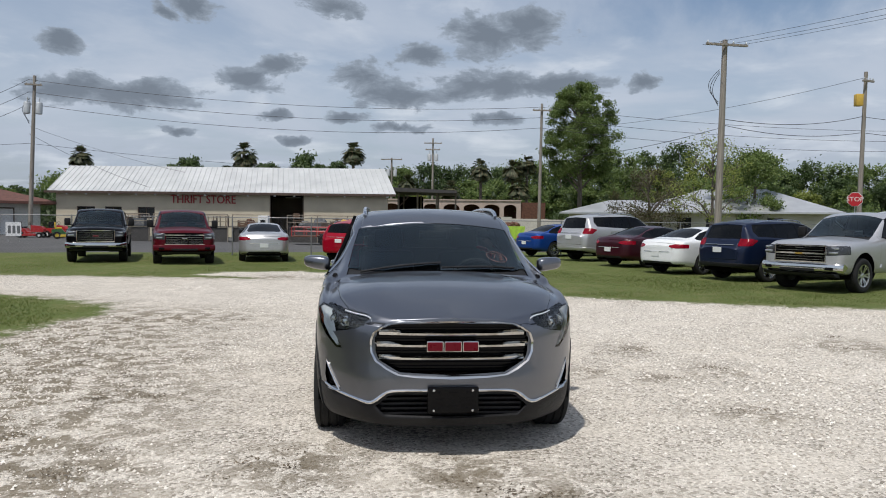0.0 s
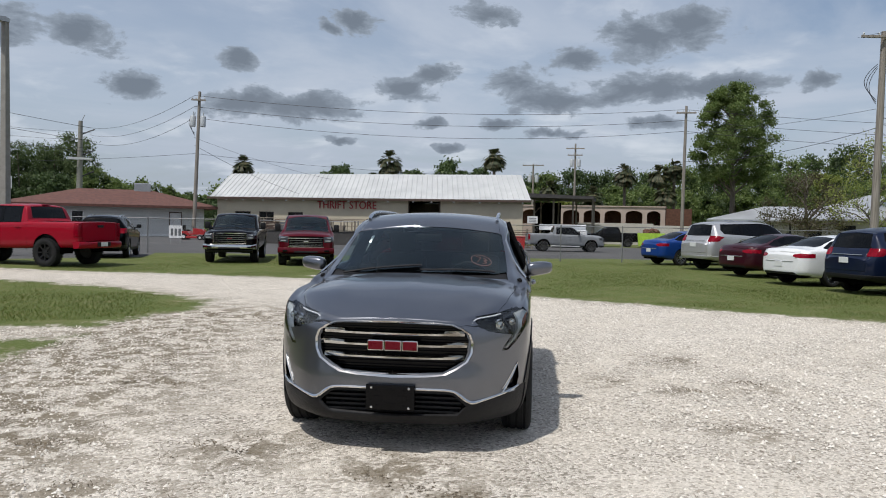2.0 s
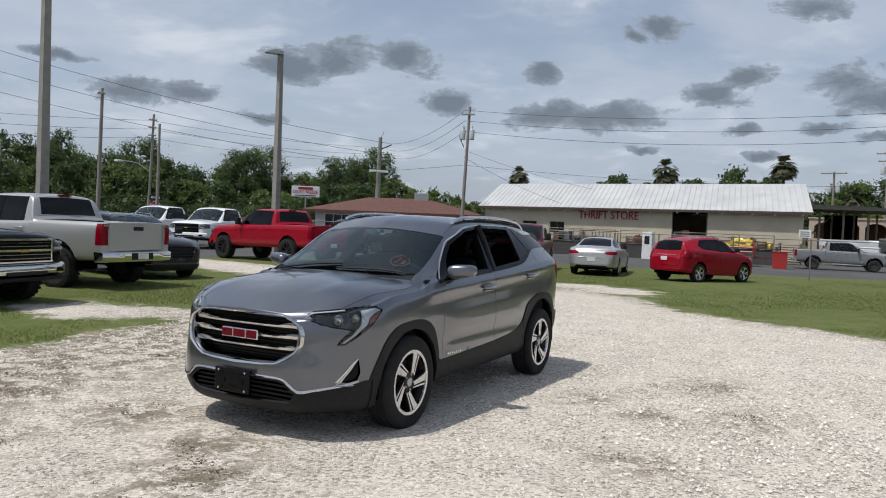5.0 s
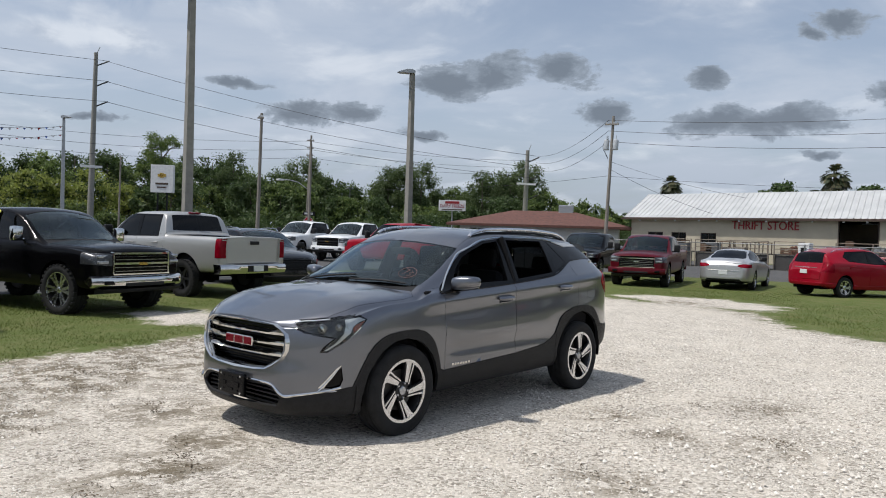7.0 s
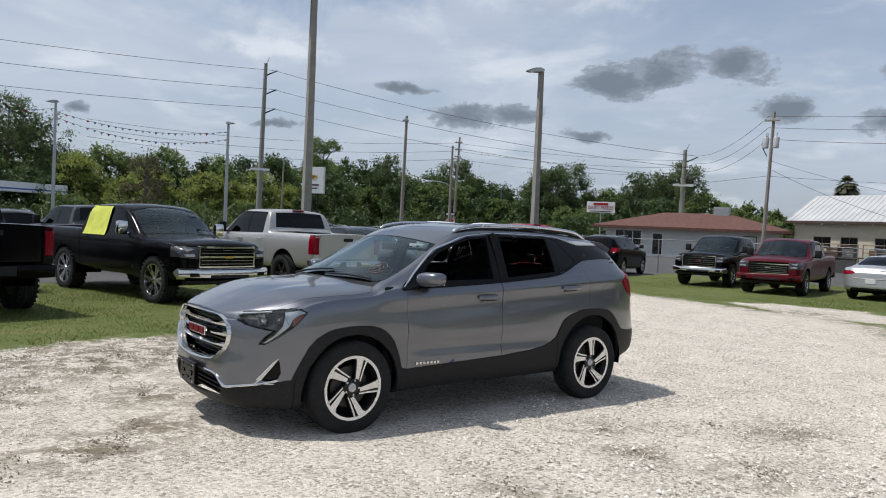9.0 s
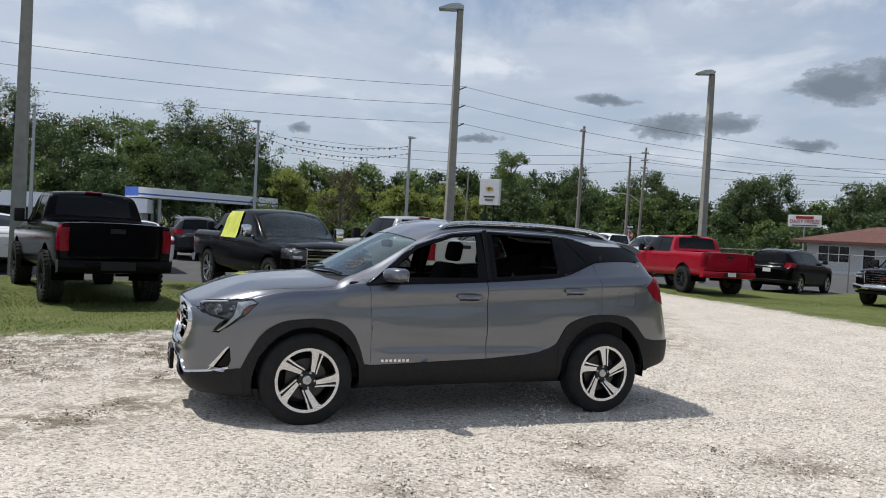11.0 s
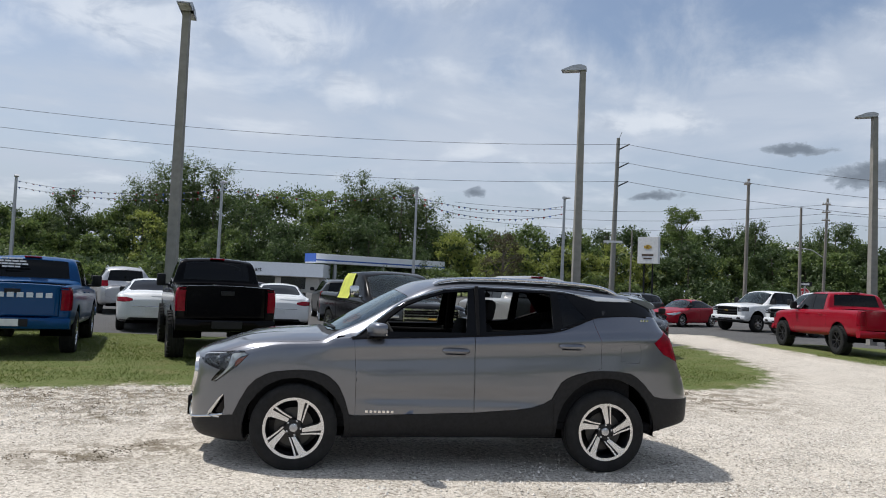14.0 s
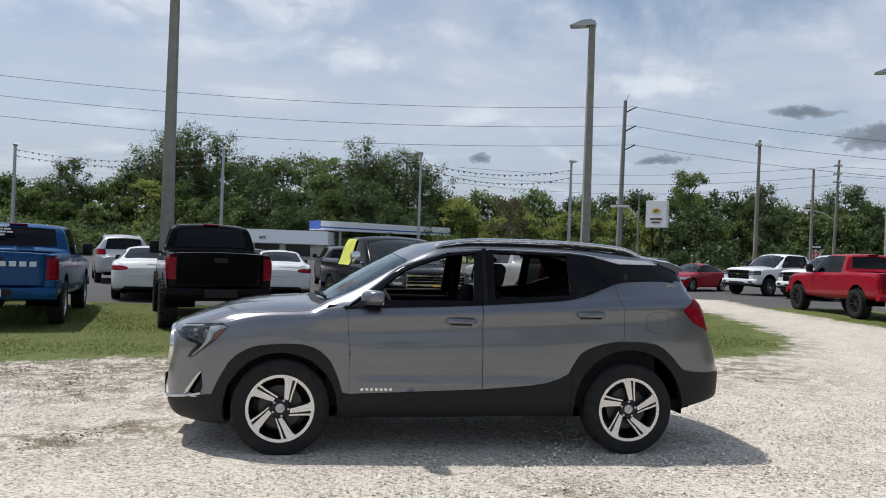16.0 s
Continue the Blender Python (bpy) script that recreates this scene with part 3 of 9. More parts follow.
def lift(faces, gap, depth, push=0.0, both=False):
    """The faces as a bmesh of their own: drawn in by the gap, with a lip turned inward; both: with the mirrored half joined on."""
    bm = bmesh.new()
    made = {}
    for f in faces:
        for v in f.verts:
            if v not in made:
                made[v] = bm.verts.new(v.co + v.normal * push)
        try:
            bm.faces.new([made[v] for v in f.verts]).smooth = True
        except ValueError:
            pass
    bm.normal_update()
    rim = [e for e in bm.edges if len(e.link_faces) == 1 and not (abs(e.verts[0].co.x) < 2e-3 and abs(e.verts[1].co.x) < 2e-3)]
    if gap or depth:
        move = {}
        for e in rim:
            f = e.link_faces[0]
            d = f.normal.cross(e.verts[1].co - e.verts[0].co)
            if d.length < 1e-9:
                continue
            d.normalize()
            if d.dot(f.calc_center_median() - e.verts[0].co) < 0:
                d = -d
            for v in e.verts:
                move.setdefault(v, Vector())
                move[v] += d
        for v, d in move.items():
            if d.length > 1e-6:
                d = d.normalized() * gap
                if abs(v.co.x) < 2e-3:
                    d.x = 0
                v.co += d
    if depth:
        low = {v: bm.verts.new(v.co - v.normal * depth) for e in rim for v in e.verts}
        for e in rim:
            a, b = e.verts
            loop = e.link_loops[0]
            if loop.vert is not a:
                a, b = b, a
            try:
                bm.faces.new([b, a, low[a], low[b]]).smooth = True
                e.smooth = False
            except ValueError:
                pass
    if both:
        old = bm.faces[:]
        twin = {v: (v if abs(v.co.x) < 2e-3 else bm.verts.new((-v.co.x, v.co.y, v.co.z))) for v in bm.verts[:]}
        for f in old:
            try:
                bm.faces.new([twin[v] for v in reversed(f.verts)]).smooth = True
            except ValueError:
                pass
    return bm


def panels_of(shell, regions):
    """Cuts all regions, the first in the list winning, and returns {name: faces}."""
    for name, axis, poly, test, *_ in regions:
        if poly:
            cut_shell(shell, axis, poly, test)
    got = {r[0]: [] for r in regions}
    for f in shell.faces:
        c, n = f.calc_center_median(), f.normal
        for name, axis, poly, test, *_ in regions:
            i, j = FLAT[axis]
            if test(c, n) and (not poly or in_poly(c[i], c[j], poly)):
                got[name].append(f)
                break
    return got


def template(spec, regions, step, rounds=2):
    """Meshes of all panels of one kind of body: {name: [(mesh, ...)]}, and a search tree of the whole shell."""
    sh = half_shell(spec, step, rounds=rounds)
    tree = BVHTree.FromBMesh(sh)
    got = panels_of(sh, regions)
    out = {}
    for name, axis, poly, test, mode, mat, gap, depth, push in regions:
        if not got[name] or mode == "drop":
            continue
        bm = lift(got[name], gap, depth, push, mode == "center")
        me = bpy.data.meshes.new(name)
        bm.to_mesh(me)
        meshes = [me]
        if mode == "pair":
            for v in bm.verts:
                v.co.x = -v.co.x
            bmesh.ops.reverse_faces(bm, faces=bm.faces[:])
            me2 = bpy.data.meshes.new(name)
            bm.to_mesh(me2)
            meshes.append(me2)
        bm.free()
        for q in meshes:
            q.materials.append(BLACK_TRIM)
        out[name] = (meshes, mat)
    sh.free()
    return out, tree


def side_point(tree, y, z, out=0.0):
    p, n, *_ = tree.ray_cast(Vector((3, y, z)), Vector((-1, 0, 0)))
    return (p + n * out) if p else Vector((0.9, y, z))


def mirrored(p, n, x, out, other):
    """A point found on the half shell, taken to the side of x; the given one where nothing was met."""
    if not p:
        return other
    p = p + n * out
    return Vector((-p.x, p.y, p.z)) if x < 0 else p


def front_point(tree, x, z, out=0.0):
    p, n, *_ = tree.ray_cast(Vector((abs(x), -3, z)), Vector((0, 1, 0)))
    return mirrored(p, n, x, out, Vector((x, 0, z)))


def back_point(tree, x, z, out=0.0):
    p, n, *_ = tree.ray_cast(Vector((abs(x), 9, z)), Vector((0, -1, 0)))
    return mirrored(p, n, x, out, Vector((x, 4.5, z)))


def top_point(tree, x, y, out=0.0):
    p, n, *_ = tree.ray_cast(Vector((abs(x), y, 5)), Vector((0, 0, -1)))
    return mirrored(p, n, x, out, Vector((x, y, 1)))


ANY = lambda c, n: True


def smooth_line(pts, n=4):
    """Points of a soft curve through the given ones."""
    p = [Vector(q) for q in pts]
    out = []
    for i in range(len(p) - 1):
        a, b, c, d = p[max(i - 1, 0)], p[i], p[i + 1], p[min(i + 2, len(p) - 1)]
        for k in range(n):
            t = k / n
            out.append(0.5 * ((2 * b) + (c - a) * t + (2 * a - 5 * b + 4 * c - d) * t * t + (3 * b - a - 3 * c + d) * t ** 3))
    return out + [p[-1]]


WHEELS = {}


def wheel_meshes(r, w, rim, style):
    """Tyre, rim face, barrel and brake disc; the outer face looks to +x."""
    key = (r, w, rim, style)
    if key in WHEELS:
        return WHEELS[key]
    n = 56 if style == "hero" else 32
    tyre = Geo()
    h = w / 2
    prof = [(rim - 0.012, -h * 0.80), (rim + 0.02, -h * 0.94), (rim + (r - rim) * 0.5, -h), (r - 0.03, -h * 0.95), (r - 0.008, -h * 0.82)]
    for g in (-0.5, 0.0, 0.5):
        a = g * h
        prof += [(r, a - 0.10 * h), (r - 0.009, a - 0.05 * h), (r - 0.009, a + 0.05 * h), (r, a + 0.10 * h)]
    prof += [(r - 0.008, h * 0.82), (r - 0.03, h * 0.95), (rim + (r - rim) * 0.5, h), (rim + 0.02, h * 0.94), (rim - 0.012, h * 0.80)]
    tyre.lathe(prof, n, "x")
    lugs = 0 if style == "hero" else (30 if style in ("mud", "black", "chrome") else 0)
    for k in range(lugs):
        m = pose(0, 0, 0, 360 * k / lugs)
        for sx in (-1, 1):
            big = style != "hero"
            d = 0.012 if big else 0.004
            y0 = 0.022 if big else 0.014
            tyre.box(sx * h * 0.60, sx * h * 0.99, -y0, y0, r - 0.030, r + d - 0.006, 0, m)
    barrel = Geo().lathe([(rim, h * 0.80), (rim - 0.015, h * 0.62), (rim - 0.03, h * 0.35), (rim - 0.035, -h * 0.8), (0.02, -h * 0.82)], n, "x")
    face = Geo()
    face.lathe([(rim + 0.006, h * 0.80), (rim + 0.006, h * 0.90), (rim - (0.017 if style == "hero" else 0.010), h * 0.88), (rim - (0.021 if style == "hero" else 0.014), h * 0.70)], n, "x")
    hub = Geo().lathe([(0.0, h * 0.74), (0.03, h * 0.74), (0.034, h * 0.70), (0.066, h * 0.66), (0.072, h * 0.3)], 24, "x")
    cap = Geo().lathe([(0.0, h * 0.80), (0.022, h * 0.795), (0.034, h * 0.77), (0.037, h * 0.70), (0.038, h * 0.6)], 24, "x").mesh("centre_cap", True)
    if style != "hero":
        face.add(hub.v, hub.f)

    def blade(a0, a1, r0, r1, w0, w1, x0, x1, th=0.022):
        ca, cb = math.radians(a0), math.radians(a1)
        p0, p1 = Vector((x0, r0 * math.cos(ca), r0 * math.sin(ca))), Vector((x1, r1 * math.cos(cb), r1 * math.sin(cb)))
        t = (p1 - p0).normalized()
        sd = t.cross(Vector((1, 0, 0))).normalized()
        v = []
        for p, ww in ((p0, w0), (p1, w1)):
            v += [p - sd * ww, p + sd * ww, p + sd * ww * 0.9 - Vector((th, 0, 0)), p - sd * ww * 0.9 - Vector((th, 0, 0))]
        return Geo().add(v, [(0, 1, 5, 4), (1, 2, 6, 5), (2, 3, 7, 6), (3, 0, 4, 7), (0, 3, 2, 1), (4, 5, 6, 7)]).mesh("spoke")
    spokes = []
    if style == "hero":
        # five swept spokes: a broad machined blade, a groove, a thin machined rib, on a dark web
        def plate(name, poly, x_in, x_out, th):
            at = lambda p, d: (x_in + (x_out - x_in) * min(1, max(0, (math.hypot(*p) - 0.22) / 0.76)) - d, p[0] * rim, p[1] * rim)
            n2 = len(poly)
            v = [at(p, 0) for p in poly] + [at((p[0] * 1.01, p[1] * 1.01), th) for p in poly]
            return Geo().add(v, [tuple(range(n2))] + [tuple(range(2 * n2 - 1, n2 - 1, -1))] + [(i, n2 + i, n2 + (i + 1) % n2, (i + 1) % n2) for i in range(n2)]).mesh(name)
        blade_m = plate("spoke", [(0.13, 0.26), (0.155, 0.55), (0.175, 0.82), (0.13, 0.93), (0.02, 0.985), (0.20, 0.975), (0.42, 0.895), (0.34, 0.58), (0.25, 0.22)], h * 0.70, h * 0.87, 0.010)
        rib_m = plate("rib", [(0.505, 0.845), (0.555, 0.815), (0.42, 0.47), (0.315, 0.15), (0.275, 0.17), (0.375, 0.50)], h * 0.69, h * 0.86, 0.010)
        web_m = plate("web", [(0.10, 0.20), (0.14, 0.60), (0.15, 0.84), (0.06, 0.97), (0.34, 0.93), (0.57, 0.81), (0.43, 0.44), (0.32, 0.10)], h * 0.62, h * 0.78, 0.03)
        spokes = [(q, 72 * k, dark) for k in range(5) for q, dark in ((blade_m, False), (rib_m, False), (web_m, True))]
    else:
        cnt = {"five": 5, "ten": 10, "six": 6, "steel": 8, "black": 8, "mud": 6, "chrome": 6}[style]
        wid = {"five": 0.034, "ten": 0.013, "six": 0.03, "steel": 0.028, "black": 0.02, "mud": 0.032, "chrome": 0.046}[style]
        if style in ("five", "six", "chrome"):
            two = blade(-6, -10, 0.05, rim - 0.006, wid * 0.5, wid * 0.6, h * 0.66, h * 0.84), blade(6, 10, 0.05, rim - 0.006, wid * 0.5, wid * 0.6, h * 0.66, h * 0.84)
        else:
            two = (blade(0, 0, 0.05, rim - 0.006, wid * 0.8, wid, h * 0.66, h * 0.84),)
        spokes = [(q, 360 / cnt * k, False) for k in range(cnt) for q in two]
    nut = Geo().lathe([(0.0, h * 0.76), (0.009, h * 0.75), (0.011, h * 0.60)], 8, "x", Matrix.Translation((0, 0.060 if style == "hero" else 0.046, 0))).mesh("lug_nut", True)
    disc = Geo().lathe([(0.03, h * 0.26), (rim * 0.66, h * 0.26), (rim * 0.66, h * 0.10), (0.03, h * 0.10)], 32, "x")
    WHEELS[key] = (tyre.mesh("tyre", True), face.mesh("rim", True), barrel.mesh("barrel", True), nut, disc.mesh("brake_disc", True), spokes, hub.mesh("hub", True), cap)
    return WHEELS[key]


def add_wheel(car, x, y, r, w, rim, style, face_mat, left, steer=0.0, barrel_mat=None):
    t, f, b, nut, d, spokes, hub, cap = wheel_meshes(r, w, rim, style)
    m = pose(x if left else -x, y, r - 0.004, 0, 0, (0 if left else 180)) @ pose(0, 0, 0, steer)
    whl = part("wheel", f, face_mat, car, "", m)
    part("tyre", t, RUBBER, whl)
    part("barrel", b, barrel_mat or ALLOY_DARK, whl)
    part("brake_disc", d, DISC, whl)
    for q, ang, dark in spokes:
        part(q.name.split(".")[0], q, ALLOY_DARK if dark else face_mat, whl, "", pose(0, 0, 0, ang))
    if style == "hero":
        part("hub", hub, ALLOY_DARK, whl)
        part("centre_cap", cap, LAMP_BRIGHT, whl, "silver wheel centre cap")
        for k in range(5):
            part("lug_nut", nut, LAMP_BRIGHT, whl, "", pose(0, 0, 0, 72 * k + 62))
    return whl


def add_panels(car, tmpl, mats, labels=None):
    made = {}
    for name, (meshes, mat) in tmpl.items():
        for me in meshes:
            ob = part(name, me, mats.get(mat, mats["paint"]) if isinstance(mat, str) else mat, car, (labels or {}).get(name, ""))
            if mat in ("glass", "windscreen", "dark_glass"):
                ob.visible_shadow = False
            made.setdefault(name, []).append(ob)
    return made

# ---- the grey compact SUV in the middle of the lot ----
def bonnet_relief(x, y):
    """Two raised folds that run from the grille's corners to the windscreen."""
    fade = min(1, max(0, (y - 0.10) / 0.25)) * min(1, max(0, (1.12 - y) / 0.2))
    q = (abs(x) - (0.40 + 0.12 * y)) / 0.10
    return 0.011 * fade * (max(0.0, 1 - abs(q)) if q < 0 else max(0.0, 1 - q / 2.4))


def side_relief(y, z):
    """How far the door skin stands out: a shoulder line, a hollow, a low crease over a tucked sill."""
    ends = min(1, max(0, (y - 0.95) / 0.5)) * min(1, max(0, (4.35 - y) / 0.5))
    s = 1.045 + 0.052 * (y - 1.4)
    line = [(0.44, 0.012), (0.55, 0.010), (0.63, -0.012), (0.69, 0.003), (0.725, 0.014), (0.80, 0.006), (s - 0.10, -0.010), (s - 0.03, 0.006), (s, 0.018), (s + 0.05, 0.004), (s + 0.11, 0.0)]
    if z <= line[0][0] or z >= line[-1][0]:
        return 0.012 * ends if z <= line[0][0] and z > 0.3 else 0.0
    low = min(1, max(0, (y - 1.35) / 0.25)) * min(1, max(0, (3.25 - y) / 0.35))
    for (za, a), (zb, b) in zip(line, line[1:]):
        if za <= z < zb:
            q = (z - za) / (zb - za)
            d = 0.75 * (a + (b - a) * q * q * (3 - 2 * q))
            return d * (ends if z > 0.86 else low)
    return 0.0


HERO = dict(
    L=4.60, bow_f=0.17, bow_r=0.12,
    top=[(0, 0.925), (0.04, 0.945), (0.10, 0.972), (0.26, 1.035), (0.5, 1.10), (0.755, 1.135), (1.02, 1.158), (1.14, 1.175), (1.26, 1.240), (1.52, 1.388), (1.78, 1.530), (1.99, 1.622), (2.15, 1.655), (2.4, 1.672), (2.8, 1.676),
         (3.2, 1.668), (3.62, 1.645), (3.9, 1.612), (4.18, 1.556), (4.215, 1.52), (4.26, 1.45), (4.34, 1.30), (4.43, 1.12), (4.50, 0.98), (4.55, 0.90), (4.60, 0.86)],
    belt=[(0, 0.86), (0.15, 0.905), (0.35, 0.955), (0.8, 1.045), (1.2, 1.095), (1.4, 1.115), (2.2, 1.145), (3.0, 1.195), (3.6, 1.235), (4.1, 1.25), (4.3, 1.22), (4.45, 1.05), (4.6, 0.78)],
    bot=[(0, 0.205), (0.3, 0.20), (0.6, 0.225), (1.4, 0.255), (3.2, 0.275), (4.0, 0.30), (4.4, 0.37), (4.6, 0.42)],
    plan=[(0, 0.50), (0.02, 0.575), (0.05, 0.635), (0.09, 0.69), (0.15, 0.755), (0.25, 0.832), (0.4, 0.892), (0.55, 0.916), (0.9, 0.925), (2.3, 0.925), (3.6, 0.925), (4.0, 0.915), (4.2, 0.892), (4.35, 0.86), (4.47, 0.81), (4.55, 0.74), (4.6, 0.62)],
    rw=[(0, 0.40), (0.05, 0.53), (0.15, 0.64), (0.3, 0.71), (0.6, 0.775), (1.0, 0.795), (1.2, 0.785), (1.5, 0.735), (1.95, 0.662), (2.2, 0.638), (3.0, 0.625), (3.9, 0.575), (4.2, 0.54), (4.35, 0.60), (4.5, 0.66), (4.6, 0.52)],
    drop=[(0, 0.02), (0.1, 0.035), (0.4, 0.06), (1.0, 0.075), (1.2, 0.085), (1.5, 0.115), (1.9, 0.095), (2.1, 0.065), (2.5, 0.045), (3.8, 0.045), (4.2, 0.045), (4.4, 0.05), (4.6, 0.03)],
    rake_f=[(0.17, 0.13), (0.27, 0.03), (0.37, 0.0), (0.5, 0.0), (0.64, 0.015), (0.84, 0.03), (0.95, 0.045), (1.1, 0.06)],
    rake_r=[(0.3, 0.10), (0.45, 0.0), (0.6, 0.0), (0.85, 0.03), (1.2, 0.02), (1.6, 0.0)],
    extra=[1.08, 1.14, 1.2],
    carve=lambda y, z: side_relief(y, z),
    crease=lambda x, y: bonnet_relief(x, y),
)


def arc(cy, cz, r, a0, a1, n):
    return [(cy + r * math.cos(radians(a0 + (a1 - a0) * k / n)), cz + r * math.sin(radians(a0 + (a1 - a0) * k / n))) for k in range(n + 1)]


HEADLAMP = [(0.105, 0.890), (0.165, 0.937), (0.345, 0.958), (0.49, 0.980), (0.535, 0.950), (0.44, 0.85), (0.355, 0.777), (0.255, 0.700), (0.225, 0.700), (0.24, 0.745), (0.30, 0.808), (0.22, 0.825), (0.15, 0.846)]


def hero_regions():
    wide = lambda c, n: c.x > 0.45
    up = lambda c, n: n.z > 0.12 and c.z > 0.88
    rear = lambda c, n: c.y > 4.1
    R = []
    add = lambda *a: R.append(a)
    add("wheel_hole", "x", arc(0.93, 0.355, 0.418, 200, -20, 22) + [(1.3, 0.0), (0.5, 0.0)], lambda c, n: c.x > 0.4, "drop", None, 0, 0, 0)
    add("wheel_hole_rear", "x", arc(3.655, 0.38, 0.452, 205, -25, 22) + [(4.1, 0.0), (3.2, 0.0)], lambda c, n: c.x > 0.4, "drop", None, 0, 0, 0)
    add("headlamp", "x", HEADLAMP, lambda c, n: c.x > 0.55 and c.y < 0.6, "pair", "clear", 0.001, 0.0, 0.0)
    add("tail_lamp", "x", [(4.10, 1.155), (4.24, 1.262), (4.50, 1.258), (4.62, 0.985), (4.36, 0.985), (4.20, 1.05)], lambda c, n: c.x > 0.5 and c.y > 4, "pair", RED_LENS, 0.002, 0.02, 0.006)
    add("windscreen", "z", [(-0.01, 1.135), (0.40, 1.165), (0.62, 1.225), (0.725, 1.30), (0.695, 1.58), (0.648, 1.87), (0.45, 1.83), (0.30, 1.81), (-0.01, 1.795)], lambda c, n: n.z > 0.2 and c.z > 1.0, "center", "windscreen", 0.001, 0, -0.004)
    add("door_glass", "x", [(1.60, 1.178), (2.37, 1.192), (2.40, 1.553), (2.19, 1.530), (2.0, 1.468), (1.85, 1.408), (1.70, 1.298)], wide, "drop", None, 0, 0, 0)
    add("rear_door_glass", "x", [(2.55, 1.205), (3.16, 1.255), (3.17, 1.562), (2.56, 1.568)], wide, "drop", None, 0, 0, 0)
    add("quarter_glass", "x", [(3.25, 1.27), (3.48, 1.352), (3.31, 1.552), (3.24, 1.558)], wide, "pair", "dark_glass", 0, 0, -0.003)
    add("roof_blade", "x", [(3.36, 1.570), (3.557, 1.552), (3.90, 1.535), (3.99, 1.510), (3.62, 1.508)], wide, "pair", SATIN, 0.001, 0.01, 0.006)
    add("window_surround", "x", [(1.36, 1.112), (1.6, 1.128), (2.22, 1.156), (2.8, 1.195), (3.16, 1.231), (3.35, 1.285), (3.52, 1.350), (3.65, 1.378), (4.08, 1.384), (4.20, 1.376), (4.30, 1.36), (4.26, 1.47), (4.12, 1.525), (3.997, 1.525), (3.557, 1.546), (3.204, 1.581),
                                (2.544, 1.589), (2.184, 1.554), (1.983, 1.49), (1.835, 1.434), (1.737, 1.371), (1.57, 1.240)], lambda c, n: c.x > 0.42, "pair", BLACK_GLOSS, 0.0015, 0.02, 0)
    add("rear_glass", "y", [(-0.01, 1.16), (0.60, 1.18), (0.52, 1.47), (-0.01, 1.49)], rear, "center", "dark_glass", 0.001, 0, -0.004)
    add("fog_blade", "x", [(0.350, 0.612), (0.312, 0.590), (0.210, 0.446), (0.240, 0.442), (0.322, 0.574)], lambda c, n: c.x > 0.5 and c.y < 0.5, "pair", CHROME, 0.001, 0.012, 0.005)
    add("fog_pocket", "x", [(0.345, 0.605), (0.312, 0.585), (0.215, 0.446), (0.335, 0.440), (0.358, 0.50)], lambda c, n: c.x > 0.5 and c.y < 0.5, "pair", BLACK_GLOSS, 0.001, 0.0, -0.022)
    valance = [(-0.01, 0.452), (0.39, 0.456), (0.445, 0.432), (0.52, 0.372), (0.60, 0.385), (0.76, 0.415), (0.86, 0.452), (1.2, 0.45), (1.2, 0.05), (-0.01, 0.05)]
    add("lower_intake", "y", [(-0.01, 0.435), (0.37, 0.438), (0.425, 0.418), (0.50, 0.352), (0.44, 0.288), (-0.01, 0.275)], lambda c, n: c.y < 0.4, "drop", None, 0, 0, 0)
    add("front_valance", "y", valance, lambda c, n: c.y < 0.46, "center", BLACK_TRIM, 0.001, 0.02, 0.0)
    add("front_arch_trim", "x", [(0.417, 0.434), (0.47, 0.555), (0.537, 0.687), (0.60, 0.752), (0.667, 0.792), (0.75, 0.82), (0.848, 0.834), (0.95, 0.841), (1.055, 0.838), (1.13, 0.823), (1.197, 0.795), (1.25, 0.755), (1.295, 0.704), (1.345, 0.60), (1.386, 0.471), (1.41, 0.1), (0.40, 0.1)],
        lambda c, n: c.x > 0.35 and c.y > 0.2, "pair", BLACK_TRIM, 0.001, 0.03, 0.008)
    add("sill_trim", "x", [(1.386, 0.471), (1.44, 0.466), (2.45, 0.507), (2.80, 0.535), (2.96, 0.556), (3.08, 0.594), (3.17, 0.65), (3.17, 0.1), (1.40, 0.1)], lambda c, n: c.x > 0.35, "pair", BLACK_TRIM, 0.001, 0.03, 0.006)
    add("rear_arch_trim", "x", [(3.15, 0.63), (3.19, 0.71), (3.233, 0.785), (3.30, 0.832), (3.385, 0.862), (3.48, 0.885), (3.593, 0.897), (3.72, 0.896), (3.858, 0.882), (3.93, 0.85), (3.993, 0.798), (4.05, 0.735), (4.104, 0.68), (4.2, 0.658), (4.321, 0.65), (4.8, 0.635), (4.8, 0.1), (3.1, 0.1)],
        lambda c, n: c.y > 3.0, "center", BLACK_TRIM, 0.001, 0.03, 0.008)
    add("grille_opening", "y", [(-0.01, 0.894), (0.386, 0.884), (0.432, 0.873), (0.488, 0.842), (0.506, 0.795), (0.50, 0.708), (0.478, 0.656), (0.368, 0.591), (0.331, 0.578), (-0.01, 0.562)], lambda c, n: c.y < 0.3, "drop", None, 0, 0, 0)
    add("bonnet", "z", [(-0.01, -0.2), (0.47, -0.2), (0.58, 0.10), (0.66, 0.24), (0.745, 0.48), (0.782, 0.75), (0.797, 1.0), (0.785, 1.15), (0.72, 1.19), (0.5, 1.12), (-0.01, 1.065)], up, "center", "paint", 0.0025, 0.02, 0.001)
    add("cowl", "z", [(-0.01, 1.06), (0.5, 1.115), (0.73, 1.185), (0.715, 1.30), (0.6, 1.24), (-0.01, 1.15)], up, "center", BLACK_TRIM, 0, 0, -0.012)
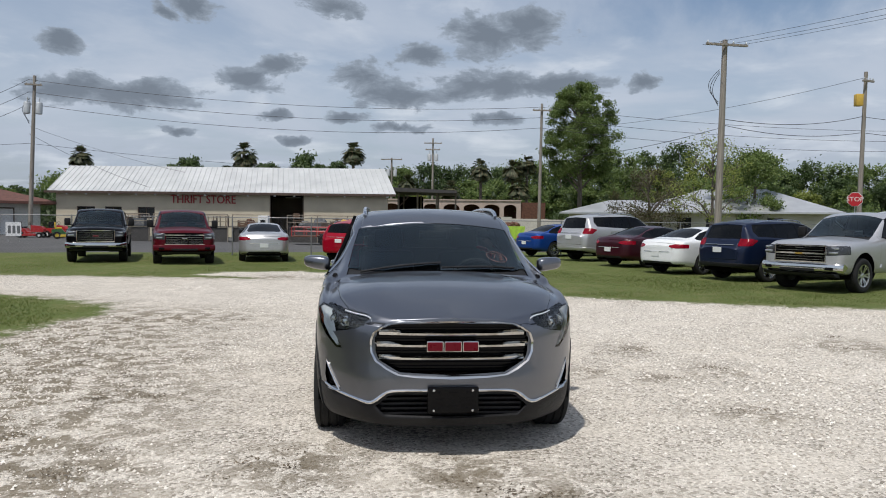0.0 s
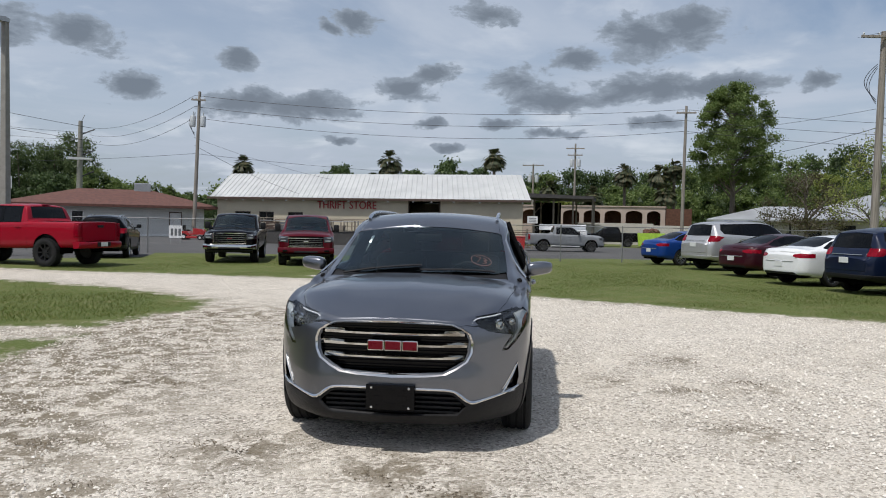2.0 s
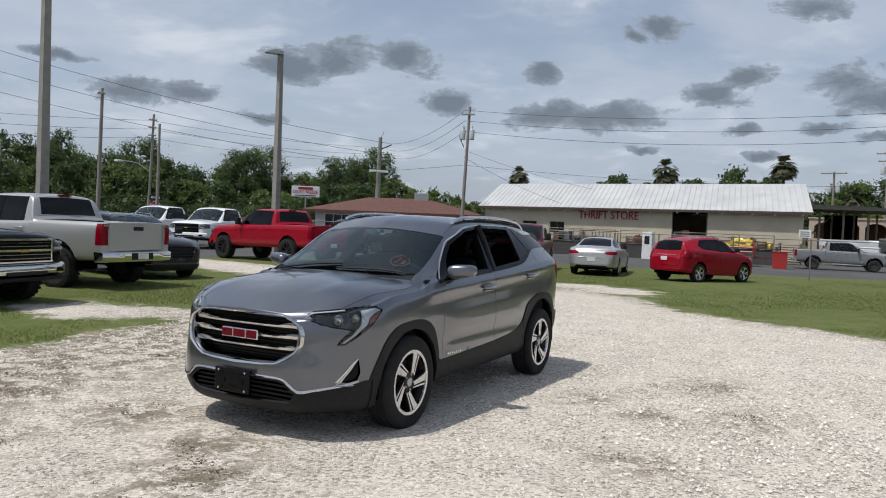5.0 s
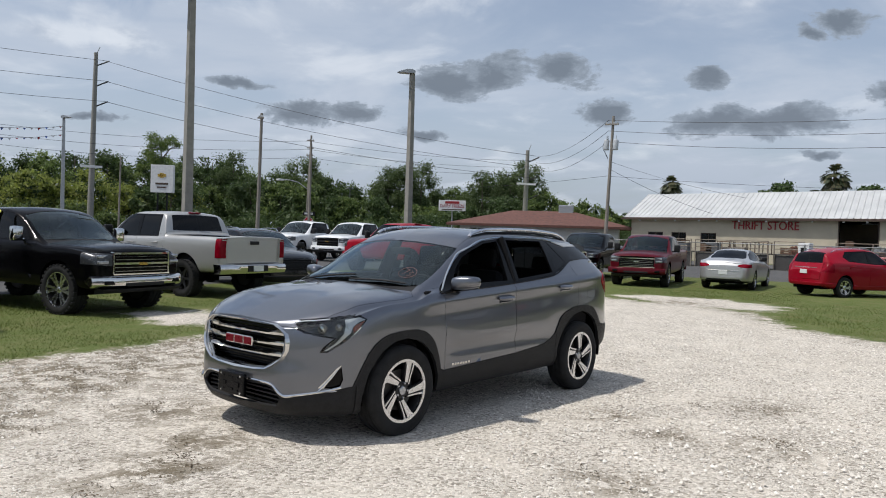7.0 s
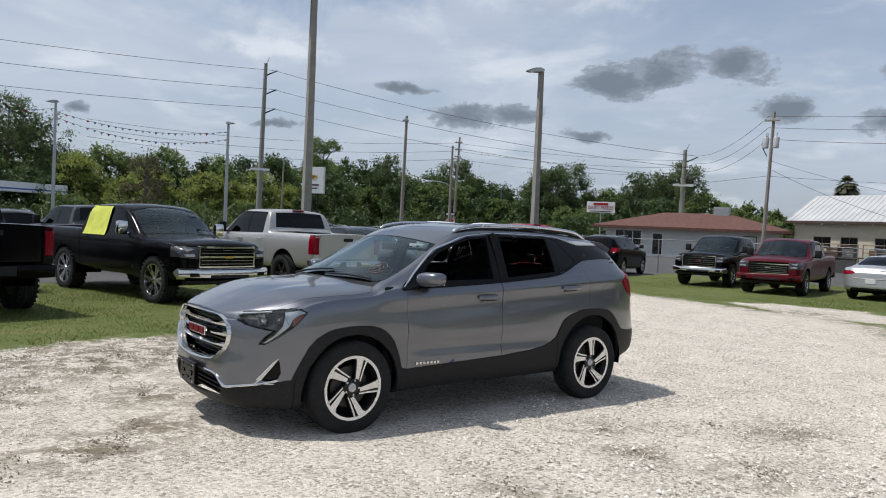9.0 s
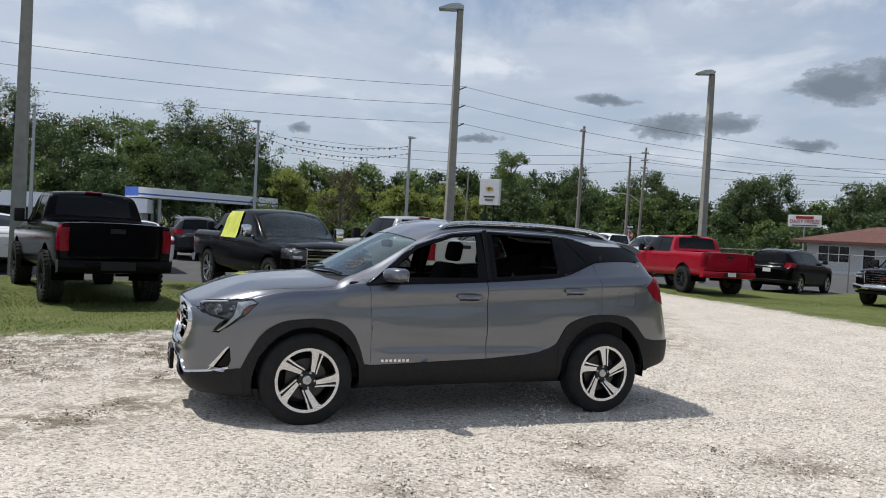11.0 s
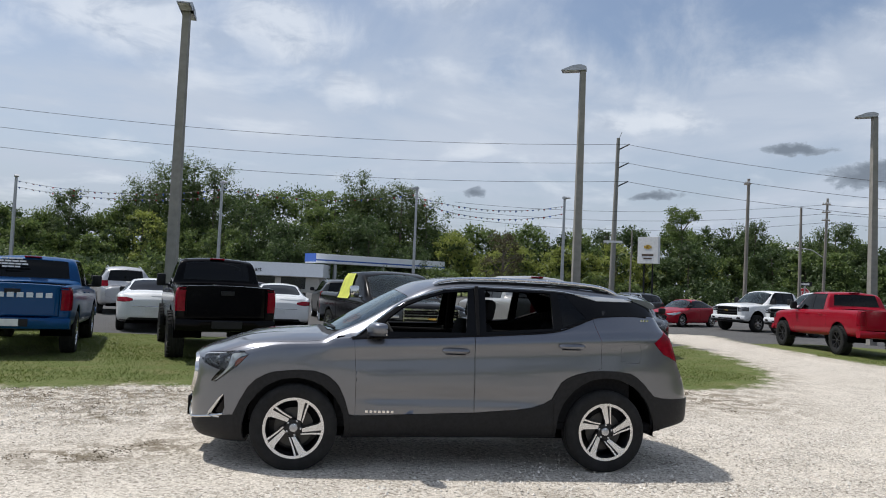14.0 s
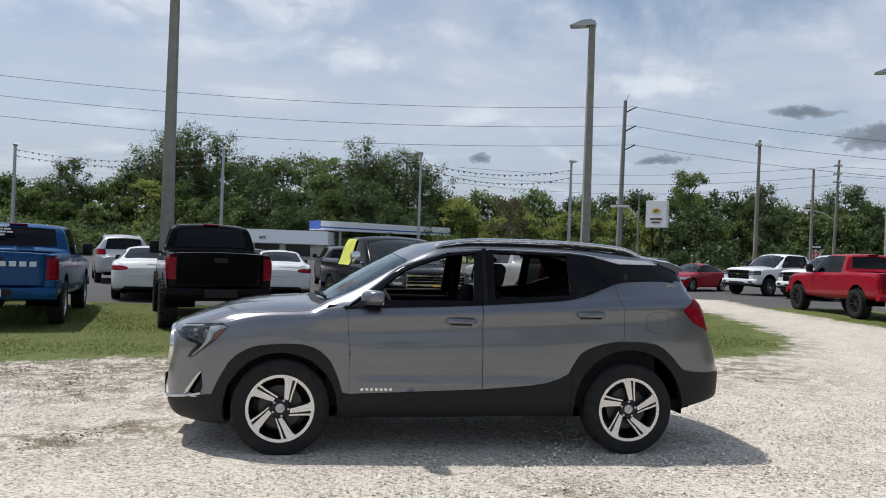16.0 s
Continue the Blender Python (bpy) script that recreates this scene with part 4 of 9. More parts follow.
    add("fuel_door", "x", arc(3.83, 1.09, 0.05, 90, 180, 3) + arc(3.83, 1.02, 0.05, 180, 270, 3) + arc(3.92, 1.02, 0.05, 270, 360, 3) + arc(3.92, 1.09, 0.05, 0, 90, 3), wide, "pair", "paint", 0.002, 0.01, 0.0)
    add("front_door", "x", [(1.36, 1.15), (1.40, 1.10), (1.425, 0.80), (1.438, 0.2), (2.462, 0.2), (2.452, 0.7), (2.44, 1.20)], wide, "pair", "paint", 0.0028, 0.02, 0)
    add("rear_door", "x", [(2.44, 1.25), (2.452, 0.7), (2.462, 0.2), (3.1, 0.2), (3.3, 0.70), (3.42, 0.83), (3.60, 0.92), (3.592, 1.149), (3.56, 1.25), (3.53, 1.42)], wide, "pair", "paint", 0.0028, 0.02, 0)
    add("tailgate", "y", [(-0.01, 0.70), (0.60, 0.70), (0.70, 0.90), (0.66, 1.10), (0.62, 1.50), (-0.01, 1.525)], rear, "center", "paint", 0.003, 0.02, 0)
    add("roof", "z", [(-0.01, 1.79), (0.30, 1.805), (0.45, 1.825), (0.635, 1.87), (0.605, 2.2), (0.59, 3.0), (0.53, 3.9), (0.50, 4.16), (-0.01, 4.18)], lambda c, n: n.z > 0.3 and c.z > 1.4, "center", "paint", 0.002, 0.015, 0)
    add("body", "x", None, ANY, "center", "paint", 0.0, 0.0, 0)
    return R


def hero_car(m):
    car = thing("suv", "grey metallic compact SUV with chrome grille, windows down, parked on gravel", "car", m)
    T, tree = template(HERO, hero_regions(), 0.045)
    mats = dict(paint=HERO_GREY, glass=GLASS_CLEAR, dark_glass=GLASS_DARK, windscreen=GLASS_WIND, clear=GLASS_CLEAR)
    add_panels(car, T, mats, {"windscreen": "tinted windscreen reflecting the sky", "sill_trim": "black grained plastic cladding", "tail_lamp": "red tail lamp", "quarter_glass": "dark tinted quarter glass"})
    # headlamp: housing, chrome spear, projector, amber marker
    for sx in (1, -1):
        pts = [side_point(tree, y + 0.015, z) for y, z in HEADLAMP]
        back = [p * 1.0 + Vector((-0.035, 0.035, 0)) for p in pts]
        housing = part("headlamp_housing", Geo().add([(sx * p.x, p.y, p.z) for p in back], [tuple(range(len(back)))]).mesh("headlamp_housing"), LAMP_DARK, car, "dark headlamp housing behind a clear lens")

        def inset(name, poly, deep, mat, label=""):
            pts = [side_point(tree, y, z, -deep) for y, z in poly]
            n2 = len(pts)
            v = [(sx * p.x, p.y, p.z) for p in pts] + [(sx * (p.x - 0.012), p.y + 0.008, p.z) for p in pts]
            bm = bmesh.new()
            vs = [bm.verts.new(q) for q in v]
            top = bm.faces.new(vs[:n2])
            for k in range(n2):
                bm.faces.new((vs[k], vs[(k + 1) % n2], vs[n2 + (k + 1) % n2], vs[n2 + k]))
            bmesh.ops.triangulate(bm, faces=[top])
            bmesh.ops.recalc_face_normals(bm, faces=bm.faces[:])
            return part(name, bm, mat, housing, label)
        inset("chrome_band", [(0.39, 0.951), (0.485, 0.968), (0.520, 0.950), (0.465, 0.930), (0.425, 0.898), (0.405, 0.850), (0.330, 0.776), (0.262, 0.720), (0.248, 0.720), (0.310, 0.776), (0.362, 0.845), (0.378, 0.905)], 0.006, WHITE_LENS, "bright chrome band in the headlamp")
        inset("amber_marker", [(0.518, 0.942), (0.445, 0.912), (0.424, 0.885), (0.424, 0.848), (0.462, 0.880)], 0.006, AMBER_LENS, "amber side marker")
        line = [side_point(tree, y, z, -0.004) for y, z in ((0.125, 0.896), (0.165, 0.925), (0.25, 0.937), (0.33, 0.948))]
        part("light_strip", Geo().tube([(sx * p.x, p.y, p.z) for p in smooth_line(line, 3)], 0.0065, 6).mesh("light_strip", True), WHITE_LENS, housing)
        for y, z, r in ((0.25, 0.888, 0.034), (0.345, 0.90, 0.026)):
            p = side_point(tree, y, z, -0.03)
            part("projector", Geo().lathe([(0.0, -0.02), (r * 0.6, -0.014), (r * 0.8, 0.0), (r, -0.008), (r * 1.15, 0.01)], 20, "y", Matrix.Translation((sx * p.x, p.y - 0.01, p.z)) @ pose(0, 0, 0, 0, 0, sx * 35)).mesh("projector", True), CHROME, housing)

    # grille: chrome surround, dark net, three chrome blades, badge
    ring = []
    for x, z in ((0, 0.917), (0.30, 0.913), (0.43, 0.903), (0.50, 0.872), (0.555, 0.83), (0.575, 0.77), (0.57, 0.69), (0.54, 0.625), (0.46, 0.566), (0.38, 0.525), (0.25, 0.512), (0, 0.506)):
        ring.append((x, z))
    ring = [(x * 0.92, 0.905 + (z - 0.917) * 0.869) for x, z in ring]
    ring = ring + [(-x, z) for x, z in reversed(ring[1:-1])]
    gp = [front_point(tree, max(-0.62, min(0.62, x)), z, 0.004) for x, z in ring]
    cen = Vector((0, 0, 0.726))
    g = Geo()
    n = len(gp)
    sec = []
    for i, p in enumerate(gp):
        rad = Vector((p.x, 0, p.z - cen.z)).normalized()
        wd = 0.022 + 0.014 * max(0, -rad.z) + 0.006 * abs(rad.x)
        sec.append([p + rad * wd * 0.55 + Vector((0, 0.012, 0)), p + rad * wd * 0.25 + Vector((0, -0.020, 0)), p - rad * wd * 0.25 + Vector((0, -0.014, 0)), p - rad * wd * 0.75 + Vector((0, 0.04, 0))])
    g.add([q for s4 in sec for q in s4], [(i * 4 + k, i * 4 + k + 1, ((i + 1) % n) * 4 + k + 1, ((i + 1) % n) * 4 + k) for i in range(n) for k in range(3)])
    grille = part("grille", g.mesh("grille", True), CHROME, car, "polished chrome grille surround")
    y_net = 0.125
    net = Geo().box(-0.515, 0.515, y_net, y_net + 0.01, 0.55, 0.90)
    for k in range(13):
        z = 0.572 + k * 0.0255
        net.box(-0.505, 0.505, y_net - 0.022, y_net, z - 0.005, z + 0.005)
    part("grille_net", net.mesh("grille_net"), BLACK_GLOSS, grille, "black grille net")
    for z, x1, th in ((0.824, 0.478, 0.0125), (0.747, 0.51, 0.0125), (0.664, 0.478, 0.012)):
        for sx in (1, -1):
            a = [Vector((sx * x, 0.055 + 0.17 * x * x, z + dz)) for x, dz in ((0.0, 0), (0.20, 0), (0.33, 0), (0.345, 0.004), (0.43, 0.006), (x1, 0.004))]
            hs = (th, th, th, th * 1.35, th * 1.5, th * 1.3)
            b = Geo()
            v = []
            for p, h in zip(a, hs):
                v += [p + Vector((0, 0, h)), p + Vector((0, -0.016, h * 0.3)), p + Vector((0, -0.010, -h * 0.8)), p + Vector((0, 0.03, -h))]
            b.add(v, [(i * 4 + k, i * 4 + (k + 1) % 4, i * 4 + 4 + (k + 1) % 4, i * 4 + 4 + k) for i in range(5) for k in range(4)] + [(20, 21, 22, 23)])
            part("grille_blade", b.mesh("grille_blade", True), CHROME, grille, "chrome grille blade")
    for x0, x1 in ((-0.165, -0.065), (-0.05, 0.055), (0.07, 0.165)):
        part("badge_bar", Geo().box(x0 - 0.006, x1 + 0.006, 0.018, 0.045, 0.709, 0.781, 0.008).mesh("badge_bar"), CHROME, grille)
        part("badge_bar", Geo().box(x0, x1, 0.012, 0.03, 0.716, 0.774, 0.006).mesh("badge_bar"), BADGE_RED, grille, "red badge block with chrome edge")
    # front bumper: chrome brow, intake bars, plate holder, fog lamp pockets
    brow = [(0.0, 0.462), (0.25, 0.464), (0.39, 0.458), (0.445, 0.436), (0.52, 0.382), (0.60, 0.390), (0.76, 0.424), (0.83, 0.452)]
    for sx in (1, -1):
        ln = [front_point(tree, x, z, 0.004) for x, z in brow]
        part("bumper_brow", Geo().tube([(sx * p.x, p.y, p.z) for p in smooth_line(ln, 3)], [0.009] * 9 + [0.012] * 6 + [0.010] * 7, 6).mesh("bumper_brow", True), CHROME, car, "chrome strip across the front bumper")
        ln = [side_point(tree, y, z, 0.006) for y, z in ((0.335, 0.60), (0.29, 0.535), (0.215, 0.425), (0.27, 0.420), (0.32, 0.424))]
        part("fog_trim", Geo().tube([(sx * p.x, p.y, p.z) for p in ln], [0.003, 0.005, 0.009, 0.009, 0.004], 6).mesh("fog_trim", True), CHROME, car, "chrome fog lamp trim")
    part("intake_back", Geo().box(-0.48, 0.48, 0.13, 0.14, 0.27, 0.45).mesh("intake_back"), BLACK_TRIM, car)
    for k in range(5):
        part("intake_bar", Geo().box(-0.46, 0.46, 0.075, 0.13, 0.295 + k * 0.032, 0.307 + k * 0.032).mesh("intake_bar"), BLACK_TRIM, car)
    plate = Geo().box(-0.165, 0.165, -0.045, -0.012, 0.325, 0.495, 0.008)
    for x in (-0.09, 0.09):
        for z in (0.36, 0.46):
            plate.lathe([(0.0, -0.052), (0.007, -0.05), (0.008, -0.044)], 8, "y", Matrix.Translation((x, 0, z)))
    for x0, x1, z0, z1 in ((-0.03, 0.03, 0.455, 0.462), (-0.11, -0.06, 0.395, 0.42), (0.05, 0.11, 0.39, 0.425), (-0.03, 0.03, 0.36, 0.375)):
        plate.box(x0, x1, -0.051, -0.040, z0, z1)
    for x in (-0.125, 0.125):
        for z in (0.345, 0.475):
            part("screw", Geo().lathe([(0.0, -0.050), (0.008, -0.049), (0.009, -0.044)], 8, "y", Matrix.Translation((x, 0, z))).mesh("screw"), ALLOY, car)
    part("plate_holder", plate.mesh("plate_holder"), BLACK_GLOSS, car, "empty black licence plate holder")
    # side: mirrors, handles, chrome lines, badge bars, rails
    for sx in (1, -1):
        bm = bmesh.new()
        bmesh.ops.create_icosphere(bm, subdivisions=3, radius=1)
        for v in bm.verts:
            x, y, z = (math.copysign(abs(q) ** 0.62, q) for q in v.co)
            v.co = Vector((sx * (0.99 + 0.112 * x), 1.60 + (0.085 * y if y < 0 else 0.05 * y) + 0.035 * x, 1.20 + 0.058 * z * (1 - 0.12 * x) + 0.010 * x))
        for f in bm.faces:
            f.smooth = True
        bmesh.ops.recalc_face_normals(bm, faces=bm.faces[:])
        mir = part("wing_mirror", bm, HERO_GREY, car, "wing mirror with bright cap")
        part("mirror_arm", Geo().box(min(sx * 0.86, sx * 0.95), max(sx * 0.86, sx * 0.95), 1.55, 1.66, 1.135, 1.165, 0.01).mesh("mirror_arm", True), BLACK_TRIM, mir)
        part("mirror_glass", Geo().box(min(sx * 0.91, sx * 1.08), max(sx * 0.91, sx * 1.08), 1.653, 1.661, 1.155, 1.24, 0.003).mesh("mirror_glass"), CHROME, mir)
        for y0, y1, z in ((2.16, 2.39, 1.035), (3.20, 3.43, 1.105)):
            ln = [side_point(tree, y0 + (y1 - y0) * k / 6, z + 0.006 * math.sin(k / 6 * math.pi), 0.008 + 0.026 * math.sin(k / 6 * math.pi) ** 0.6) for k in range(7)]
            part("door_handle", Geo().tube([(sx * p.x, p.y, p.z) for p in smooth_line(ln, 2)], [0.013] + [0.0205] * 11 + [0.013], 8).mesh("door_handle", True), HERO_GREY, car)
            ln = [side_point(tree, y0 + 0.03 + (y1 - y0 - 0.06) * k / 4, z - 0.034, 0.002) for k in range(5)]
            part("handle_strip", Geo().tube([(sx * p.x, p.y, p.z) for p in ln], 0.011, 6).mesh("handle_strip", True), HERO_GREY, car)
        top = [(1.40, 1.125), (1.57, 1.248), (1.737, 1.378), (1.835, 1.441), (1.983, 1.497), (2.184, 1.561), (2.544, 1.595), (3.204, 1.588), (3.40, 1.565), (3.557, 1.552), (3.997, 1.530)]
        ln = [side_point(tree, y, z, 0.003) for y, z in top]
        part("window_trim", Geo().tube([(sx * p.x, p.y, p.z) for p in smooth_line(ln, 3)], 0.0085, 6).mesh("window_trim", True), CHROME, car, "chrome window line")
        low = [(1.38, 1.108), (1.6, 1.122), (2.22, 1.150), (2.8, 1.188), (3.16, 1.224), (3.35, 1.278), (3.52, 1.343), (3.65, 1.371), (4.08, 1.378)]
        ln = [side_point(tree, y, z, 0.002) for y, z in low]
        part("belt_moulding", Geo().tube([(sx * p.x, p.y, p.z) for p in smooth_line(ln, 3)], 0.008, 6).mesh("belt_moulding", True), BLACK_GLOSS, car)
        rail = [(2.10, 0.02), (2.16, 0.040), (2.35, 0.048), (2.7, 0.052), (3.2, 0.056), (3.6, 0.058), (3.76, 0.045), (3.86, 0.012)]
        ln = []
        for y, h in rail:
            p = top_point(tree, 0.60 - 0.04 * max(0, (y - 2.6)) / 1.2, y)
            ln.append(Vector((sx * p.x, y, p.z + h - 0.012)))
        part("roof_rail", Geo().tube(smooth_line(ln, 3), 0.016, 8).mesh("roof_rail", True), ALLOY, car, "silver roof rail")
        part("roof_rail_foot", Geo().tube([l - Vector((0, 0, 0.03)) for l in ln], 0.012, 6).mesh("roof_rail_foot", True), BLACK_TRIM, car)
        for k in range(7):
            p = side_point(tree, 1.53 + k * 0.036, 0.505, 0.003)
            part("badge_bar", Geo().box(-0.003, 0.004, -0.012, 0.012, -0.011, 0.011, 0.002).mesh("badge_bar"), CHROME, car, "", pose(sx * p.x, p.y, p.z))
        for k in range(3):
            p = side_point(tree, 4.02 + k * 0.03, 1.345, 0.003)
            part("badge_bar", Geo().box(-0.003, 0.004, -0.009, 0.009, -0.012, 0.012, 0.002).mesh("badge_bar"), CHROME, car, "", pose(sx * p.x, p.y, p.z))
        for y, z in ((0.93, 0.355), (3.655, 0.38)):
            r = 0.425 if y < 2 else 0.458
            sxs = (0.45, 0.895)
            g = Geo()
            pts = arc(y, z, r, 188, -8, 20)
            v = [(sx * x, q, w) for q, w in pts for x in sxs]
            g.add(v, [(2 * i, 2 * i + 1, 2 * i + 3, 2 * i + 2) for i in range(20)])
            v = [(sx * 0.45, q, w) for q, w in pts]
            g.add(v, [tuple(range(len(v)))])
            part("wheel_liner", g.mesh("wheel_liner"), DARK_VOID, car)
        for y in (0.93, 3.655):
            add_wheel(car, 0.825, y, 0.362, 0.225, 0.246, "hero", ALLOY, sx > 0, 4 if y < 2 else 24)
    # roof spoiler over the rear glass
    rows = []
    for k in range(13):
        x = -0.60 + 1.20 * k / 12
        e = abs(x) / 0.60
        zt = top_point(tree, x * 0.9, 4.0).z
        rows.append([(x, 3.98, zt - 0.004), (x, 4.12, zt - 0.012 - 0.008 * e), (x, 4.275 - 0.05 * e ** 3, zt - 0.048 - 0.015 * e), (x, 4.280 - 0.05 * e ** 3, zt - 0.072 - 0.015 * e), (x, 4.10, zt - 0.105 - 0.01 * e)])
    part("spoiler", Geo().add([p for r5 in rows for p in r5], [(i * 5 + k, i * 5 + k + 1, i * 5 + 6 + k, i * 5 + 5 + k) for i in range(12) for k in range(4)] + [(0, 1, 2, 3, 4), (64, 63, 62, 61, 60)]).mesh("spoiler", True), HERO_GREY, car, "body-coloured roof spoiler")
    # underbody, cabin
    g = Geo().box(-0.72, 0.72, 0.35, 4.0, 0.26, 0.36)
    g.box(-0.42, 0.42, 0.2, 4.25, 0.36, 0.55)
    g.box(-0.52, 0.52, 0.16, 0.5, 0.25, 0.29)
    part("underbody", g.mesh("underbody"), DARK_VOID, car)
    g = Geo().box(-0.83, 0.83, 1.15, 4.2, 0.36, 0.42)
    g.box(-0.80, 0.80, 0.55, 1.20, 0.40, 1.00)
    for sx in (1, -1):
        g.box(min(sx * 0.845, sx * 0.80), max(sx * 0.845, sx * 0.80), 1.25, 3.9, 0.42, 1.13, 0.02)
    part("cabin_lining", g.mesh("cabin_lining"), INTERIOR, car)
    dash = Geo().box(-0.74, 0.74, 1.22, 1.62, 0.62, 1.105, 0.06)
    part("dashboard", dash.mesh("dashboard", True), INTERIOR, car)
    for sx in (0.37, -0.37):
        seat = Geo().box(sx - 0.26, sx + 0.26, 1.95, 2.48, 0.45, 0.70, 0.06)
        seat.box(sx - 0.25, sx + 0.25, -0.08, 0.08, 0, 0.66, 0.06, pose(0, 2.45, 0.62, -14))
        seat.box(sx - 0.14, sx + 0.14, -0.05, 0.05, 0, 0.20, 0.045, pose(0, 2.645, 1.28, -10))
        part("seat", seat.mesh("seat", True), INTERIOR, car, "dark cloth front seat with headrest")
    seat = Geo().box(-0.68, 0.68, 2.95, 3.45, 0.50, 0.74, 0.06)
    seat.box(-0.68, 0.68, -0.08, 0.08, 0, 0.62, 0.06, pose(0, 3.42, 0.66, -16))
    for x in (-0.45, 0.45):
        seat.box(x - 0.14, x + 0.14, -0.05, 0.05, 0, 0.17, 0.045, pose(0, 3.60, 1.23, -12))
    part("rear_seat", seat.mesh("rear_seat", True), INTERIOR, car)
    wheel = Geo()
    m4 = pose(0.37, 1.80, 1.06, -62)
    wheel.tube([(0.185 * math.cos(a * math.pi / 12), 0.185 * math.sin(a * math.pi / 12), 0) for a in range(25)], 0.016, 8, True, m4)
    wheel.box(-0.17, 0.17, -0.025, 0.025, -0.02, 0.01, 0.01, m4)
    part("steering_wheel", wheel.mesh("steering_wheel", True), BLACK_TRIM, car)
    part("rear_view_mirror", Geo().box(-0.12, 0.12, 1.80, 1.84, 1.40, 1.47, 0.015).mesh("rear_view_mirror", True), BLACK_TRIM, car)
    # pillars and rails seen through the windows, on the inner side
    for sx in (1, -1):
        g = Geo()
        for y0, y1 in ((2.42, 2.53),):
            a, b = side_point(tree, y0, 1.15, -0.03), side_point(tree, y0, 1.57, -0.03)
            g.strip([(sx * a.x, (y0 + y1) / 2, 1.05), (sx * b.x, (y0 + y1) / 2, 1.58)], 0.03, y1 - y0)
        part("pillar_trim", g.mesh("pillar_trim"), INTERIOR, car)
    # wipers
    for x0, x1, y0, y1 in ((-0.62, 0.02, 1.16, 1.20), (0.02, 0.62, 1.13, 1.22)):
        ln = [top_point(tree, x0 + (x1 - x0) * k / 6, y0 + (y1 - y0) * k / 6 + 0.02, 0.012) for k in range(7)]
        part("wiper", Geo().tube(ln, 0.009, 6).mesh("wiper", True), BLACK_TRIM, car)
    # chalked mark low on the windscreen, driver's side
    mark = Geo()
    ring = []
    for k in range(17):
        a = 2 * math.pi * k / 16
        ring.append(top_point(tree, 0.50 + 0.085 * math.cos(a), 1.385 + 0.075 * math.sin(a), 0.003))
    mark.tube(ring, 0.002, 4)
    for x0, y0, x1, y1 in ((0.455, 1.425, 0.495, 1.425), (0.495, 1.425, 0.47, 1.345), (0.515, 1.425, 0.55, 1.405), (0.55, 1.405, 0.52, 1.385), (0.52, 1.385, 0.552, 1.365), (0.552, 1.365, 0.515, 1.345)):
        mark.tube([top_point(tree, x0 + (x1 - x0) * k / 3, y0 + (y1 - y0) * k / 3, 0.003) for k in range(4)], 0.002, 4)
    part("chalk_mark", mark.mesh("chalk_mark"), plain("pink_marker", (0.20, 0.11, 0.10), 0.8), car, "pale red marker writing on the glass")
    return car


HERO_POSE = pose(-0.039, 5.597, 0, 0, 0, 6.2) @ Matrix.Translation((0, -0.93, 0))
hero_car(HERO_POSE)

# ---- parked vehicles ----
PICKUP = dict(
    L=5.85, bow_f=0.05, bow_r=0.02,
    top=[(0, 1.10), (0.06, 1.16), (0.3, 1.22), (1.1, 1.27), (1.45, 1.29), (1.65, 1.39), (2.25, 1.77), (2.45, 1.85), (2.8, 1.895), (3.5, 1.89), (3.70, 1.865), (3.78, 1.82), (3.90, 1.52), (3.95, 1.38), (4.0, 1.355), (5.75, 1.345), (5.85, 1.335)],
    belt=[(0, 1.02), (0.5, 1.12), (1.4, 1.20), (2, 1.225), (3.8, 1.27), (4.0, 1.285), (5.85, 1.28)],
    bot=[(0, 0.47), (0.4, 0.42), (1, 0.42), (5, 0.50), (5.85, 0.55)],
    plan=[(0, 0.84), (0.04, 0.91), (0.15, 0.965), (0.4, 1.0), (1, 1.01), (5.2, 1.01), (5.7, 0.995), (5.82, 0.975), (5.85, 0.95)],
    rw=[(0, 0.74), (0.1, 0.80), (0.4, 0.86), (1.2, 0.885), (1.5, 0.87), (2.3, 0.775), (3.5, 0.765), (3.75, 0.78), (3.88, 0.87), (3.96, 0.93), (5.85, 0.92)],
    drop=[(0, 0.04), (0.4, 0.06), (1.4, 0.08), (1.7, 0.11), (2.3, 0.075), (2.8, 0.05), (3.7, 0.05), (3.95, 0.03), (5.85, 0.03)],
    rake_f=[(0.4, 0.04), (0.6, 0.0), (1.0, 0.01), (1.2, 0.06), (1.3, 0.06)], rake_r=[(0.4, 0.05), (0.8, 0.0), (1.4, 0.0)], extra=[3.74, 3.82, 3.86, 3.9, 3.93, 3.97, 4.02],
)
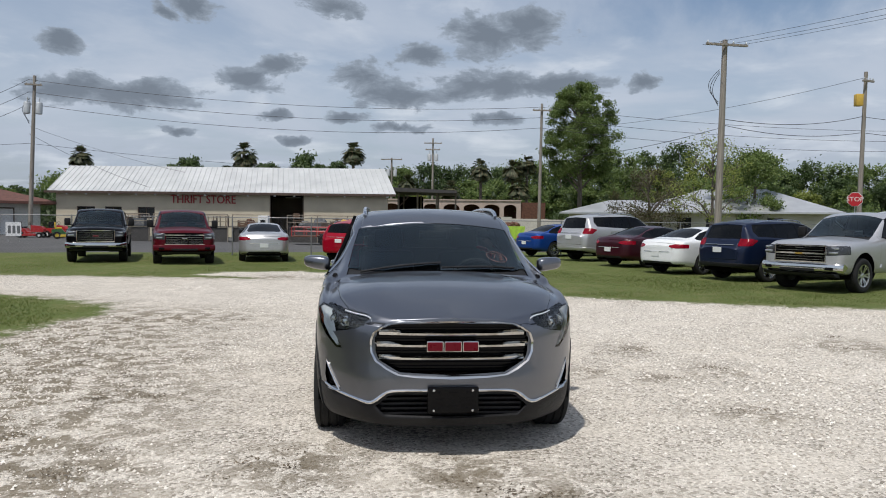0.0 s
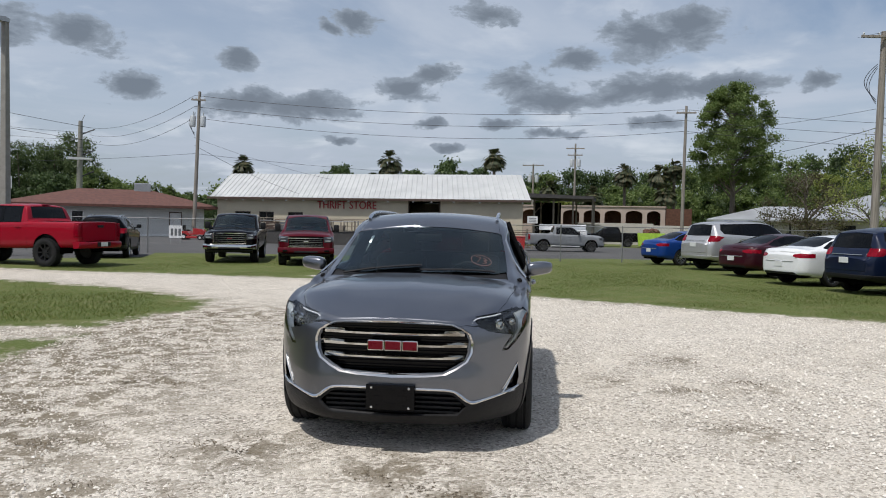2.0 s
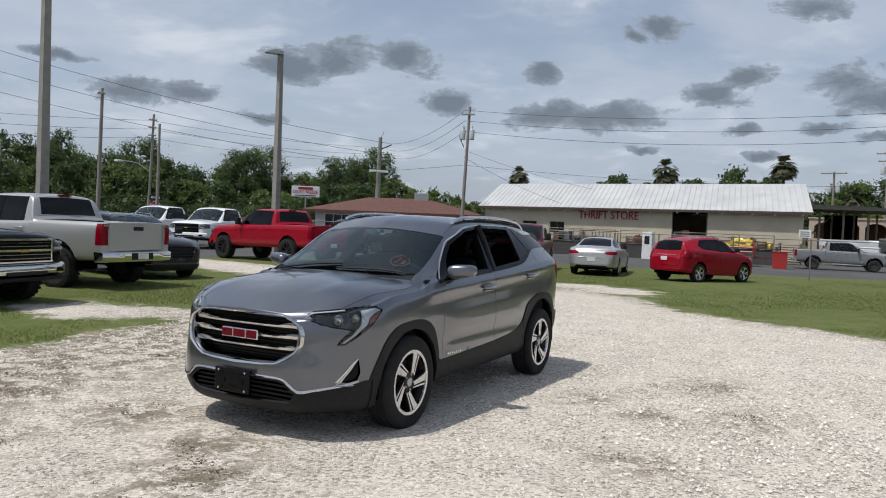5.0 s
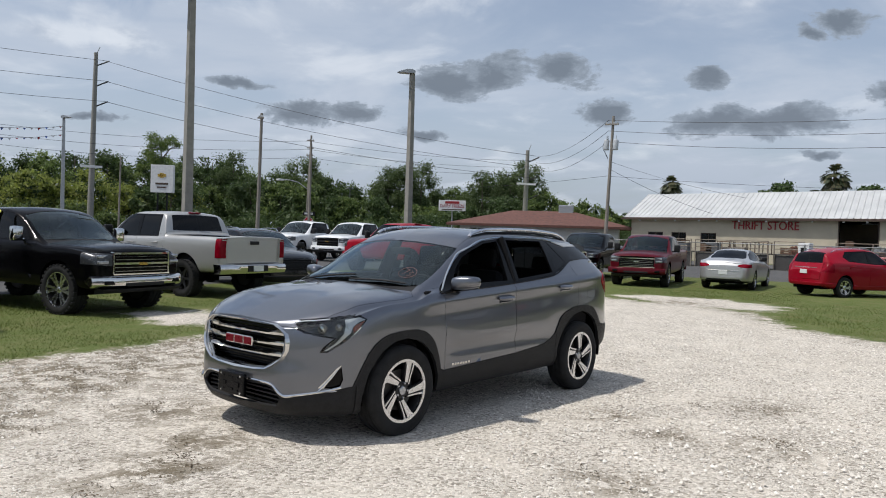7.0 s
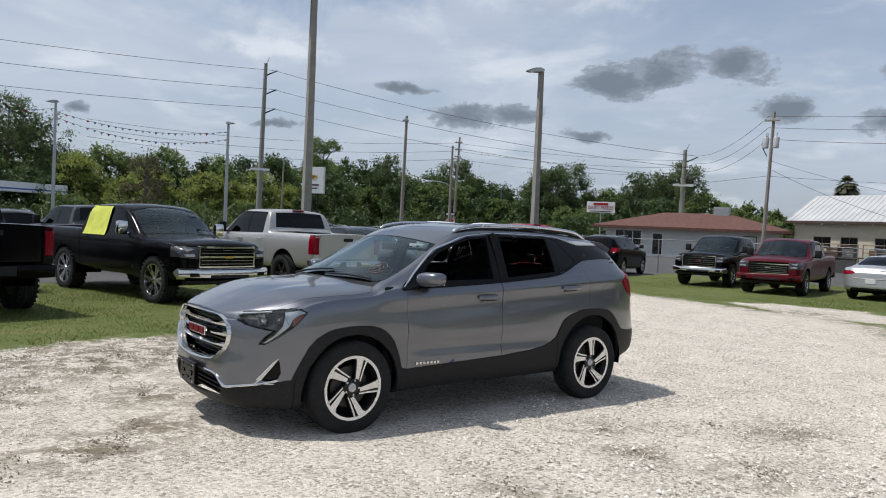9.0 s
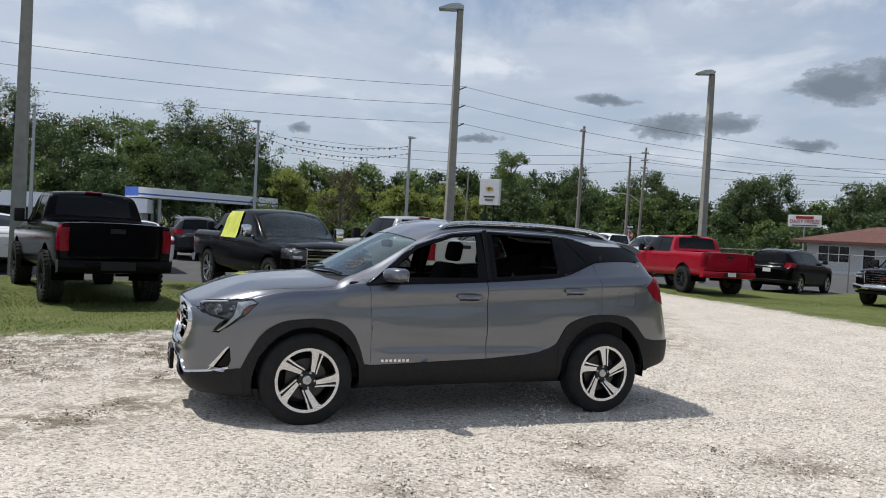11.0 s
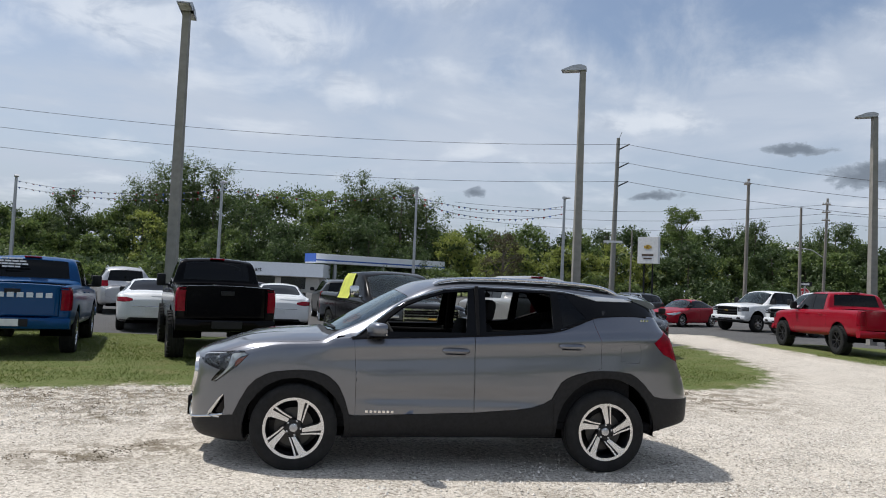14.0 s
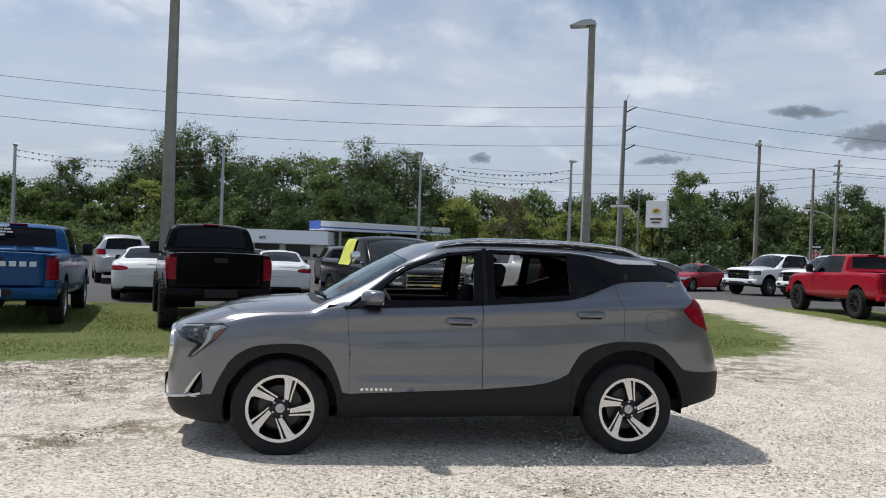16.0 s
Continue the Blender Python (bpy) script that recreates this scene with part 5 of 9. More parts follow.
SEDAN = dict(
    L=4.90, bow_f=0.22, bow_r=0.16,
    top=[(0, 0.70), (0.08, 0.745), (0.4, 0.85), (1.2, 0.965), (1.36, 0.99), (1.55, 1.075), (2.15, 1.36), (2.4, 1.43), (2.8, 1.455), (3.3, 1.42), (3.7, 1.32), (4.2, 1.135), (4.4, 1.09), (4.74, 1.065), (4.80, 1.03), (4.86, 0.95), (4.90, 0.88)],
    belt=[(0, 0.64), (0.5, 0.79), (1.3, 0.93), (2.5, 0.975), (3.8, 1.015), (4.6, 1.01), (4.9, 0.82)],
    bot=[(0, 0.23), (0.4, 0.19), (1.4, 0.20), (3.5, 0.21), (4.5, 0.27), (4.9, 0.33)],
    plan=[(0, 0.58), (0.04, 0.68), (0.12, 0.78), (0.3, 0.87), (0.6, 0.915), (1, 0.925), (3.9, 0.925), (4.4, 0.905), (4.7, 0.86), (4.83, 0.78), (4.9, 0.66)],
    rw=[(0, 0.46), (0.2, 0.62), (0.6, 0.74), (1.2, 0.79), (1.5, 0.74), (2.2, 0.60), (2.8, 0.57), (3.4, 0.58), (3.9, 0.66), (4.3, 0.74), (4.7, 0.72), (4.9, 0.55)],
    drop=[(0, 0.02), (0.4, 0.06), (1.3, 0.07), (1.6, 0.11), (2.3, 0.07), (3.2, 0.06), (3.8, 0.08), (4.3, 0.05), (4.9, 0.03)],
    rake_f=[(0.2, 0.06), (0.4, 0.0), (0.7, 0.03), (1, 0.05)], rake_r=[(0.25, 0.07), (0.45, 0.0), (0.8, 0.01), (1.1, 0.05)],
)
SUV = dict(
    L=4.66, bow_f=0.16, bow_r=0.10,
    top=[(0, 0.90), (0.06, 0.95), (0.3, 1.04), (0.8, 1.12), (1.1, 1.15), (1.3, 1.24), (1.8, 1.53), (2.05, 1.63), (2.4, 1.675), (2.9, 1.685), (3.6, 1.67), (4.1, 1.63), (4.28, 1.59), (4.34, 1.54), (4.42, 1.36), (4.52, 1.10), (4.60, 0.98), (4.66, 0.92)],
    belt=[(0, 0.84), (0.35, 0.95), (1.2, 1.09), (2.2, 1.13), (3.6, 1.19), (4.2, 1.20), (4.45, 1.1), (4.66, 0.86)],
    bot=[(0, 0.24), (0.6, 0.24), (3.2, 0.27), (4.2, 0.32), (4.66, 0.40)],
    plan=[(0, 0.60), (0.05, 0.70), (0.15, 0.79), (0.35, 0.88), (0.6, 0.915), (1, 0.925), (3.9, 0.925), (4.3, 0.90), (4.5, 0.86), (4.6, 0.80), (4.66, 0.70)],
    rw=[(0, 0.46), (0.2, 0.62), (0.6, 0.76), (1.1, 0.79), (1.3, 0.75), (1.9, 0.65), (2.4, 0.61), (3.6, 0.60), (4.2, 0.58), (4.45, 0.66), (4.66, 0.58)],
    drop=[(0, 0.02), (0.4, 0.06), (1.2, 0.08), (1.5, 0.11), (2.1, 0.07), (3, 0.05), (4.3, 0.05), (4.66, 0.03)],
    rake_f=[(0.2, 0.07), (0.4, 0.0), (0.8, 0.02), (1, 0.05)], rake_r=[(0.3, 0.07), (0.5, 0.0), (1.6, 0.0)],
)


def pickup_regions():
    wide, R = (lambda c, n: c.x > 0.5), []
    add = lambda *a: R.append(a)
    for nm, y in (("hole", 0.98), ("hole_rear", 4.66)):
        add(nm, "x", arc(y, 0.44, 0.50, 205, -25, 16) + [(y + 0.5, 0), (y - 0.5, 0)], lambda c, n: c.x > 0.4, "drop", None, 0, 0, 0)
    add("bed_hole", "z", [(-0.01, 4.05), (0.84, 4.05), (0.84, 5.73), (-0.01, 5.73)], lambda c, n: n.z > 0.4 and c.z > 1.2, "drop", None, 0, 0, 0)
    add("headlamp", "y", [(0.63, 0.86), (1.1, 0.90), (1.1, 1.10), (0.63, 1.08)], lambda c, n: c.y < 0.36, "pair", "lamp", 0.002, 0.02, 0.002)
    add("grille_opening", "y", [(-0.01, 0.70), (0.61, 0.70), (0.61, 1.09), (-0.01, 1.10)], lambda c, n: c.y < 0.3, "center", BLACK_GLOSS, 0, 0, -0.03)
    add("tail_lamp", "x", [(5.68, 0.86), (5.70, 1.28), (6, 1.28), (6, 0.86)], lambda c, n: c.x > 0.865, "pair", RED_LENS, 0.002, 0.02, 0.004)
    add("windscreen", "z", [(-0.01, 1.51), (0.5, 1.54), (0.80, 1.64), (0.735, 2.29), (0.3, 2.36), (-0.01, 2.37)], lambda c, n: n.z > 0.2 and c.z > 1.2, "center", "windscreen", 0.001, 0, -0.004)
    add("door_glass", "x", [(2.04, 1.285), (2.86, 1.30), (2.86, 1.775), (2.52, 1.77), (2.36, 1.68)], wide, "pair", "glass", 0, 0, -0.006)
    add("rear_door_glass", "x", [(2.98, 1.305), (3.62, 1.32), (3.60, 1.765), (2.98, 1.78)], wide, "pair", "glass", 0, 0, -0.006)
    add("window_surround", "x", [(1.84, 1.262), (3.70, 1.29), (3.67, 1.80), (2.5, 1.81), (2.28, 1.71)], wide, "pair", BLACK_GLOSS, 0.001, 0.02, 0)
    add("rear_glass", "y", [(-0.01, 1.43), (0.73, 1.43), (0.67, 1.79), (-0.01, 1.81)], lambda c, n: 3.6 < c.y < 4.1 and n.y > 0.2, "center", "dark_glass", 0.001, 0, -0.004)
    add("bonnet", "z", [(-0.01, -0.2), (0.6, -0.2), (0.74, 0.12), (0.82, 0.4), (0.85, 1.2), (0.80, 1.46), (0.5, 1.44), (-0.01, 1.42)], lambda c, n: n.z > 0.15 and c.z > 1.05, "center", "paint", 0.003, 0.02, 0.002)
    add("cowl", "z", [(-0.01, 1.41), (0.5, 1.43), (0.82, 1.46), (0.79, 1.66), (0.5, 1.56), (-0.01, 1.53)], lambda c, n: n.z > 0.15 and c.z > 1.05, "center", BLACK_TRIM, 0, 0, -0.01)
    add("front_door", "x", [(1.74, 1.30), (1.70, 0.9), (1.72, 0.2), (2.92, 0.2), (2.92, 1.32)], wide, "pair", "paint", 0.003, 0.02, 0)
    add("rear_door", "x", [(2.92, 1.34), (2.92, 0.2), (3.84, 0.2), (3.86, 0.8), (3.80, 1.35)], wide, "pair", "paint", 0.003, 0.02, 0)
    add("tailgate", "y", [(-0.01, 0.74), (0.78, 0.74), (0.79, 1.40), (-0.01, 1.40)], lambda c, n: c.y > 5.5, "center", "paint", 0.004, 0.02, 0)
    add("bed", "x", [(3.93, 1.5), (3.93, 0.2), (6, 0.2), (6, 1.5)], ANY, "center", "paint", 0.004, 0.02, 0)
    add("body", "x", None, ANY, "center", "paint", 0, 0, 0)
    return R


def sedan_regions():
    wide, R = (lambda c, n: c.x > 0.45), []
    add = lambda *a: R.append(a)
    for nm, y in (("hole", 0.95), ("hole_rear", 3.78)):
        add(nm, "x", arc(y, 0.335, 0.385, 200, -20, 16) + [(y + 0.38, 0), (y - 0.38, 0)], lambda c, n: c.x > 0.4, "drop", None, 0, 0, 0)
    add("headlamp", "x", [(0.10, 0.62), (0.30, 0.60), (0.75, 0.74), (0.70, 0.79), (0.30, 0.72), (0.1, 0.68)], lambda c, n: c.x > 0.45 and c.y < 0.9, "pair", "lamp", 0.002, 0.02, 0.003)
    add("grille_opening", "y", [(-0.01, 0.34), (0.48, 0.34), (0.56, 0.52), (0.40, 0.62), (-0.01, 0.64)], lambda c, n: c.y < 0.3, "center", BLACK_GLOSS, 0, 0, -0.02)
    add("tail_lamp", "y", [(0.48, 0.84), (0.70, 0.80), (1.0, 0.815), (1.0, 0.925), (0.64, 0.935), (0.48, 0.895)], lambda c, n: c.y > 4.42, "pair", RED_LENS, 0.002, 0.02, 0.003)
    add("rear_valance", "y", [(-0.01, 0.40), (0.55, 0.40), (0.62, 0.33), (1, 0.33), (1, 0.1), (-0.01, 0.1)], lambda c, n: c.y > 4.5, "center", BLACK_TRIM, 0.001, 0.01, 0)
    add("windscreen", "z", [(-0.01, 1.37), (0.45, 1.41), (0.68, 1.51), (0.57, 2.24), (-0.01, 2.33)], lambda c, n: n.z > 0.2 and c.z > 0.9, "center", "windscreen", 0.001, 0, -0.004)
    add("rear_glass", "z", [(-0.01, 3.40), (0.50, 3.36), (0.62, 4.02), (0.55, 4.18), (-0.01, 4.24)], lambda c, n: n.z > 0.2 and c.z > 1.0, "center", "dark_glass", 0.001, 0, -0.004)
    add("door_glass", "x", [(1.78, 1.015), (2.53, 1.035), (2.56, 1.375), (2.40, 1.35), (2.08, 1.215)], wide, "pair", "glass", 0, 0, -0.005)
    add("rear_door_glass", "x", [(2.66, 1.04), (3.50, 1.065), (3.62, 1.22), (3.2, 1.345), (2.66, 1.38)], wide, "pair", "glass", 0, 0, -0.005)
    add("window_surround", "x", [(1.58, 0.985), (3.95, 1.045), (4.02, 1.09), (3.66, 1.255), (3.2, 1.375), (2.7, 1.40), (2.36, 1.365), (2.0, 1.215), (1.78, 1.09)], wide, "pair", BLACK_GLOSS, 0.001, 0.02, 0)
    add("bonnet", "z", [(-0.01, -0.2), (0.45, -0.2), (0.62, 0.25), (0.74, 0.7), (0.76, 1.25), (0.5, 1.32), (-0.01, 1.30)], lambda c, n: n.z > 0.2 and c.z > 0.66, "center", "paint", 0.003, 0.015, 0.001)
    add("front_door", "x", [(1.50, 1.02), (1.45, 0.7), (1.50, 0.15), (2.60, 0.15), (2.60, 1.06)], wide, "pair", "paint", 0.003, 0.015, 0)
    add("rear_door", "x", [(2.60, 1.06), (2.60, 0.15), (3.35, 0.15), (3.55, 0.70), (3.74, 0.82), (3.74, 1.06)], wide, "pair", "paint", 0.003, 0.015, 0)
    add("boot_lid", "z", [(-0.01, 4.26), (0.60, 4.20), (0.66, 4.6), (0.60, 4.80), (-0.01, 4.86)], lambda c, n: n.z > 0.3 and c.z > 0.95, "center", "paint", 0.003, 0.015, 0.001)
    add("body", "x", None, ANY, "center", "paint", 0, 0, 0)
    return R


def suv_regions():
    wide, R = (lambda c, n: c.x > 0.45), []
    add = lambda *a: R.append(a)
    for nm, y in (("hole", 0.93), ("hole_rear", 3.66)):
        add(nm, "x", arc(y, 0.36, 0.42, 205, -25, 16) + [(y + 0.42, 0), (y - 0.42, 0)], lambda c, n: c.x > 0.4, "drop", None, 0, 0, 0)
    add("headlamp", "x", [(0.08, 0.80), (0.30, 0.79), (0.66, 0.90), (0.62, 0.96), (0.30, 0.91), (0.08, 0.87)], lambda c, n: c.x > 0.48 and c.y < 0.8, "pair", "lamp", 0.002, 0.02, 0.003)
    add("grille_opening", "y", [(-0.01, 0.56), (0.42, 0.56), (0.52, 0.70), (0.50, 0.84), (-0.01, 0.86)], lambda c, n: c.y < 0.3, "center", BLACK_GLOSS, 0, 0, -0.02)
    add("tail_lamp", "x", [(4.12, 1.12), (4.30, 1.17), (4.7, 1.17), (4.7, 0.96), (4.32, 0.98)], lambda c, n: c.x > 0.60, "pair", RED_LENS, 0.002, 0.02, 0.004)
    add("windscreen", "z", [(-0.01, 1.14), (0.45, 1.18), (0.70, 1.32), (0.61, 1.95), (-0.01, 2.03)], lambda c, n: n.z > 0.2 and c.z > 1, "center", "windscreen", 0.001, 0, -0.004)
    add("door_glass", "x", [(1.60, 1.165), (2.42, 1.18), (2.44, 1.565), (2.15, 1.54), (1.90, 1.42)], wide, "pair", "glass", 0, 0, -0.005)
    add("rear_door_glass", "x", [(2.54, 1.185), (3.30, 1.21), (3.30, 1.56), (2.54, 1.575)], wide, "pair", "dark_glass", 0, 0, -0.005)
    add("quarter_glass", "x", [(3.40, 1.22), (4.02, 1.25), (4.10, 1.36), (4.02, 1.52), (3.40, 1.555)], wide, "pair", "dark_glass", 0, 0, -0.005)
    add("window_surround", "x", [(1.44, 1.13), (2.4, 1.155), (4.08, 1.225), (4.17, 1.36), (4.08, 1.55), (2.5, 1.60), (2.1, 1.565), (1.85, 1.44)], wide, "pair", BLACK_GLOSS, 0.001, 0.02, 0)
    add("rear_glass", "y", [(-0.01, 1.16), (0.62, 1.17), (0.54, 1.52), (-0.01, 1.545)], lambda c, n: c.y > 4.2, "center", "dark_glass", 0.001, 0, -0.004)
    add("lower_trim", "x", [(-0.2, 0.40), (0.4, 0.42), (1.4, 0.40), (3.2, 0.42), (4.2, 0.50), (4.9, 0.52), (4.9, 0.05), (-0.2, 0.05)], ANY, "center", "trim", 0.001, 0.02, 0.004)
    add("bonnet", "z", [(-0.01, -0.2), (0.45, -0.2), (0.62, 0.2), (0.75, 0.5), (0.78, 1.0), (0.7, 1.14), (-0.01, 1.06)], lambda c, n: n.z > 0.15 and c.z > 0.87, "center", "paint", 0.003, 0.02, 0.001)
    add("front_door", "x", [(1.42, 1.17), (1.38, 0.8), (1.42, 0.2), (2.48, 0.2), (2.48, 1.2)], wide, "pair", "paint", 0.003, 0.02, 0)
    add("rear_door", "x", [(2.48, 1.22), (2.48, 0.2), (3.2, 0.2), (3.35, 0.72), (3.52, 0.85), (3.50, 1.25)], wide, "pair", "paint", 0.003, 0.02, 0)
    add("tailgate", "y", [(-0.01, 0.60), (0.66, 0.60), (0.70, 0.92), (0.64, 1.2), (0.60, 1.56), (-0.01, 1.58)], lambda c, n: c.y > 4.2, "center", "paint", 0.004, 0.02, 0)
    add("body", "x", None, ANY, "center", "paint", 0, 0, 0)
    return R


def hatch_regions():
    """The crossover's panels with two side windows and a shorter glass band."""
    R = [r for r in suv_regions() if r[0] not in ("quarter_glass", "window_surround", "rear_door_glass", "tail_lamp")]
    wide = lambda c, n: c.x > 0.45
    glass = ("rear_door_glass", "x", [(2.54, 1.185), (3.42, 1.25), (3.60, 1.38), (3.44, 1.53), (2.54, 1.575)], wide, "pair", "dark_glass", 0, 0, -0.005)
    band = ("window_surround", "x", [(1.44, 1.13), (2.4, 1.155), (3.50, 1.235), (3.68, 1.38), (3.48, 1.56), (2.5, 1.60), (2.1, 1.565), (1.85, 1.44)], wide, "pair", BLACK_GLOSS, 0.001, 0.02, 0)
    lamp = ("tail_lamp", "x", [(4.20, 0.86), (4.18, 1.06), (4.30, 1.20), (4.7, 1.20), (4.7, 0.86)], lambda c, n: c.x > 0.66, "pair", RED_LENS, 0.002, 0.02, 0.004)
    k = [r[0] for r in R].index("rear_glass")
    return R[:3] + [lamp] + R[3:k] + [glass, band] + R[k:]


HATCH = dict(SUV)
HATCH["top"] = [(0, 0.84), (0.06, 0.90), (0.3, 0.99), (0.7, 1.09), (0.95, 1.15), (1.3, 1.30), (1.8, 1.55), (2.1, 1.655), (2.5, 1.70), (2.9, 1.695), (3.5, 1.65), (4.0, 1.58), (4.24, 1.535), (4.34, 1.50), (4.42, 1.36), (4.54, 1.12), (4.62, 0.98), (4.66, 0.92)]

KINDS = {}
for nm, spec, reg, axles in (("pickup", PICKUP, pickup_regions, (0.98, 4.66)), ("sedan", SEDAN, sedan_regions, (0.95, 3.78)), ("suv", SUV, suv_regions, (0.93, 3.66)), ("hatch", HATCH, hatch_regions, (0.93, 3.66))):
    KINDS[nm] = (*template(spec, reg(), 0.09, 1 if nm == "x" else 2), axles, spec)
SHARED = {}


def shared(key, make):
    if key not in SHARED:
        SHARED[key] = make()
    return SHARED[key]


def parked(kind, name, label, paint, at, heading, axle="front", scale=(1, 1, 1), lift=0.0, wheel=(0.36, 0.23, 0.235, "five"), rim_mat=None, front="bars", bumper=None, trim=None, plate=True, glass_mat=None, mirror_mat=None):
    T, tree, axles, spec = KINDS[kind]
    kind = "suv" if kind == "hatch" else kind
    hx, hy = heading
    yaw = math.degrees(math.atan2(hx, -hy))
    sx_, sy_, sz_ = scale
    y_ref = {"front": axles[0], "rear": axles[1]}[axle] * sy_
    m = pose(at[0], at[1], 0, 0, 0, yaw) @ Matrix.Translation((0, -y_ref, 0))
    car = thing(name, label, {"pickup": "pickup truck", "sedan": "car", "suv": "car"}[kind], m)
    S = Matrix.Translation((0, 0, lift)) @ Matrix.Diagonal((sx_, sy_, sz_, 1))
    mats = dict(paint=paint, glass=glass_mat or GLASS_DARK, dark_glass=GLASS_DARK, windscreen=GLASS_WIND if glass_mat is None else glass_mat, trim=trim or BLACK_TRIM, lamp=LAMP_DARK if kind == "pickup" or front == "dark" else LAMP_BRIGHT)
    for nm, (meshes, mat) in T.items():
        for me in meshes:
            part(nm, me, mats.get(mat, paint) if isinstance(mat, str) else mat, car, "", S)
    r, w, rim, style = wheel
    w_out = spec["plan"][4][1] * sx_ - w / 2 + (0.05 if lift > 0.05 else -0.005)
    for left in (True, False):
        for y in axles:
            add_wheel(car, w_out, y * sy_, r, w, rim, style, rim_mat or ALLOY, left)
    length, half = spec["L"], spec["plan"][4][1]
    holes = {"pickup": 0.51, "sedan": 0.392, "suv": 0.43}[kind]

    def liner():
        g = Geo()
        for s2 in (1, -1):
            for y in axles:
                pts = arc(y, 0.42 if kind == "pickup" else 0.36, holes, 190, -10, 14)
                g.add([(s2 * x, q, z) for q, z in pts for x in (0.4, half * 0.955)], [(2 * i, 2 * i + 1, 2 * i + 3, 2 * i + 2) for i in range(14)])
        z0 = {"pickup": 0.48, "sedan": 0.24, "suv": 0.28}[kind]
        g.box(-0.62, 0.62, 0.2, length - 0.2, z0, z0 + 0.12)
        g.box(-0.36, 0.36, 0.15, length - 0.15, z0 + 0.1, z0 + 0.4)
        return g.mesh("underbody")
    part("underbody", shared((kind, "under"), liner), DARK_VOID, car, "", S)

    def cabin():
        g = Geo()
        y0, y1, zb, zt = {"pickup": (1.6, 3.7, 0.62, 1.2), "sedan": (1.45, 4.1, 0.35, 0.9), "suv": (1.25, 4.2, 0.45, 1.08)}[kind]
        g.box(-half * 0.86, half * 0.86, y0, y1, zb - 0.06, zb)
        g.box(-half * 0.84, half * 0.84, y0 - 0.2, y0 + 0.35, zb, zt, 0.05)
        for x in (-0.37, 0.37):
            for yy in (y0 + 0.75, y0 + 1.65):
                g.box(x - 0.25, x + 0.25, yy, yy + 0.5, zb, zb + 0.28, 0.05)
                g.box(x - 0.24, x + 0.24, yy + 0.45, yy + 0.60, zb + 0.2, zt + 0.05, 0.05)
                g.box(x - 0.13, x + 0.13, yy + 0.5, yy + 0.6, zt + 0.07, zt + 0.25, 0.04)
        return g.mesh("cabin", True)
    part("cabin", shared((kind, "cabin"), cabin), INTERIOR, car, "", S)

    def mirror(s2):
        big = kind == "pickup"
        p = side_point(tree, {"pickup": 1.98, "sedan": 1.72, "suv": 1.56}[kind], {"pickup": 1.27, "sedan": 1.02, "suv": 1.17}[kind])
        g = Geo().box(p.x + 0.06, p.x + (0.27 if big else 0.24), p.y - 0.07, p.y + 0.06, p.z - 0.02, p.z + (0.25 if big else 0.14), 0.035)
        g.box(p.x - 0.03, p.x + 0.10, p.y - 0.03, p.y + 0.03, p.z - 0.02, p.z + 0.03, 0.01)
        if s2 < 0:
            g.v = [(-x, y, z) for x, y, z in g.v]
        return g.mesh("wing_mirror", True)
    for s2 in (1, -1):
        part("wing_mirror", shared((kind, "mirror", s2), lambda: mirror(s2)), mirror_mat or BLACK_TRIM, car, "", S)
        for k, (y, z) in enumerate({"pickup": ((2.72, 1.13), (3.62, 1.15)), "sedan": ((2.42, 0.87), (3.45, 0.90)), "suv": ((2.30, 1.03), (3.32, 1.07))}[kind]):
            def handle():
                ln = [side_point(tree, y - 0.11 + 0.22 * q / 4, z, 0.006 + 0.025 * math.sin(q / 4 * math.pi)) for q in range(5)]
                return Geo().tube([(s2 * p.x, p.y, p.z) for p in ln], 0.014, 6).mesh("door_handle", True)
            part("door_handle", shared((kind, "handle", s2, k), handle), paint, car, "", S)
    bump_mat = bumper or paint
    if kind == "pickup":
        def front_bumper():
            xs = [-1.0 + 2.0 * k / 16 for k in range(17)]
            v = []
            for x in xs:
                y = 0.17 * abs(x) ** 4 - 0.10
                v += [(x, y + 0.05, 0.485), (x, y + 0.004, 0.52), (x, y - 0.006, 0.59), (x, y + 0.012, 0.655), (x, y + 0.06, 0.685), (x, y + 0.2, 0.60)]
            return Geo().add(v, [(i * 6 + k, i * 6 + (k + 1) % 6, i * 6 + 6 + (k + 1) % 6, i * 6 + 6 + k) for i in range(16) for k in range(6)] + [tuple(range(5, -1, -1)), tuple(16 * 6 + k for k in range(6))]).mesh("front_bumper", True)
        part("front_bumper", shared("fb", front_bumper), bump_mat, car, "", S)
        part("bumper_intake", shared("fbi", lambda: Geo().box(-0.42, 0.42, -0.115, 0.0, 0.50, 0.565, 0.01).mesh("bumper_intake")), BLACK_TRIM, car, "", S)

        def rear_bumper():
            xs = [-0.98 + 1.96 * k / 12 for k in range(13)]
            v = []
            for x in xs:
                y = 5.99 - 0.12 * abs(x) ** 4
                v += [(x, y - 0.2, 0.50), (x, y - 0.03, 0.52), (x, y, 0.58), (x, y, 0.68), (x, y - 0.03, 0.715), (x, y - 0.25, 0.72)]
            return Geo().add(v, [(i * 6 + k, i * 6 + (k + 1) % 6, i * 6 + 6 + (k + 1) % 6, i * 6 + 6 + k) for i in range(12) for k in range(6)] + [tuple(range(5, -1, -1)), tuple(12 * 6 + k for k in range(6))]).mesh("rear_bumper", True)
        part("rear_bumper", shared("rb", rear_bumper), bump_mat, car, "", S)
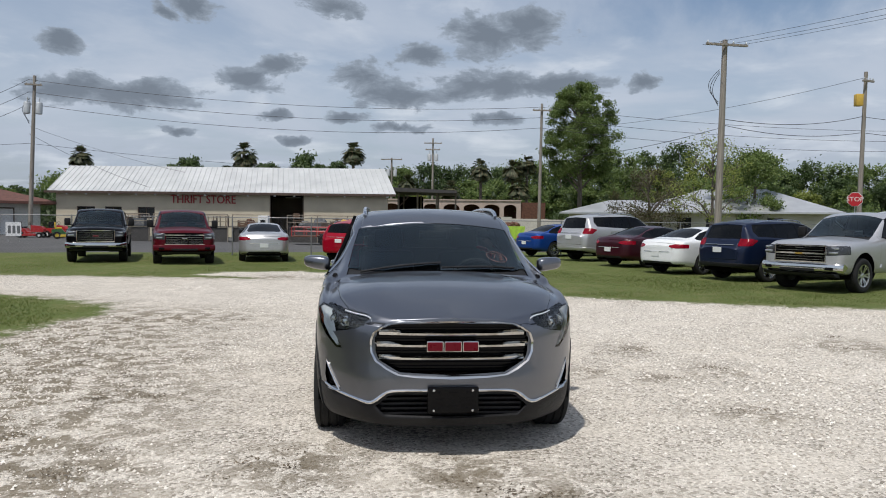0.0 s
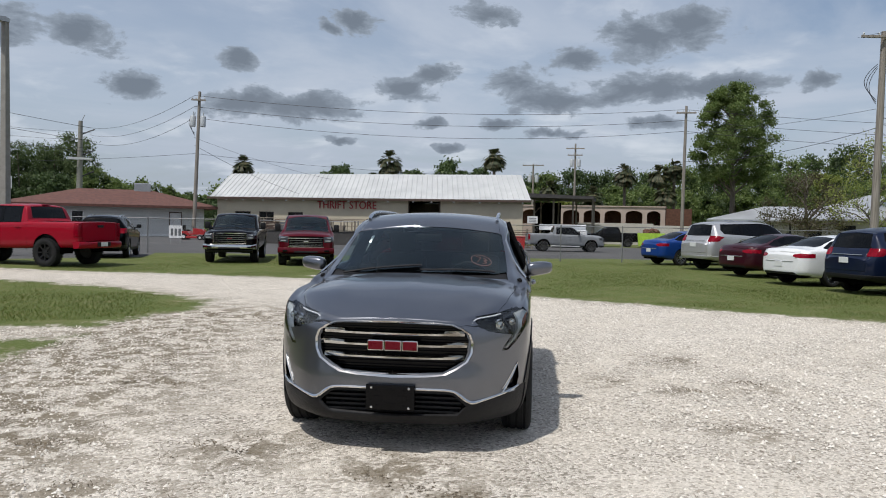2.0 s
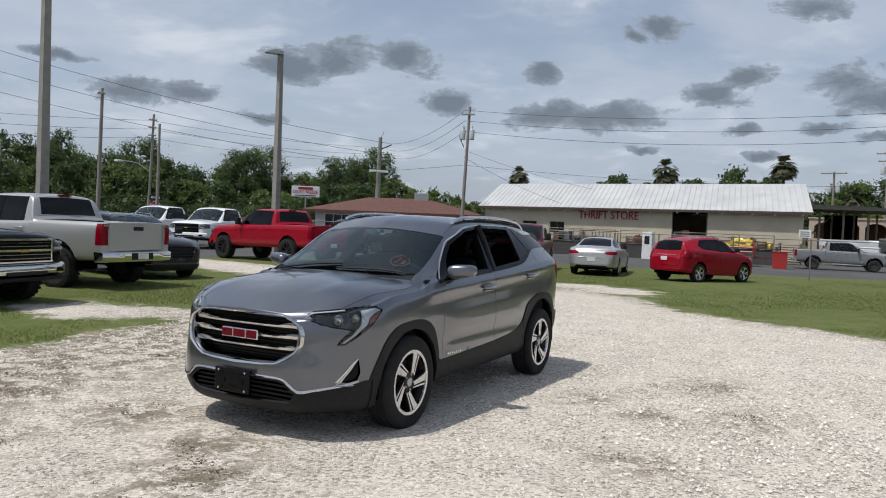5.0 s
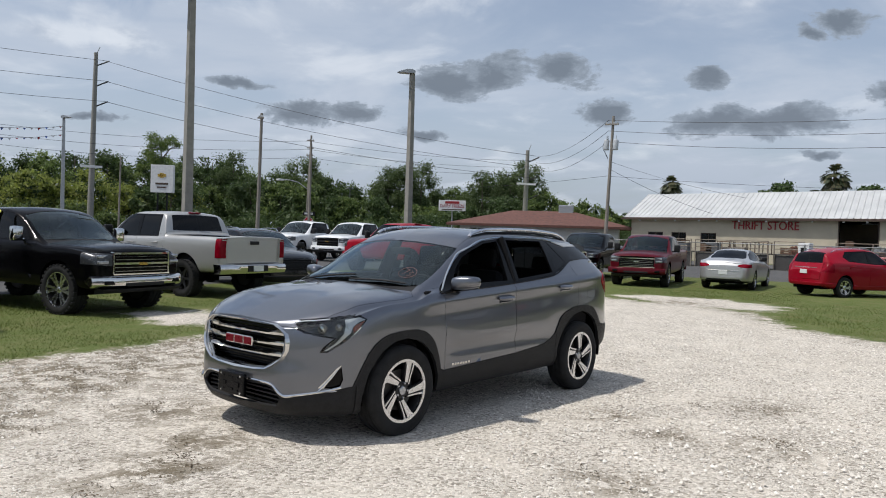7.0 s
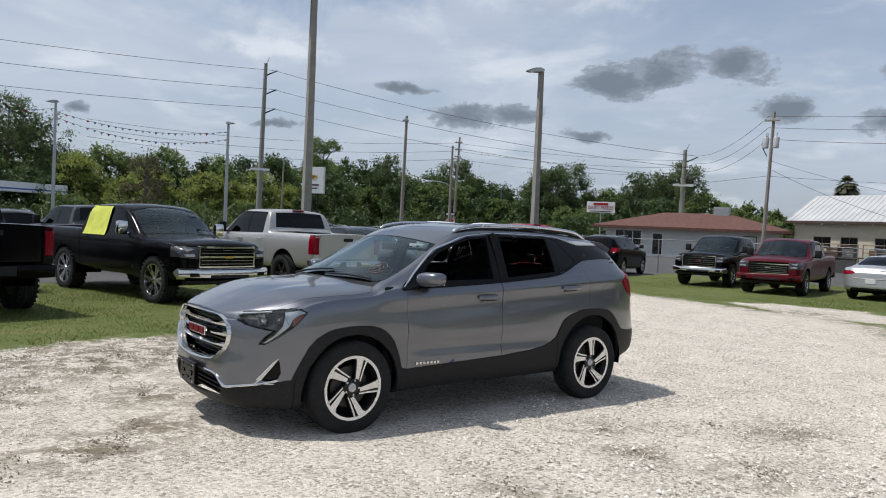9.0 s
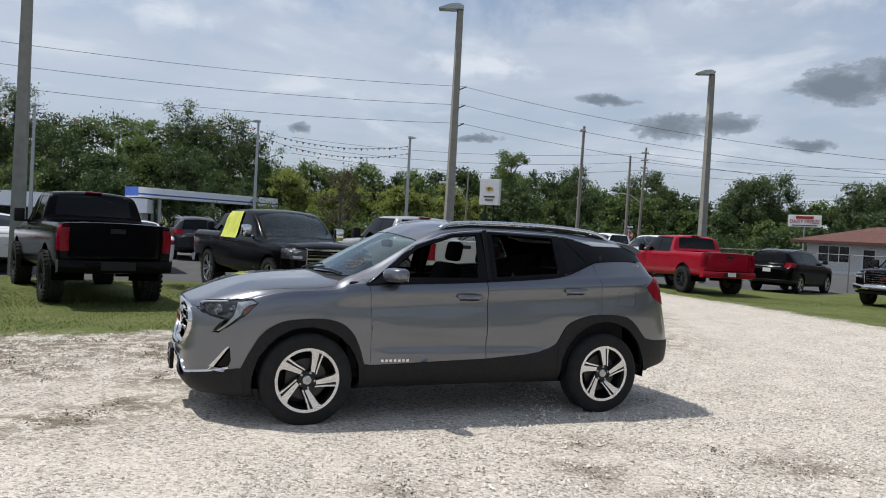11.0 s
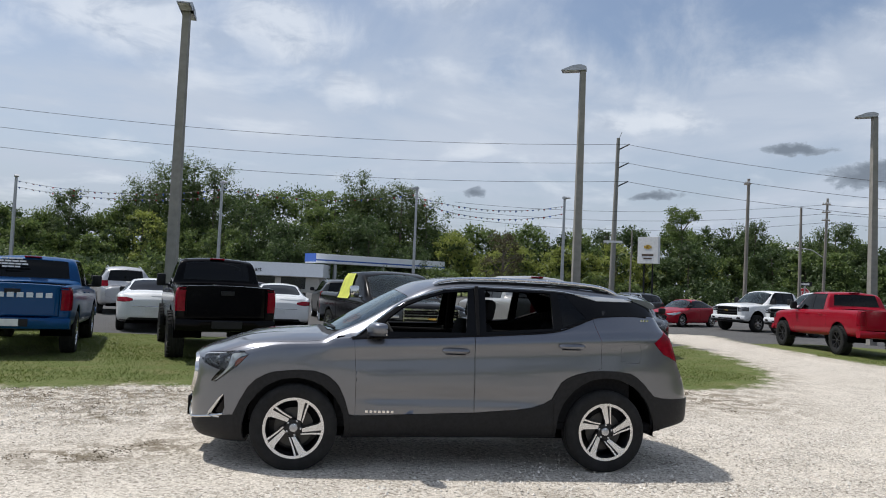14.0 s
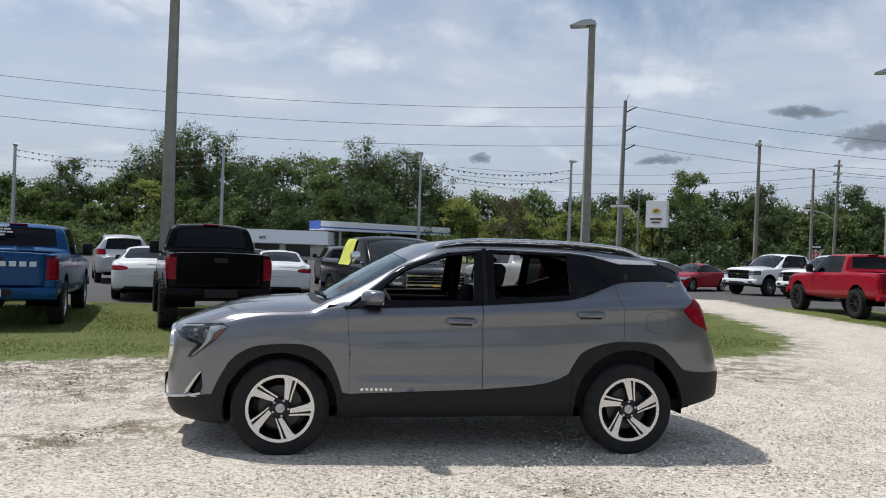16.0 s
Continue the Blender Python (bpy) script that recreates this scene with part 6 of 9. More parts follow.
        part("bumper_step", shared("rbs", lambda: Geo().box(-0.30, 0.30, 5.90, 6.004, 0.56, 0.70, 0.01).mesh("bumper_step")), BLACK_TRIM, car, "", S)
        if plate:
            part("licence_plate", shared("plate_p", lambda: Geo().box(-0.15, 0.15, 6.004, 6.012, 0.565, 0.695, 0.004).mesh("licence_plate")), PLATE_WHITE, car, "", S)

        def tray():
            g = Geo().box(-0.80, 0.80, 4.06, 5.74, 0.80, 0.84)
            for s2 in (1, -1):
                g.box(min(s2 * 0.80, s2 * 0.86), max(s2 * 0.80, s2 * 0.86), 4.04, 5.76, 0.80, 1.30)
            g.box(-0.86, 0.86, 4.0, 4.06, 0.80, 1.32).box(-0.82, 0.82, 5.72, 5.77, 0.80, 1.30)
            return g.mesh("bed_liner")
        part("bed_liner", shared("tray", tray), BLACK_TRIM, car, "", S)
        part("tailgate_handle", shared("tgh", lambda: Geo().box(-0.13, 0.13, 5.84, 5.875, 1.16, 1.24, 0.01).mesh("tailgate_handle")), BLACK_TRIM, car, "", S)
        part("brake_lamp", shared("bl", lambda: Geo().box(-0.16, 0.16, 3.72, 3.80, 1.845, 1.875, 0.01).mesh("brake_lamp")), RED_LENS, car, "", S)
        # front face: dark net, then the bars and surround of each make
        def net():
            g = Geo()
            for k in range(11):
                z = 0.725 + 0.034 * k
                g.strip([front_point(tree, x, z, -0.02) for x in (-0.58, -0.3, 0, 0.3, 0.58)], 0.02, 0.012)
            return g.mesh("grille_net")
        part("grille_net", shared("grille_net", net), BLACK_GLOSS, car, "", S)

        def bow_bar(key, z, h, x1, y_out, mat):
            make = lambda: Geo().strip([front_point(tree, x1 * q, z, 0.0) + Vector((0, -y_out, 0)) for q in (-1, -0.75, -0.5, -0.25, 0, 0.25, 0.5, 0.75, 1)], 0.045, h).mesh("grille_bar")
            part("grille_bar", shared(("gb", key, z), make), mat, car, "", S)
        if front == "bars":
            for z in (0.79, 0.865, 0.94, 1.015):
                bow_bar("bars", z, 0.022, 0.56, 0.006, DARK_CHROME)
            for z, h in ((0.715, 0.03), (1.095, 0.036)):
                bow_bar("rim", z, h, 0.62, 0.016, CHROME)
        elif front == "stack":
            for z, h in ((0.905, 0.036), (1.085, 0.034), (0.715, 0.024)):
                bow_bar("stack", z, h, 0.62, 0.014, CHROME)
            for z in (0.77, 0.835, 0.975, 1.03):
                bow_bar("thin", z, 0.012, 0.58, 0.004, DARK_CHROME)
        elif front == "wide":
            for z in (0.76, 0.82, 0.88, 0.94):
                bow_bar("wide", z, 0.014, 0.58, 0.006, DARK_CHROME)
            for z, h in ((1.02, 0.03), (0.71, 0.022)):
                bow_bar("wrim", z, h, 0.64, 0.014, CHROME)
        else:
            for z, h in ((0.80, 0.03), (0.92, 0.07), (1.04, 0.03)):
                bow_bar("dark", z, h, 0.60, 0.010, BLACK_TRIM)
        if front in ("bars", "stack"):
            for s2 in (1, -1):
                part("grille_side", shared(("gs", s2), lambda: Geo().box(min(s2 * 0.60, s2 * 0.628), max(s2 * 0.60, s2 * 0.628), 0.0, 0.10, 0.70, 1.11, 0.010).mesh("grille_side")), CHROME, car, "", S)
        for s2 in (1, -1):
            for z in (0.93, 1.03):
                def lamp():
                    p = front_point(tree, 0.79, z, 0.006)
                    return Geo().box(s2 * p.x - 0.11, s2 * p.x + 0.09, p.y - 0.012, p.y + 0.05, z - 0.028, z + 0.028, 0.012).mesh("lamp_element", True)
                part("lamp_element", shared(("le", s2, z), lamp), LAMP_BRIGHT, car, "", S)

            def fog():
                return Geo().box(s2 * 0.72 - 0.10, s2 * 0.72 + 0.10, -0.072, 0.0, 0.535, 0.605, 0.012).mesh("fog_lamp", True)
            part("fog_lamp", shared(("fog", s2), fog), BLACK_GLOSS, car, "", S)
        part("valance", shared("valance", lambda: Geo().prism([(-0.02, 0.40), (-0.06, 0.455), (0.16, 0.47), (0.20, 0.36)], -0.86, 0.86, "x").mesh("valance")), BLACK_TRIM, car, "", S)
        part("badge", shared(("bdg", front == "bars"), lambda: Geo().box(-0.09, 0.09, -0.045, 0.0, 0.875, 0.925, 0.012).mesh("badge")), GOLD if front in ("stack", "dark") else (BADGE_RED if front == "bars" else CHROME), car, "", S)
    else:
        if plate:
            def plt():
                z = 0.62 if kind == "sedan" else 0.86
                p = back_point(tree, 0.0, z, 0.008)
                return Geo().box(-0.15, 0.15, p.y - 0.012, p.y + 0.006, z - 0.07, z + 0.07, 0.004).mesh("licence_plate")
            part("licence_plate", shared((kind, "plate"), plt), PLATE_WHITE, car, "", S)
        z0, z1 = (0.36, 0.62) if kind == "sedan" else (0.58, 0.84)
        for k in range(3):
            z = z0 + (z1 - z0) * (k + 0.5) / 3
            part("grille_bar", shared((kind, "bar", k), lambda: Geo().strip([front_point(tree, x, z, -0.008) for x in (-0.45, -0.22, 0, 0.22, 0.45)], 0.03, 0.014).mesh("grille_bar")), CHROME if front != "dark" else BLACK_TRIM, car, "", S)

        def strip():
            z = 0.70 if kind == "sedan" else 1.0
            return Geo().tube([back_point(tree, x, z, 0.006) for x in (-0.5, -0.25, 0, 0.25, 0.5)], 0.010, 6).mesh("boot_strip", True)
        part("boot_strip", shared((kind, "strip"), strip), CHROME, car, "", S)
        if kind == "suv":
            for s2 in (1, -1):
                def rail():
                    ln = []
                    for y in (2.15, 2.3, 2.8, 3.4, 3.9, 4.05):
                        p = top_point(tree, 0.57, y)
                        ln.append((s2 * p.x, y, p.z + (0.045 if 2.2 < y < 4.0 else 0.0)))
                    return Geo().tube(ln, 0.014, 6).mesh("roof_rail", True)
                part("roof_rail", shared(("rail", s2), rail), ALLOY, car, "", S)
    return car


P_BLACK = car_paint("black_paint", (0.0025, 0.0025, 0.003), 0.0, 0.14, 0.0, 0.10)
P_NEAR_BLACK = car_paint("near_black_paint", (0.007, 0.0075, 0.009), 0.2, 0.25, 0.5, 0.3)
P_RED = car_paint("red_paint", (0.27, 0.002, 0.014), 0.0, 0.35, 0.4, 0.1)
P_DEEP_RED = car_paint("deep_red_paint", (0.078, 0.001, 0.006), 0.1, 0.35, 0.35, 0.1)
P_SILVER = car_paint("silver_paint", (0.46, 0.46, 0.47), 0.55, 0.38)
P_PEWTER = car_paint("pewter_paint", (0.42, 0.415, 0.40), 0.5, 0.4)
P_WHITE = car_paint("white_paint", (0.72, 0.73, 0.73), 0.0, 0.35)
P_BLUE = car_paint("blue_paint", (0.001, 0.052, 0.165), 0.2, 0.35, 0.3, 0.12)
P_CAR_BLUE = car_paint("bright_blue_paint", (0.006, 0.042, 0.21), 0.2, 0.35, 0.5, 0.2)
P_NAVY = car_paint("navy_paint", (0.004, 0.009, 0.030), 0.1, 0.35, 0.4, 0.2)
P_MAROON = car_paint("maroon_paint", (0.032, 0.003, 0.008), 0.1, 0.35, 0.4, 0.2)
P_CHARCOAL = car_paint("charcoal_paint", (0.022, 0.024, 0.027), 0.3, 0.38, 0.5, 0.3)
P_DULL = plain("faded_grey_paint", (0.20, 0.21, 0.22), 0.5, 0.1, 0.15, 3)
RIM_BLACK = plain("black_rim", (0.012, 0.012, 0.013), 0.4, 0.2, 0.2)

BIG, TRUCK, CARW = (0.43, 0.30, 0.27, "mud"), (0.405, 0.275, 0.255, "six"), (0.335, 0.215, 0.225, "ten")
AWAY = (0.85, 0.53)
parked("pickup", "pickup_truck", "black heavy-duty pickup truck with chrome grille and bumper", P_BLACK, (-12.3, 25.7), (0.37, -0.93), scale=(0.94, 0.97, 0.95), lift=0.04, wheel=(0.42, 0.275, 0.25, "six"), front="bars", bumper=CHROME)
parked("pickup", "pickup_truck", "deep red pickup truck with dark grille and chrome trim", P_DEEP_RED, (-9.1, 25.1), (0.37, -0.93), scale=(0.96, 0.97, 0.96), wheel=TRUCK, front="wide")
parked("sedan", "sedan", "silver mid-size sedan seen parked on grass", P_SILVER, (-6.95, 27.3), (-0.26, 0.97), "rear", scale=(0.96, 0.97, 0.96), wheel=CARW)
parked("hatch", "hatchback", "small bright red hatchback parked on the grass", P_RED, (-3.75, 27.2), (0.40, 0.915), "rear", scale=(0.91, 0.85, 0.92), wheel=(0.325, 0.20, 0.215, "five"), trim=P_RED)
parked("sedan", "sedan", "bright blue compact sedan parked on grass", P_CAR_BLUE, (3.95, 33.9), AWAY, "rear", scale=(0.97, 0.92, 1.0), wheel=CARW)
parked("suv", "suv", "large silver SUV with dark rear windows", P_SILVER, (5.5, 30.5), AWAY, "rear", scale=(1.10, 1.14, 1.13), wheel=(0.38, 0.26, 0.23, "six"), trim=P_SILVER)
parked("sedan", "sedan", "dark maroon sedan with a boot spoiler", P_MAROON, (6.32, 26.9), AWAY, "rear", wheel=CARW)
parked("sedan", "sedan", "white sedan with dark roof glass parked on grass", P_WHITE, (7.12, 23.6), AWAY, "rear", wheel=(0.345, 0.225, 0.235, "ten"))
parked("suv", "suv", "navy blue crossover with black lower trim", P_NAVY, (8.1, 21.0), (0.9, 0.44), "rear", wheel=(0.365, 0.235, 0.24, "five"))
parked("pickup", "pickup_truck", "silver pickup truck with chrome front bumper", P_SILVER, (8.9, 18.15), (-0.82, -0.57), wheel=TRUCK, front="stack", bumper=CHROME)
parked("pickup", "pickup_truck", "lifted black crew-cab pickup truck with chrome wheels", P_BLACK, (-8.95, 6.83), (0.94, 0.34), scale=(0.98, 0.97, 0.97), lift=0.04, wheel=(0.44, 0.32, 0.30, "chrome"), rim_mat=ALLOY, front="stack", bumper=CHROME, mirror_mat=CHROME)
parked("pickup", "pickup_truck", "silver pickup truck with chrome rear bumper and black wheels", P_PEWTER, (-11.2, 10.2), (-0.97, -0.24), "rear", lift=0.06, wheel=BIG, rim_mat=RIM_BLACK, front="bars", bumper=CHROME)
parked("suv", "suv", "near-black SUV with dark grille parked on grass", P_NEAR_BLACK, (-12.4, 12.55), (0.95, -0.08), scale=(1.0, 1.02, 0.95), front="dark")
parked("pickup", "pickup_truck", "bright red crew-cab pickup truck on black wheels", P_RED, (-19.3, 21.25), (-1.0, 0.04), lift=0.08, wheel=(0.45, 0.32, 0.27, "black"), rim_mat=RIM_BLACK, mirror_mat=BLACK_TRIM, front="dark")
parked("suv", "suv", "black SUV parked by the driveway", P_BLACK, (-17.8, 25.8), (-0.46, 0.89), "rear")
parked("pickup", "pickup_truck", "white heavy-duty pickup truck with black grille", P_WHITE, (-29.9, 23.5), (0.42, -0.91), scale=(1.03, 1.02, 1.06), lift=0.06, wheel=(0.42, 0.275, 0.25, "six"), front="dark", bumper=P_WHITE)
parked("pickup", "pickup_truck", "white heavy-duty pickup truck with black grille", P_WHITE, (-27.0, 24.8), (0.42, -0.91), scale=(1.03, 1.02, 1.06), lift=0.06, wheel=(0.42, 0.275, 0.25, "six"), front="dark", bumper=P_WHITE)
parked("sedan", "sedan", "red sedan with chrome grille bars", P_RED, (-32.2, 20.6), (0.6, -0.8), wheel=CARW)
parked("suv", "suv", "dark grey crossover on the paved lot", P_CHARCOAL, (-34.6, 18.4), (0.6, -0.8))
blue_truck = parked("pickup", "pickup_truck", "metallic blue pickup truck with lettered tailgate", P_BLUE, (-7.45, -0.62), (-0.954, -0.30), "rear", scale=(0.96, 0.97, 0.96), lift=0.03, wheel=TRUCK, front="dark", bumper=P_BLUE)
parked("pickup", "pickup_truck", "black pickup truck on large off-road tyres", P_BLACK, (-7.85, 2.96), (-0.94, -0.34), "rear", scale=(0.90, 0.97, 1.0), lift=0.08, wheel=(0.45, 0.31, 0.26, "mud"), rim_mat=RIM_BLACK, front="dark", bumper=P_BLACK, plate=False)
parked("sedan", "sedan", "white sedan with red tail lamps on the paved lot", P_WHITE, (-14.5, -0.5), (-0.95, -0.3), "rear", wheel=CARW)
parked("sedan", "sedan", "white sedan with red tail lamps on the paved lot", P_WHITE, (-16.6, 2.7), (-0.97, -0.2), "rear", wheel=CARW)
parked("sedan", "sedan", "silver grey sedan on the paved lot", P_PEWTER, (-13.2, -3.6), (0.75, 0.66), wheel=CARW)
parked("suv", "suv", "silver SUV on the far side of the lot", P_SILVER, (-22.5, -4.2), (-0.9, -0.4), "rear", scale=(1.03, 1.05, 1.08), trim=P_SILVER)
parked("suv", "suv", "dark crossover on the paved lot", P_CHARCOAL, (-24.0, 4.0), (-0.95, -0.2), "rear")
parked("pickup", "pickup_truck", "charcoal pickup truck on the paved lot", P_CHARCOAL, (-18.5, 6.6), (-0.9, -0.35), "rear", wheel=TRUCK, front="dark")
parked("sedan", "sedan", "dark red sedan on the paved lot", P_MAROON, (-23.0, 0.6), (-0.95, -0.25), "rear", wheel=CARW)
parked("pickup", "pickup_truck", "faded grey pickup truck beside the roadside fence", P_DULL, (-2.7, 47.3), (0.97, 0.22), "rear", scale=(0.82, 0.80, 0.83), wheel=(0.32, 0.21, 0.18, "steel"), rim_mat=DISC, front="dark")
parked("pickup", "pickup_truck", "old black pickup truck with an open bed", P_BLACK, (-0.15, 62.0), (-0.995, -0.1), "front", scale=(0.84, 0.80, 0.85), wheel=(0.32, 0.21, 0.18, "steel"), rim_mat=DISC, front="dark")

# ---- things on the parked trucks ----
YELLOW_SHEET = plain("yellow_paper", (0.62, 0.66, 0.10), 0.7, 0, 0.15, 5)
TRUCK_TREE = KINDS["pickup"][1]


def on_pickup(at, heading, axle, lift, scale=(1, 1, 1)):
    yaw = math.degrees(math.atan2(heading[0], -heading[1]))
    return pose(at[0], at[1], 0, 0, 0, yaw) @ Matrix.Translation((0, -{"front": 0.98, "rear": 4.66}[axle] * scale[1], lift)) @ Matrix.Diagonal((*scale, 1))


def window_sheet(side):
    """A crumpled sheet taped over the rear door window."""
    rng = random.Random(8)
    rows, cols = 8, 9
    v = []
    for i in range(rows + 1):
        for j in range(cols + 1):
            y, z = 2.86 + 0.92 * j / cols - 0.06 * (i / rows) * (j / cols), 1.20 + 0.60 * i / rows
            p = side_point(TRUCK_TREE, y, z, 0.014 + 0.012 * rng.random())
            v.append((side * p.x, p.y, p.z))
    g = Geo().add(v, [(i * (cols + 1) + j, i * (cols + 1) + j + 1, (i + 1) * (cols + 1) + j + 1, (i + 1) * (cols + 1) + j) for i in range(rows) for j in range(cols)])
    ob = new("window_sheet", g.mesh("window_sheet", True))
    ob.data.materials.append(YELLOW_SHEET)
    ob.matrix_basis = on_pickup((-8.95, 6.83), (0.94, 0.34), "front", 0.04, (0.98, 0.97, 0.97))
    tagged(ob, "crumpled yellow sheet taped over a truck's rear window", "paper sheet")


window_sheet(-1)


def blue_truck_marks():
    """Pale bars for the tailgate's raised letters and the lines on the rear window."""
    pale = plain("pale_lettering", (0.55, 0.60, 0.66), 0.5)
    S = Matrix.Translation((0, 0, 0.05))
    for k in range(9):
        x = 0.60 - k * 0.15
        p = back_point(TRUCK_TREE, x, 1.07, 0.004)
        part("tailgate_bar", Geo().box(-0.053, 0.053, -0.006, 0.006, -0.042, 0.042, 0.006).mesh("tailgate_bar"), pale, blue_truck, "pale letter-sized bar on the tailgate", S @ Matrix.Translation(p))
    for z, n, w in ((1.72, 3, 0.13), (1.665, 4, 0.13), (1.61, 5, 0.12), (1.555, 3, 0.11)):
        for k in range(n):
            x = 0.34 + (n - 1) * w / 2 - k * w
            p = back_point(TRUCK_TREE, x, z, 0.006)
            part("window_bar", Geo().box(-w * 0.44, w * 0.44, -0.003, 0.003, -0.016, 0.016).mesh("window_bar"), WHITE_PAINT_TAPE, blue_truck, "white bar of small writing on the rear window", S @ Matrix.Translation(p) @ pose(0, 0, 0, 20))


WHITE_PAINT_TAPE = plain("white_vinyl", (0.70, 0.71, 0.71), 0.5)
blue_truck_marks()

# ---- buildings ----
def stucco(name, color, scale=2.0):
    m, nt, b = material(name)
    n1, n2 = noise_node(nt, scale * 0.25, 5.0, 0.6), noise_node(nt, scale * 14, 3.0, 0.6)
    lo, hi = tuple(c * 0.84 for c in color), tuple(min(1, c * 1.08) for c in color)
    nt.links.new(ramp_node(nt, n1, [(0.3, lo), (0.7, hi)]), b.inputs["Base Color"])
    b.inputs["Roughness"].default_value = 0.9
    bump_node(nt, b, n2, 0.4, 0.01)
    return m


def block_wall(name, color):
    m, nt, b = material(name)
    tc = nt.nodes.new("ShaderNodeTexCoord")
    n1 = noise_node(nt, 0.6, 5.0, 0.6)
    br = nt.nodes.new("ShaderNodeTexBrick")
    mp = nt.nodes.new("ShaderNodeMapping")
    mp.inputs[2].default_value = (radians(90), 0, 0)
    nt.links.new(tc.outputs["Object"], mp.inputs[0])
    nt.links.new(mp.outputs[0], br.inputs["Vector"])
    br.inputs["Scale"].default_value = 1.0
    br.inputs["Brick Width"].default_value, br.inputs["Row Height"].default_value = 0.4, 0.2
    br.inputs["Mortar Size"].default_value = 0.012
    br.inputs["Color1"].default_value = (*color, 1)
    br.inputs["Color2"].default_value = (*[c * 0.93 for c in color], 1)
    br.inputs["Mortar"].default_value = (*[c * 0.8 for c in color], 1)
    nt.links.new(mix_node(nt, range_node(nt, n1, 0.35, 0.7, 0.0, 0.3), br.outputs[0], tuple(c * 0.75 for c in color)), b.inputs["Base Color"])
    b.inputs["Roughness"].default_value = 0.9
    return m


CREAM = stucco("cream_stucco", (0.52, 0.46, 0.35))
METAL_ROOF = plain("white_metal_roof", (0.52, 0.525, 0.515), 0.5, 0.15, 0.10, 0.7)
EAVE_BROWN = plain("brown_trim", (0.075, 0.048, 0.035), 0.6, 0, 0.2)
SIGN_RED = plain("sign_red", (0.30, 0.018, 0.022), 0.55, 0, 0.15)
SHINGLE = plain("red_brown_shingle", (0.115, 0.052, 0.040), 0.9, 0, 0.35, 3.0, 0.5)
WHITE_BLOCK = block_wall("white_painted_block", (0.62, 0.62, 0.60))
OLD_WHITE = stucco("weathered_white_stucco", (0.52, 0.49, 0.44))
DARK_WIN = plain("dark_window", (0.012, 0.013, 0.015), 0.12, 0, 0.2)
STEEL = plain("galvanised_steel", (0.40, 0.41, 0.42), 0.45, 0.8, 0.15, 8)
WHITE_PAINT = plain("white_paint_flat", (0.70, 0.70, 0.69), 0.55, 0, 0.1)
BLUE_TRIM = plain("blue_trim", (0.05, 0.12, 0.42), 0.5)
DECK_DARK = plain("dark_deck_boards", (0.05, 0.047, 0.045), 0.8, 0, 0.35, 5, 0.3)
PINK_STUCCO = stucco("weathered_pinkish_stucco", (0.44, 0.35, 0.30))
RUST = plain("rusty_metal", (0.12, 0.055, 0.035), 0.8, 0.3, 0.4, 5)
OLD_WOOD = wood_pole("old_wood", (0.15, 0.12, 0.09), (0.30, 0.26, 0.21))
TIN_GREY = plain("grey_tin_roof", (0.50, 0.51, 0.52), 0.4, 0.5, 0.12, 0.8)


def wall_with_holes(x0, x1, z0, z1, holes, y0, y1):
    """A wall along x of real thickness, with rectangular openings through it."""
    xs = sorted({x0, x1, *[h[0] for h in holes], *[h[1] for h in holes]})
    zs = sorted({z0, z1, *[h[2] for h in holes], *[h[3] for h in holes]})
    g = Geo()
    for a, b in zip(xs, xs[1:]):
        for c, d in zip(zs, zs[1:]):
            mx, mz = (a + b) / 2, (c + d) / 2
            if not any(h[0] < mx < h[1] and h[2] < mz < h[3] for h in holes):
                g.box(a, b, y0, y1, c, d)
    me = g.mesh("wall")
    bm = bmesh.new()
    bm.from_mesh(me)
    bmesh.ops.remove_doubles(bm, verts=bm.verts[:], dist=1e-4)
    seen = {}
    for f in bm.faces[:]:
        seen.setdefault(tuple(sorted(v.index for v in f.verts)), []).append(f)
    bmesh.ops.delete(bm, geom=[f for fs in seen.values() if len(fs) > 1 for f in fs], context="FACES_ONLY")
    bmesh.ops.recalc_face_normals(bm, faces=bm.faces[:])
    bm.to_mesh(me)
    bm.free()
    return me


def ribbed_roof(x0, x1, y_eave, z_eave, y_ridge, z_ridge, inset, pitch=0.45):
    """One slope of standing-seam metal, its gable edge leaning in by the inset."""
    g = Geo()
    n = int((x1 - x0) / pitch)
    d = Vector((0, y_ridge - y_eave, z_ridge - z_eave))
    up = Vector((0, -d.z, d.y)).normalized()
    if up.z < 0:
        up = -up
    prof = []
    for k in range(n):
        a = x0 + (x1 - x0) * k / n
        w = (x1 - x0) / n
        prof += [(a, 0.0), (a + w * 0.06, 0.045), (a + w * 0.14, 0.045), (a + w * 0.20, 0.0)]
    prof.append((x1, 0.0))
    cx, half = (x0 + x1) / 2, (x1 - x0) / 2
    v = []
    for x, h in prof:
        for t in (0, 1):
            xx = cx + (x - cx) * (1 - t * inset / half)
            p = Vector((xx, y_eave, z_eave)) + d * t + up * h
            v.append(p)
    g.add(v, [(2 * i, 2 * i + 2, 2 * i + 3, 2 * i + 1) for i in range(len(prof) - 1)])
    lo = [p - up * 0.08 for p in (Vector((x0, y_eave, z_eave)), Vector((x1, y_eave, z_eave)), Vector((x1 - inset, y_ridge, z_ridge)), Vector((x0 + inset, y_ridge, z_ridge)))]
    g.add(lo + [p + up * 0.08 for p in lo], [(3, 2, 1, 0), (0, 1, 5, 4), (1, 2, 6, 5), (3, 0, 4, 7)])
    return g.mesh("roof")


